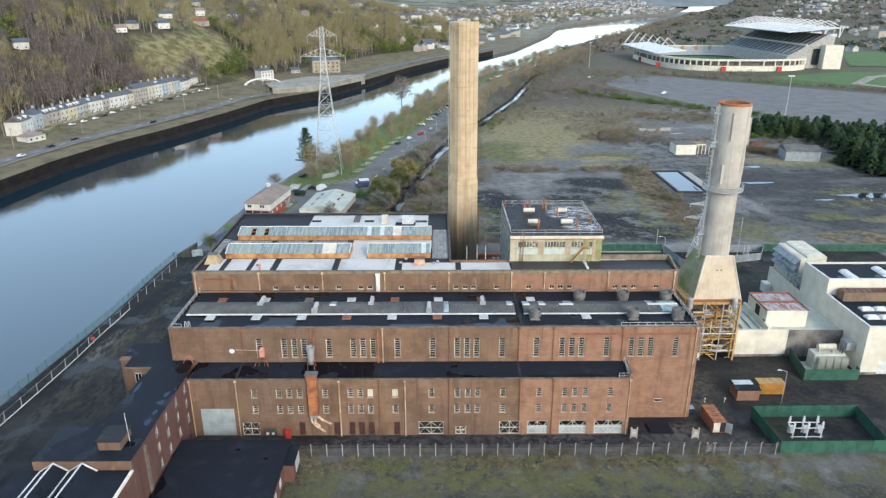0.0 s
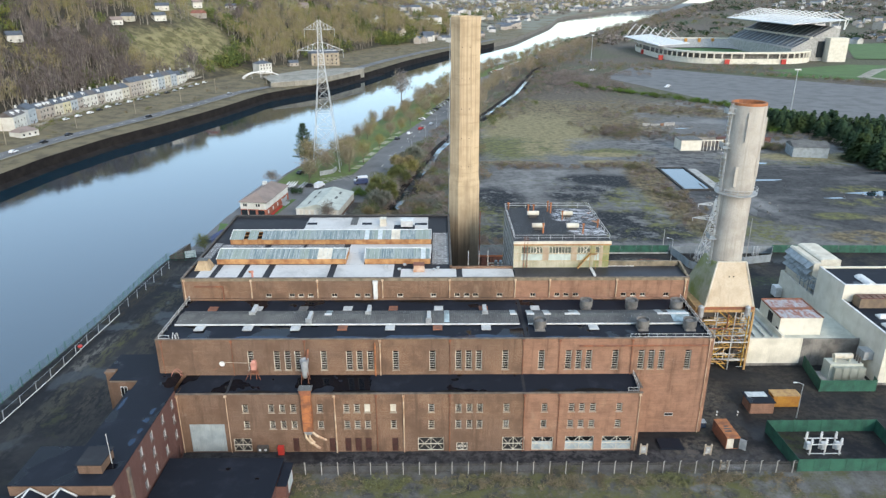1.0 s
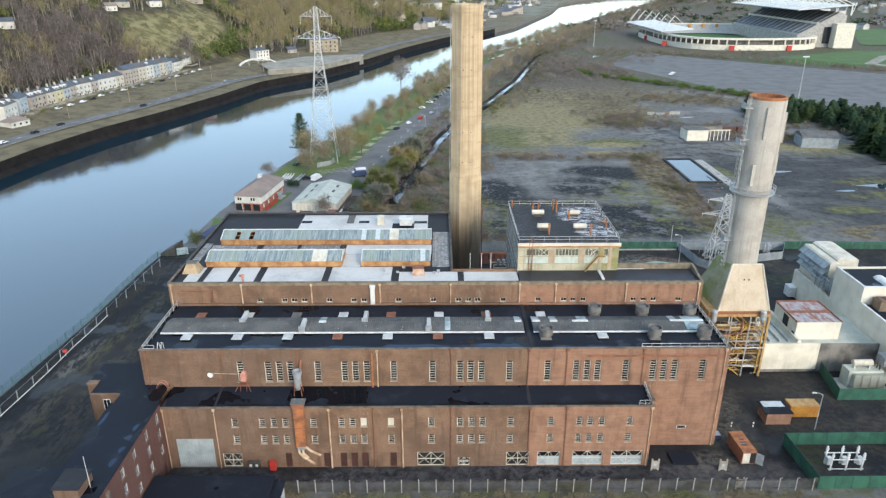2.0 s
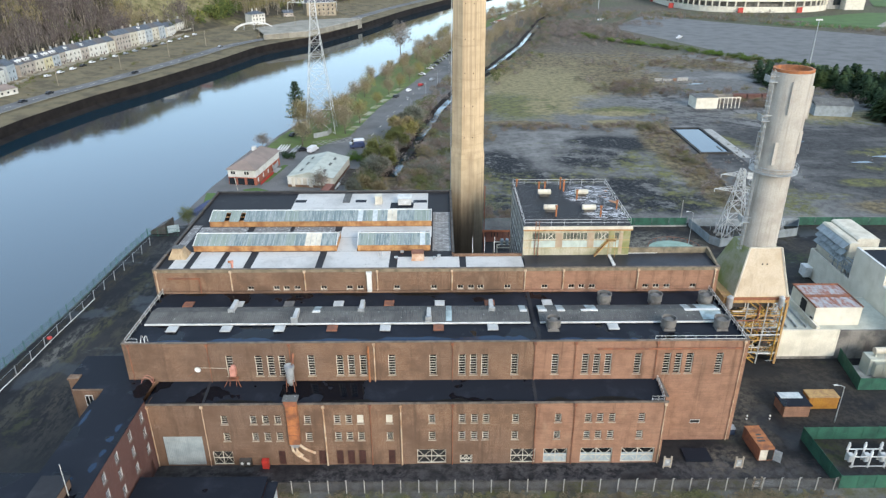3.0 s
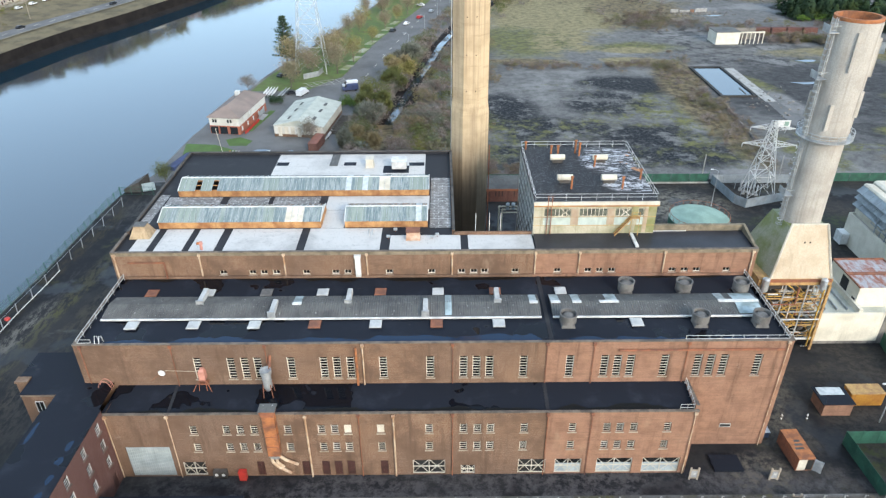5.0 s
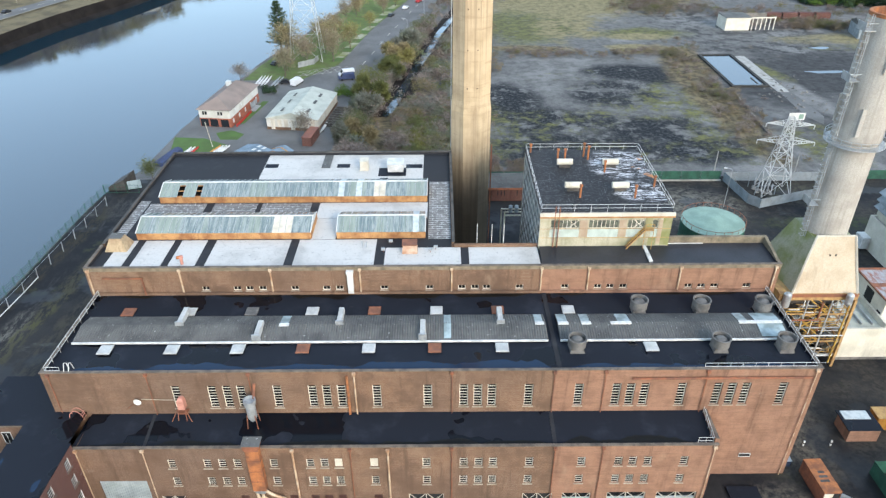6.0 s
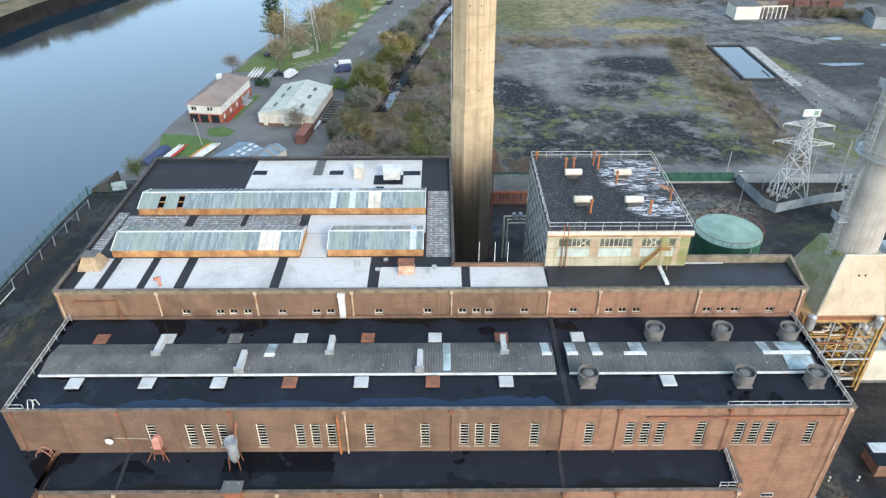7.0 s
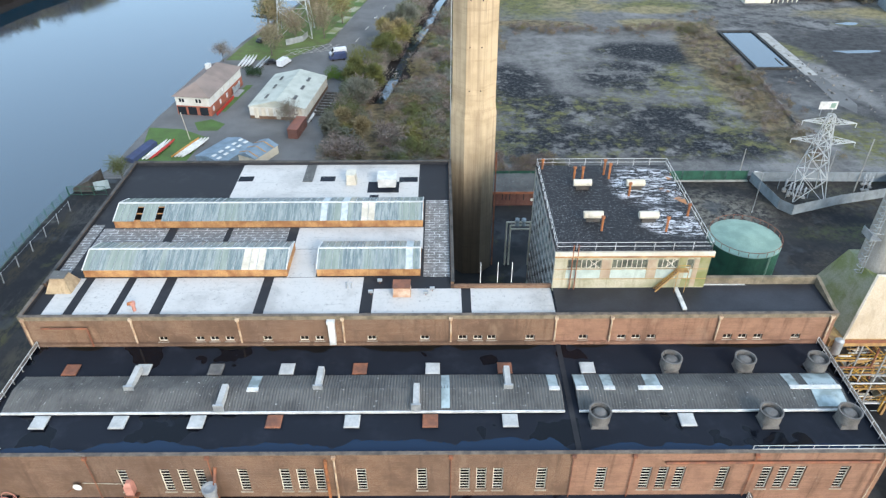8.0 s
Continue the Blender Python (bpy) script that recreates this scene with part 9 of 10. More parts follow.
def tree_wood(seed, limbs=7, spread=0.42):
    """Trunk and limbs of a leafless tree one metre tall; returns the limb tips too."""
    rnd = random.Random(seed)
    V, F, tips = [], [], []
    tube(V, F, (0, 0, 0), (0.01, 0, 0.45), 0.022, 0.013, 5)
    tube(V, F, (0.01, 0, 0.45), (0.0, 0.01, 0.85), 0.013, 0.004, 4)
    for i in range(limbs):
        a = 2.4 * i + rnd.uniform(-.4, .4)
        z = 0.22 + 0.45 * i / limbs
        r = spread * rnd.uniform(0.55, 1.0) * (1 - 0.45 * i / limbs)
        m = Vector((math.cos(a) * r * 0.55, math.sin(a) * r * 0.55, z + 0.16))
        e = Vector((math.cos(a + .2) * r, math.sin(a + .2) * r, min(0.97, z + rnd.uniform(0.28, 0.42))))
        tube(V, F, (0, 0, z), m, 0.010, 0.006, 3)
        tube(V, F, m, e, 0.006, 0.002, 3)
        tips += [m, e, m.lerp(e, 0.5)]
    tips += [Vector((0, 0, 0.85)), Vector((0, 0, 0.7))]
    return V, F, tips


def sprays(seed, tips, count, length, width, up=0.5, fill=0.16):
    """Thin twig slivers, fanned about the limb tips."""
    rnd = random.Random(seed)
    V, F = [], []
    for i in range(count):
        p = tips[i % len(tips)] + Vector((rnd.gauss(0, fill), rnd.gauss(0, fill), rnd.gauss(0, fill * 0.7)))
        p.z = max(0.12, p.z)
        d = Vector((rnd.gauss(0, 1), rnd.gauss(0, 1), rnd.gauss(up, 0.7))).normalized() * length * rnd.uniform(0.5, 1.2)
        w = d.cross(Vector((rnd.gauss(0, 1), rnd.gauss(0, 1), rnd.gauss(0, 1)))).normalized() * width * rnd.uniform(0.6, 1.3)
        s = len(V)
        V += [p - w, p + w, p + d]
        F.append((s, s + 1, s + 2))
    return V, F


def clump(seed, count, size, flat_=0.8, hollow=0.78):
    """Small leaf faces gathered into an uneven crown, one metre tall and wide."""
    rnd = random.Random(seed)
    lobes = [(Vector((rnd.uniform(-.32, .32), rnd.uniform(-.32, .32), rnd.uniform(.25, .72))), rnd.uniform(.16, .3)) for _ in range(7)]
    V, F = [], []
    for i in range(count):
        c, r = lobes[i % 7]
        d = Vector((rnd.gauss(0, 1), rnd.gauss(0, 1), rnd.gauss(0, 1))).normalized()
        p = c + d * r * rnd.uniform(hollow, 1.1)
        p.z = max(0.02, p.z * flat_)
        n = (d + Vector((rnd.gauss(0, .45), rnd.gauss(0, .45), rnd.gauss(0.1, .45)))).normalized()
        u = n.cross(Vector((rnd.gauss(0, 1), rnd.gauss(0, 1), rnd.gauss(0, 1)))).normalized() * size * rnd.uniform(.5, 1.3)
        v = n.cross(u).normalized() * size * rnd.uniform(.5, 1.1)
        s = len(V)
        V += [p - u, p + v, p + u]
        F.append((s, s + 1, s + 2))
    return V, F


def twiggy(seed, count, flat_=0.95):
    """A leafless bush: fine twigs bristling from several lobes, one metre tall and wide."""
    rnd = random.Random(seed)
    lobes = [(Vector((rnd.uniform(-.34, .34), rnd.uniform(-.34, .34), rnd.uniform(.2, .7))), rnd.uniform(.16, .3)) for _ in range(8)]
    V, F = [], []
    for i in range(count):
        c, r = lobes[i % 8]
        d = Vector((rnd.gauss(0, 1), rnd.gauss(0, 1), rnd.gauss(0.35, 1))).normalized()
        p = c + d * r * rnd.uniform(0.35, 0.95)
        p.z = max(0.02, p.z * flat_)
        e = (d + Vector((rnd.gauss(0, .4), rnd.gauss(0, .4), rnd.gauss(0.3, .4)))).normalized() * rnd.uniform(0.06, 0.16)
        w = e.cross(Vector((rnd.gauss(0, 1), rnd.gauss(0, 1), rnd.gauss(0, 1)))).normalized() * rnd.uniform(0.008, 0.017)
        s = len(V)
        V += [p - w, p + w, p + e]
        F.append((s, s + 1, s + 2))
    return V, F


def conifer(seed, tiers=11, count=26):
    rnd = random.Random(seed)
    V, F = [], []
    for k in range(tiers):
        z = 0.12 + 0.86 * k / tiers
        r = 0.26 * (1 - k / tiers) ** 0.8 + 0.02
        for i in range(count):
            a = rnd.uniform(0, 6.283)
            q = r * rnd.uniform(0.5, 1.15)
            p = Vector((math.cos(a) * q * 0.35, math.sin(a) * q * 0.35, z + 0.03))
            e = Vector((math.cos(a) * q, math.sin(a) * q, z - 0.05 + rnd.uniform(-.03, .04)))
            w = Vector((-math.sin(a), math.cos(a), 0)) * 0.035
            s = len(V)
            V += [p, e - w, e + w + Vector((0, 0, .02))]
            F.append((s, s + 1, s + 2))
    return V, F


def arrays(V, F):
    return np.array([tuple(v) for v in V], dtype=np.float32), [tuple(f) for f in F]


def planted(name, label, category, templates, places, mat):
    """All plants of one kind of wood as one mesh: places are (x, y, z, height, width, turn)."""
    tri = [(arrays(V, [t for f in F for t in ([f] if len(f) == 3 else [(f[0], f[1], f[2]), (f[0], f[2], f[3])])])) for V, F in templates]
    tri = [(v, np.array(f, dtype=np.int32)) for v, f in tri]
    vs, fs, n = [], [], 0
    for k, (x, y, z, h, w, a) in enumerate(places):
        v, f = tri[k % len(tri)]
        ca, sa = math.cos(a), math.sin(a)
        q = np.empty_like(v)
        q[:, 0] = (v[:, 0] * ca - v[:, 1] * sa) * w + x
        q[:, 1] = (v[:, 0] * sa + v[:, 1] * ca) * w + y
        q[:, 2] = v[:, 2] * h + z
        vs.append(q)
        fs.append(f + n)
        n += len(v)
    v, f = np.concatenate(vs), np.concatenate(fs)
    me = bpy.data.meshes.new(name)
    me.vertices.add(len(v))
    me.vertices.foreach_set("co", v.ravel())
    me.loops.add(len(f) * 3)
    me.loops.foreach_set("vertex_index", f.ravel())
    me.polygons.add(len(f))
    me.polygons.foreach_set("loop_start", np.arange(0, len(f) * 3, 3, dtype=np.int32))
    me.update(calc_edges=True)
    me.materials.append(M[mat])
    return tagged(new(name, me), label, category, kind="stuff")


woods = [tree_wood(s) for s in range(5)]
tall = [tree_wood(s + 50, 5, 0.34) for s in range(5)]
far_stems = [(V, F) for V, F, T in tall]
far_twigs = [sprays(s, [q for q in tall[s][2] if q.z > 0.5], 130, 0.17, 0.011, 1.4, 0.1) for s in range(5)]
bare_far = [(V + sv, F + [tuple(i + len(V) for i in f) for f in sf]) for (V, F, T), (sv, sf) in zip(woods, [sprays(s, woods[s][2], 70, 0.18, 0.02) for s in range(5)])]
bush = [clump(s, 420, 0.05) for s in range(5)]
round_bush = [twiggy(s + 70, 470) for s in range(6)]
leaf_bush = [clump(s + 90, 900, 0.03, 0.95) for s in range(4)]
bush_tiny = [clump(s + 30, 44, 0.15) for s in range(5)]
bush_far = [clump(s + 9, 110, 0.075) for s in range(5)]
firs = [conifer(s) for s in range(4)]
rnd = random.Random(11)
CLEAR = ((-228, 596, 24, 38), (-212, 648, 24, 46), (-113, 708, 26, 18), (-160, 630, 16, 18), (-118, 1050, 26, 30))


def open_land(x, y):
    return any(((x - a) / c) ** 2 + ((y - b) / d) ** 2 < 1 for a, b, c, d in CLEAR)


HOUSES = [(x, y, north_bank(y) - x) for x, y in ((-265, 801), (-270, 741), (-256, 683), (-243, 742), (-231, 707), (-247, 648), (-265, 602), (-261, 617), (-223, 792), (-221, 861), (-168, 914), (-121, 1060), (-107, 1036), (-43, 1084), (-11, 1226), (-149, 1032), (-296, 508), (-185, 1021), (11, 1291), (-205, 905), (-90, 1120), (-62, 1180), (-130, 1130), (-20, 1330))]


def before_house(x, y):
    """Ground that stays open round a hillside house and down its sight line to the river."""
    for a, b, _ in HOUSES:
        u, v, r = x - a, y - b, math.hypot(a, b)
        along, across = -(u * a + v * b) / r, (u * b - v * a) / r
        if -8 < along < 34 and abs(across) < 9:
            return True
    return False


wood, warm, green = [], [], []
while len(wood) + len(warm) + len(green) < 5200:
    y = rnd.uniform(250, 1250) if rnd.random() < 0.88 else rnd.uniform(1150, 2800)
    d = rnd.uniform(90 if y > 375 else 54, 330) if rnd.random() < 0.8 else rnd.uniform(300, 650)
    x = north_bank(y) - d
    if open_land(x, y) or math.atan2(-x, y) > radians(36) or before_house(x, y):
        continue
    if y > 560 and d < 105 and rnd.random() < 0.5:
        continue
    if d > 165 and y > 640 and noise.noise((x / 60, y / 60, 5)) > 0.05 and rnd.random() < 0.7:
        continue
    h = rnd.uniform(11, 19) * (0.8 if d > 250 else 1.2 if d < 150 else 1)
    p = (x, y, hill(d * 0.93, y) - 0.4, h, h * rnd.uniform(0.6, 0.9), rnd.uniform(0, 6.3))
    k = noise.noise((x / 60, y / 60, 9)) + 0.4 * noise.noise((x / 22, y / 22, 4)) + rnd.uniform(-.15, .15)
    band = abs((x + 273) * 16 + (y - 587) * 39) / 42 < 9 and -277 < x < -232
    # beyond y = 610 more trees take the tawny, sun-brightened twig colour
    (green if band or k > 0.3 or y > 620 and d < 150 and k > 0.1 else warm if k < -0.18 or y > 610 and k < 0.12 else wood).append(p)
planted("hillside_wood", "leafless grey-brown wood covering the hillside", "wood", far_twigs, wood, "hill_twigs")
planted("hillside_wood", "leafless tawny wood covering the hillside, sunlight in its twig colour", "wood", far_twigs, warm, "hill_tawny")
planted("hillside_stems", "pale upright trunks of the hillside wood", "wood", far_stems, wood, "pale_bark")
planted("hillside_stems", "pale upright trunks of the tawny wood", "wood", far_stems, warm, "pale_bark")
planted("hillside_evergreens", "dark evergreen trees among the bare wood", "wood", bush_far, green, "hill_green")
under = []
for i in range(1500):
    y = rnd.uniform(240, 1300)
    d = rnd.uniform(30, 560) if rnd.random() < 0.6 else rnd.uniform(24, 90)
    x = north_bank(y) - d
    if math.atan2(-x, y) > radians(36) or (46 < d < 90 and 360 < y < 610) or d < 28 or before_house(x, y):
        continue
    h = rnd.uniform(1.2, 4.5) if d > 90 else rnd.uniform(0.8, 2.4)
    under.append((x, y, hill(d * 0.93, y) - 0.2, h, h * 1.4, rnd.uniform(0, 6.3)))
for i in range(150):
    x, y = rnd.gauss(-219, 11), rnd.gauss(622, 32)
    h = rnd.uniform(0.7, 2.4)
    under.append((x, y, hill((north_bank(y) - x) * 0.93, y) - 0.2, h, h * 1.7, rnd.uniform(0, 6.3)))
gardens = []
for i in range(520):
    y = rnd.uniform(640, 1400)
    d = rnd.uniform(135, 290)
    x = north_bank(y) - d
    if math.atan2(-x, y) > radians(36):
        continue
    if open_land(x, y) or before_house(x, y):
        continue
    h = rnd.uniform(2, 6)
    gardens.append((x, y, hill(d * 0.93, y) - 0.3, h, h * 1.2, rnd.uniform(0, 6.3)))
planted("garden_trees", "green garden trees and hedges high on the hillside", "trees", bush_far, gardens, "hill_green")
fronts = []
for i in range(110):
    k = rnd.uniform(0, 1)
    y = 372 + 230 * k
    fronts.append((float(np.interp(y, [p[1] for p in TY], [p[0] for p in TY])) + rnd.uniform(7, 13), y + rnd.uniform(-3, 3), 4.2, rnd.uniform(1.2, 3), rnd.uniform(2, 3.6), rnd.uniform(0, 6.3)))
planted("garden_hedges", "green shrubs in the front gardens of the terrace", "shrubs", bush_far, fronts, "olive_leaf")
planted("hillside_scrub", "brown and green undergrowth on the hillside", "scrub", bush_far, under, "scrub_leaf")

rnd = random.Random(21)
for i, (x, y, d) in enumerate(HOUSES):
    w = rnd.uniform(8, 13)
    wall = rnd.choice(("hall_white", "hall_white", "render_a", "render_b"))
    gabled("hill_house", LABEL[wall] + " house among trees on the hillside", "house", x, y, w, 7, rnd.uniform(3.6, 5.6), 2.6, rnd.uniform(-20, 50), wall, rnd.choice(("slate", "slate", "roof_red", "roof_brown")), group="hillside houses", z=hill(d * 0.93, y) - 0.8, windows=[(u, z, 1.1, 1.1) for z in (1.0,) for u in (-w * 0.28, w * 0.28)])

# scrub along the ditch and over the waste ground
rnd = random.Random(31)
thick, tawny, leafy, greyish, pinkish = [], [], [], [], []
cy = lambda y: float(np.interp(y, [p[1] for p in CC], [p[0] for p in CC]))
for i in range(760):
    y = rnd.uniform(207, 345) if rnd.random() < 0.6 else rnd.uniform(345, 760)
    side = rnd.choice((-1, 1, 1))
    off = 4.2 + abs(rnd.gauss(0, 7 if y > 345 else 10)) if side > 0 else 4.4 + abs(rnd.gauss(0, 3.5))
    x = cy(y) + side * off
    if y < 345 and side > 0 and x > 24:
        continue
    if y < 250 and (-55 < x < -27 or x < -30):
        continue
    rr = float(np.interp(y, [p[1] for p in RR], [p[0] for p in RR]))
    if y > 270 and x < rr + 2.5:
        continue
    h = rnd.choice((1.6, 2.2, 3.0, 3.6, 4.4, 5.2)) * rnd.uniform(0.85, 1.15) * (1.35 if side < 0 else 1)
    (leafy if noise.noise((x / 14, y / 14, 2)) > 0.36 else rnd.choice((thick, thick, tawny, greyish, greyish, pinkish))).append((x, y, 0, h, h * rnd.uniform(1.1, 1.6), rnd.uniform(0, 6.3)))
for i in range(900):
    x, y = rnd.choice(((rnd.gauss(92, 4), rnd.uniform(214, 312)), (rnd.uniform(-1, 30), rnd.uniform(206, 215)), (rnd.gauss(93, 5), rnd.uniform(225, 330)), (rnd.uniform(26, 92), rnd.gauss(312, 3)), (rnd.gauss(100, 10), rnd.gauss(390, 9)), (rnd.uniform(118, 250), rnd.gauss(372, 8)), (rnd.gauss(150, 30), rnd.gauss(460, 14)), (rnd.gauss(160, 9), rnd.gauss(350, 3))))
    if (x < 12 and y < 200) or (97 < x < 114 and 270 < y < 312):
        continue
    h = rnd.uniform(0.9, 2.7) if y < 340 else rnd.uniform(1.5, 4.4)
    rnd.choice((tawny, pinkish, thick)).append((x, y, 0, h, h * 1.5, rnd.uniform(0, 6.3)))
for i in range(430):
    x, y = rnd.uniform(-27, 14), rnd.uniform(206, 262)
    if (x < -24 and y > 222) or abs(x - cy(max(248, y))) < 3.0:
        continue
    h = rnd.uniform(1.6, 4.2)
    rnd.choice((thick, tawny, greyish, pinkish, leafy)).append((x, y, 0, h, h * rnd.uniform(1.2, 1.7), rnd.uniform(0, 6.3)))
for i in range(420):
    x, y = rnd.gauss(110, 45), rnd.gauss(610, 45)
    if x < cy(min(735, max(250, y))) + 5 or x > 200 or (x > 150 and y < 640) or (y < 530 and rnd.random() < 0.8):
        continue
    h = rnd.uniform(2.0, 6.0)
    thick.append((x, y, 0, h, h * 1.4, rnd.uniform(0, 6.3)))
planted("scrub_thicket", "dense grey-brown thicket along the ditch", "scrub", round_bush, thick, "twigs")
planted("scrub_thicket", "tawny brambles and scrub on the waste ground", "scrub", round_bush, tawny, "scrub_leaf")
planted("scrub_leafy", "olive green bushes along the ditch", "scrub", leaf_bush, leafy, "olive_leaf")
planted("scrub_thicket", "grey-green bushes over the waste ground by the ditch", "scrub", round_bush, greyish, "grey_scrub")
planted("scrub_thicket", "reddish bramble bushes by the ditch", "scrub", round_bush, pinkish, "pink_scrub")
hedge = [(110 + 120 * u + rnd.uniform(-4, 4), 590 - 150 * u + rnd.uniform(-5, 5), 0, rnd.uniform(2.5, 5), rnd.uniform(4, 7), rnd.uniform(0, 6)) for u in (rnd.random() for _ in range(150))]
hedge += [(rnd.uniform(178, 205), rnd.uniform(385, 400), 0, 4, 6, rnd.uniform(0, 6)) for _ in range(24)]
hedge += [(-30 + rnd.uniform(-4, 3), 266 + rnd.uniform(-3, 3), 0, 2.6, 3.2, rnd.uniform(0, 6)) for _ in range(10)]
planted("ivy_hedge", "bright green ivy-clad hedge beside the car park", "hedge", bush, hedge, "ivy")
club_hedge = [(-56.8 + rnd.uniform(-2, 2), 270.5 + rnd.uniform(-2.5, 2.5), 0, 2.6, 3.0, rnd.uniform(0, 6)) for _ in range(9)]
planted("club_hedge", "rounded dark green hedge beside the boat club", "hedge", bush, club_hedge, "evergreen")
dark = [(185 + 150 * u + rnd.gauss(0, 6), 408 - 95 * u + rnd.gauss(0, 9), 0, rnd.uniform(7, 13), rnd.uniform(13, 22), rnd.uniform(0, 6)) for u in (rnd.random() for _ in range(230))]
dark += [(rnd.uniform(204, 262), rnd.uniform(296, 372), 0, rnd.uniform(7, 14), rnd.uniform(13, 22), rnd.uniform(0, 6)) for _ in range(70)]
dark += [(rnd.uniform(196, 216), rnd.uniform(298, 336), 0, rnd.uniform(9, 15), rnd.uniform(15, 24), rnd.uniform(0, 6)) for _ in range(40)]
planted("conifer_belt", "dark conifer belt behind the sheds", "wood", firs, dark, "evergreen")
far = []
for i in range(2500):
    k = rnd.random()
    if k < 0.35:
        y = rnd.uniform(700, 2000)
        x = south_bank(y) + rnd.uniform(6, 70)
        if abs(x - float(np.interp(y, [p[1] for p in RL], [p[0] for p in RL])) - 6) < 11:
            continue
    elif k < 0.5:
        x, y = rnd.uniform(150, 330), rnd.uniform(690, 760)
        if x > 245 and y > 735:
            continue
    elif k < 0.6:
        u = rnd.random()
        x, y = 215 + 230 * u + rnd.gauss(0, 4), 730 - 200 * u + rnd.gauss(0, 4)
    else:
        y = rnd.uniform(1010, 3000)
        x = south_bank(y) + rnd.uniform(20, 1500) ** 1.0
        if x > y * 0.75:
            continue
    h = rnd.uniform(4, 11) if y > 760 or k < 0.35 else rnd.uniform(2, 5)
    if y > 1500:
        h *= 1.3
    far.append((x, y, flat(x, y), h, h * 1.2, rnd.uniform(0, 6.3)))
planted("far_trees", "bare brown trees and hedges beyond the waste ground", "wood", bare_far, far[::2], "twigs")
planted("far_trees", "mixed brown and dark trees towards the horizon", "wood", bush_far, far[1::2], "scrub_leaf")
road_wood = []
for i in range(230):
    y = rnd.uniform(430, 1000)
    a = float(np.interp(y, [p[1] for p in RL], [p[0] for p in RL]))
    b = float(np.interp(y, [p[1] for p in RR], [p[0] for p in RR]))
    x = rnd.choice((a - rnd.uniform(4, 11), b + rnd.uniform(3, 10), b + rnd.uniform(3, 22)))
    if x < south_bank(y) + 2:
        continue
    h = rnd.uniform(7, 13)
    road_wood.append((x, y, flat(x, y), h, h * 0.95, rnd.uniform(0, 6.3)))
planted("roadside_wood", "pale bare trees lining the quay road", "wood", [(V + sv, F + [tuple(i + len(V) for i in f) for f in sf]) for (V, F, T), (sv, sf) in zip(woods, [sprays(s + 5, woods[s][2], 260, 0.15, 0.01, 0.7, 0.13) for s in range(5)])], road_wood, "twigs_pale")
deep, deep2 = [], []
for i in range(5200):
    y = rnd.uniform(1000, 4300)
    x = south_bank(y) + 15 + rnd.uniform(0, 1) ** 1.3 * 2200
    if x > y * 0.78 or noise.noise((x / 160, y / 160, 4)) < -0.12:
        continue
    h = rnd.uniform(7, 15)
    (deep if rnd.random() < 0.6 else deep2).append((x, y, flat(x, y) - 1, h, h * 1.7, rnd.uniform(0, 6.3)))
planted("horizon_woods", "far brown woods towards the horizon", "wood", bush_tiny, deep, "twigs")
planted("horizon_woods", "far dark green woods towards the horizon", "wood", bush_tiny, deep2, "evergreen")
town = []
for i in range(1500):
    y = rnd.uniform(1000, 3600)
    d = rnd.uniform(30, 800)
    h = rnd.uniform(5, 12)
    town.append((north_bank(y) - d, y, hill(d * 0.93, y) - 1, h, h * 1.3, rnd.uniform(0, 6.3)))
planted("town_trees", "brown trees between the far houses", "wood", bush_tiny, town, "twigs")


# trees that stand alone
def single(name, label, x, y, h, w, k, group, mat="twigs"):
    T = thing(name, label, "tree", group, at=(x, y, 0), turn=37 * k)
    V, F, tips = woods[k % 5]
    S = Matrix.Diagonal((w, w, h, 1))
    me = bpy.data.meshes.new("trunk")
    me.from_pydata([S @ Vector(v) for v in V], [], F)
    me.materials.append(M["bark"])
    new("trunk", me).parent = T
    sv, sf = sprays(k + 40, tips, 1500, 0.13, 0.008, 0.7, 0.12)
    me = bpy.data.meshes.new("crown")
    me.from_pydata([S @ Vector(v) for v in sv], [], sf)
    me.materials.append(M[mat])
    new("crown", me).parent = T


rnd = random.Random(77)
ROADTREES = [(-54.4, 287, 8.5), (-57, 307, 12), (-48.5, 300, 9), (-43, 318, 11), (-39.5, 304, 10), (-35.0, 320, 9), (-55, 294, 7), (-30, 352, 6), (-26, 378, 7), (-21, 392, 7), (-16.5, 410, 8), (-12, 425, 7), (-7, 445, 8), (-1, 468, 8), (4, 490, 7), (9, 512, 8), (15, 535, 8), (-60, 318, 6), (-48, 335, 6), (-38, 372, 7), (-30, 410, 7), (-22, 440, 7), (-10, 500, 8), (5, 560, 8), (20, 620, 8)]
for k, (x, y, h) in enumerate(ROADTREES):
    single("bare_tree", "leafless brown tree on the riverside verge", x, y, h * 1.15, h * 1.1, k, "roadside trees", "twigs_warm" if k % 2 else "twigs_pale")
single("bare_tree", "tall leafless tree on the river bank", -26, 500, 20, 17, 3, "bank trees")
single("bare_tree", "small leafless tree before the boat store", -38.2, 231.5, 8, 6, 2, "yard trees")
single("bare_tree", "pale leafless bush by the water", -69, 282, 6, 7, 1, "bank trees")
single("bare_tree", "olive bush beside the quay shed", -72.6, 205.5, 5.5, 6.5, 4, "bank trees", "olive_leaf")
for k in range(34):
    y = 330 + k * 17
    single("bare_tree", "leafless tree in the riverside avenue", south_bank(y) + (6 if y > 520 else 9) + rnd.uniform(-2, 3), y, rnd.uniform(7, 11), rnd.uniform(8, 11), k, "avenue trees", "twigs_pale" if k % 3 else "twigs_warm")
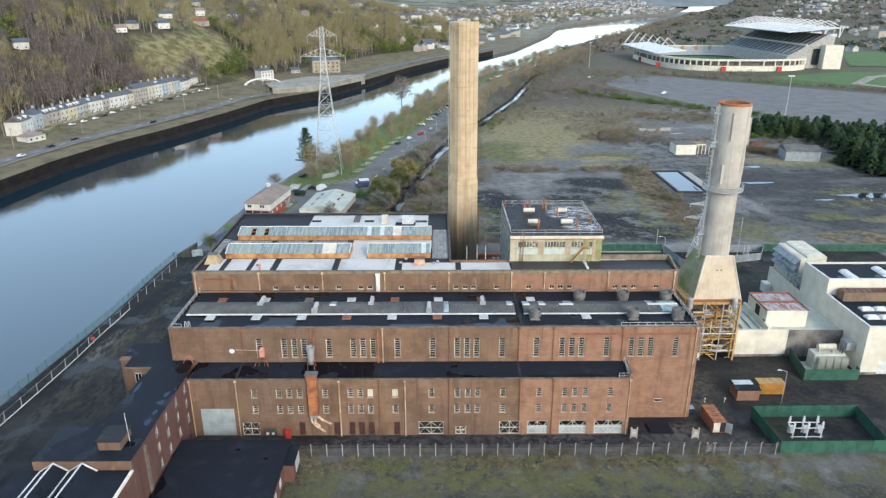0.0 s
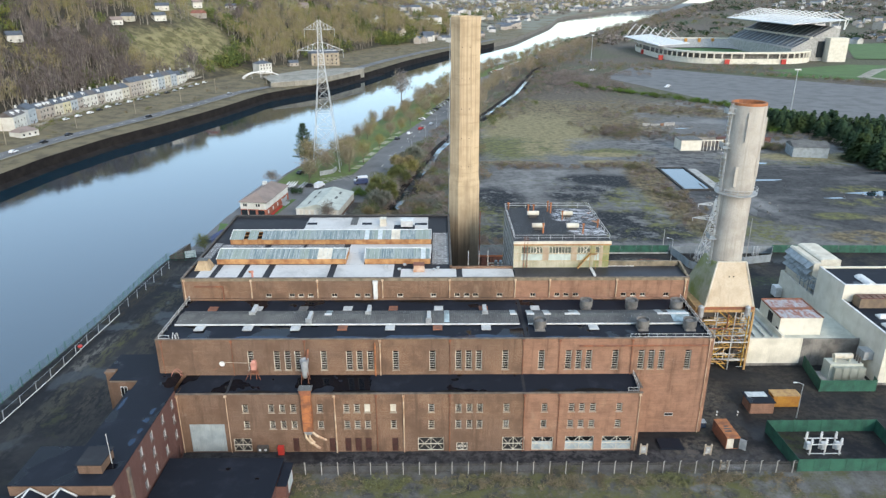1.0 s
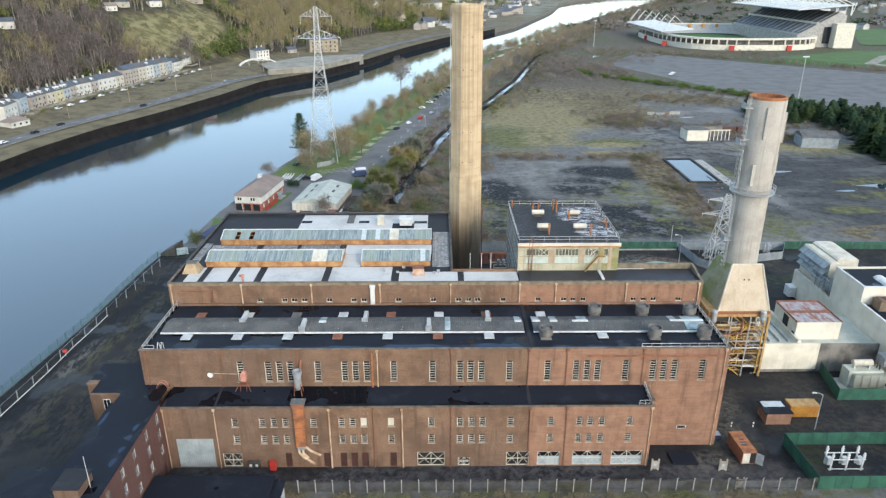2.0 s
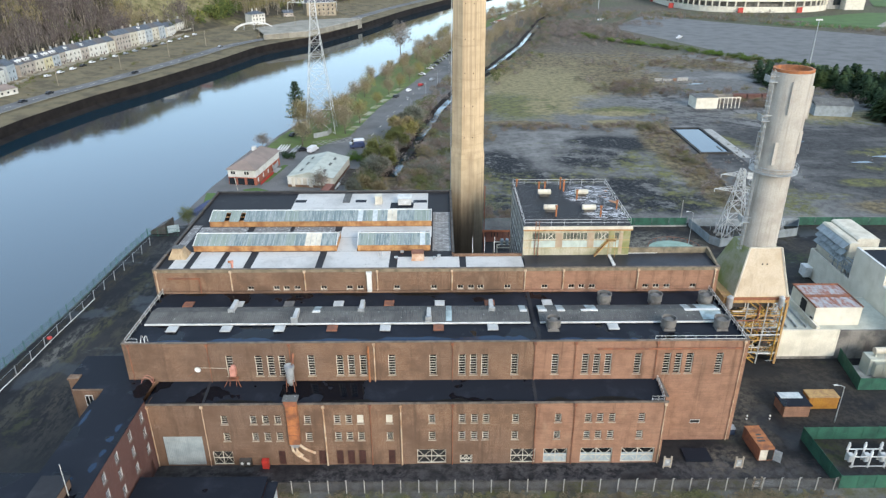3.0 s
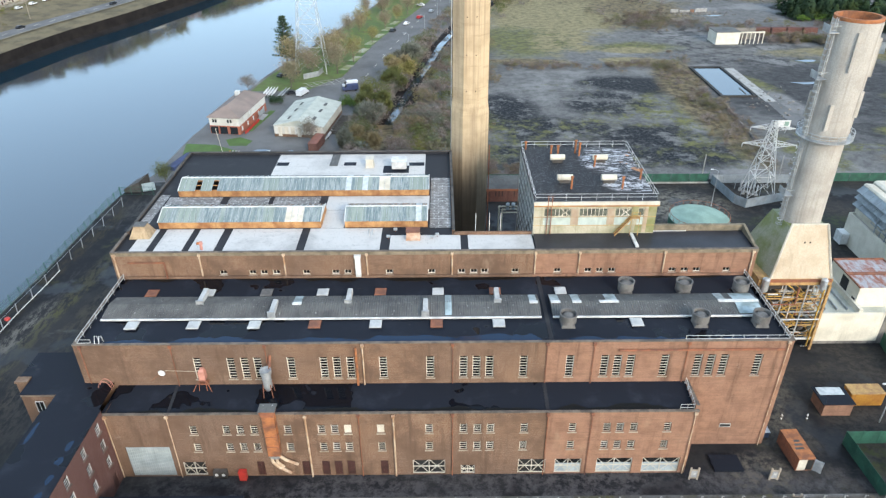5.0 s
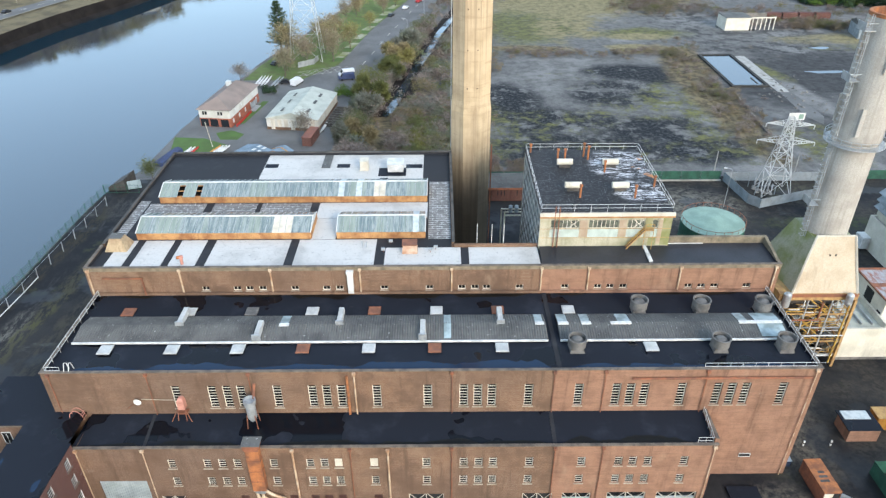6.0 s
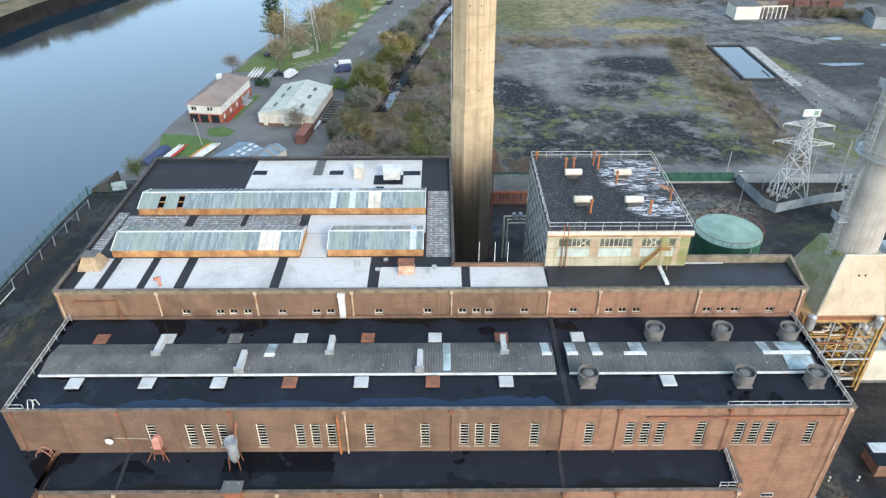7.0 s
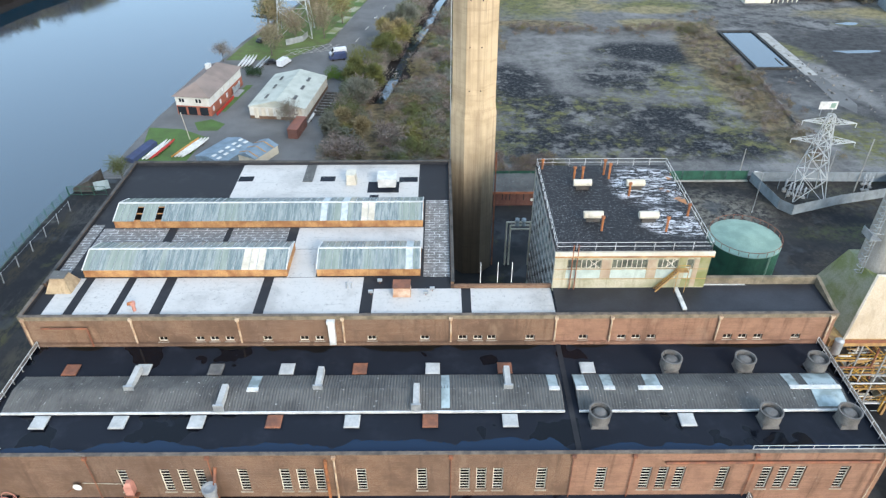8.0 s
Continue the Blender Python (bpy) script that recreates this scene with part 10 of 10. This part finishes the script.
for k, (x, y, h) in enumerate(((-23.6, 234, 9.5), (-22.5, 246, 9), (-21.5, 258, 9), (-26.2, 227, 6), (-21.5, 272, 9.5), (-16.5, 284, 8), (-32.4, 269, 4),  (-15, 295, 9), (-13, 310, 10), (-11, 322, 9), (-22, 228, 7), (-8, 340, 8))):
    B = thing("willow_bush", "broad olive-brown bush beside the ditch", "bush", "ditch bushes", at=(x, y, 0))
    h *= 1.15
    V, F = clump(k + 60, 4200, 0.017) if k in (0, 4, 6, 9, 11) else twiggy(k + 60, 5200)
    me = bpy.data.meshes.new("crown")
    me.from_pydata([Matrix.Diagonal((h * 1.1, h * 1.1, h, 1)) @ v for v in V], [], F)
    me.materials.append(M[("olive_leaf", "grey_scrub", "olive_leaf", "grey_scrub", "olive_leaf", "olive_leaf", "ivy", "twigs_warm", "grey_scrub", "olive_leaf", "twigs_warm", "olive_leaf")[k % 12]])
    new("crown", me).parent = B
    bm = bmesh.new()
    lathe(bm, 0, 0, [(0.2, 0), (0.12, h * 0.5)], 8)
    part("trunk", bm, "bark", B)
pine = thing("pine_tree", "tall dark green pine on the river bank", "tree", at=(-62.0, 319, 0))
prnd = random.Random(15)
V, F = [], []
for k in range(17):
    z = 2.6 + 16.4 * k / 17
    reach = (6.2 * (1 - k / 17.5) ** 0.75 + 0.4) * prnd.uniform(0.7, 1.15)
    for b in range(7):
        a = b * 0.9 + k * 1.7 + prnd.uniform(-.25, .25)
        L = reach * prnd.uniform(0.45, 1.1)
        tip = Vector((math.cos(a) * L, math.sin(a) * L, z + L * prnd.uniform(0.02, 0.28)))
        tube(V, F, (0, 0, z), tip, 0.09, 0.03, 3)
        for q in range(34):
            u = prnd.uniform(0.25, 1.05)
            p = Vector((0, 0, z)).lerp(tip, u) + Vector((prnd.gauss(0, .28), prnd.gauss(0, .28), prnd.gauss(0.12, .2)))
            d = Vector((math.cos(a) + prnd.gauss(0, .7), math.sin(a) + prnd.gauss(0, .7), prnd.gauss(0.5, .4))).normalized() * prnd.uniform(0.35, 0.8)
            w = d.cross(Vector((prnd.gauss(0, 1), prnd.gauss(0, 1), prnd.gauss(0, 1)))).normalized() * 0.16
            n = len(V)
            V += [p - w, p + w, p + d]
            F.append((n, n + 1, n + 2))
me = bpy.data.meshes.new("crown")
me.from_pydata(V, [], F)
me.materials.append(M["evergreen"])
new("crown", me).parent = pine
bm = bmesh.new()
lathe(bm, 0, 0, [(0.4, 0), (0.08, 17)], 8)
part("trunk", bm, "bark", pine)
# weeds along the front fence
rnd = random.Random(91)
weeds = [(rnd.uniform(-24, 60), 100.4 - abs(rnd.gauss(0, 1.8)), 0, rnd.uniform(0.4, 1.6), rnd.uniform(0.9, 2.6), rnd.uniform(0, 6)) for _ in range(260)]
weeds += [(rnd.uniform(-20, 60), rnd.uniform(70, 99), 0, rnd.uniform(0.15, 0.5), rnd.uniform(0.6, 1.6), rnd.uniform(0, 6)) for _ in range(120)]
planted("weeds", "tawny weeds and tufts along the fence", "weeds", bush_far, weeds, "scrub_leaf")

M["town_pale"] = worn("weathered_town_render", (0.62, 0.6, 0.56), (0.3, 0.29, 0.27), 0.05)
# far town: small gabled houses on both shores
rnd = random.Random(101)
V, F, Mi = [], [], []
for i in range(1700):
    y = rnd.uniform(950, 4300)
    if rnd.random() < 0.62:
        x = north_bank(y) - rnd.uniform(45, 620)
        z = hill((north_bank(y) - x) * 0.93, y) - 1
    else:
        x = south_bank(y) + rnd.uniform(250, 1900)
        z = flat(x, y) - 1
    w, d, h = rnd.uniform(4, 9), rnd.uniform(4, 6), rnd.uniform(4, 8)
    if rnd.random() < 0.08:
        w, d, h = w * 3, d * 2.5, h * 1.6
    a = rnd.uniform(0, 3.1)
    n = len(V)
    for u, v, q in ((-w, -d, 0), (w, -d, 0), (w, d, 0), (-w, d, 0), (-w, -d, h), (w, -d, h), (w, d, h), (-w, d, h), (-w, 0, h + 3), (w, 0, h + 3)):
        V.append((x + u * math.cos(a) - v * math.sin(a), y + u * math.sin(a) + v * math.cos(a), z + q))
    k = rnd.choice((0, 0, 0, 1, 1))
    for f, m in (((0, 1, 5, 4), k), ((1, 2, 6, 9, 5), k), ((2, 3, 7, 6), k), ((3, 0, 4, 8, 7), k), ((4, 5, 9, 8), 2), ((6, 7, 8, 9), 2)):
        F.append(tuple(n + j for j in f))
        Mi.append(m)
me = bpy.data.meshes.new("far_town")
me.from_pydata(V, [], F)
me.polygons.foreach_set("material_index", Mi)
for k in ("town_pale", "render_b", "slate"):
    me.materials.append(M[k])
tagged(new("far_town", me), "distant small houses and sheds of the town", "houses", kind="stuff")
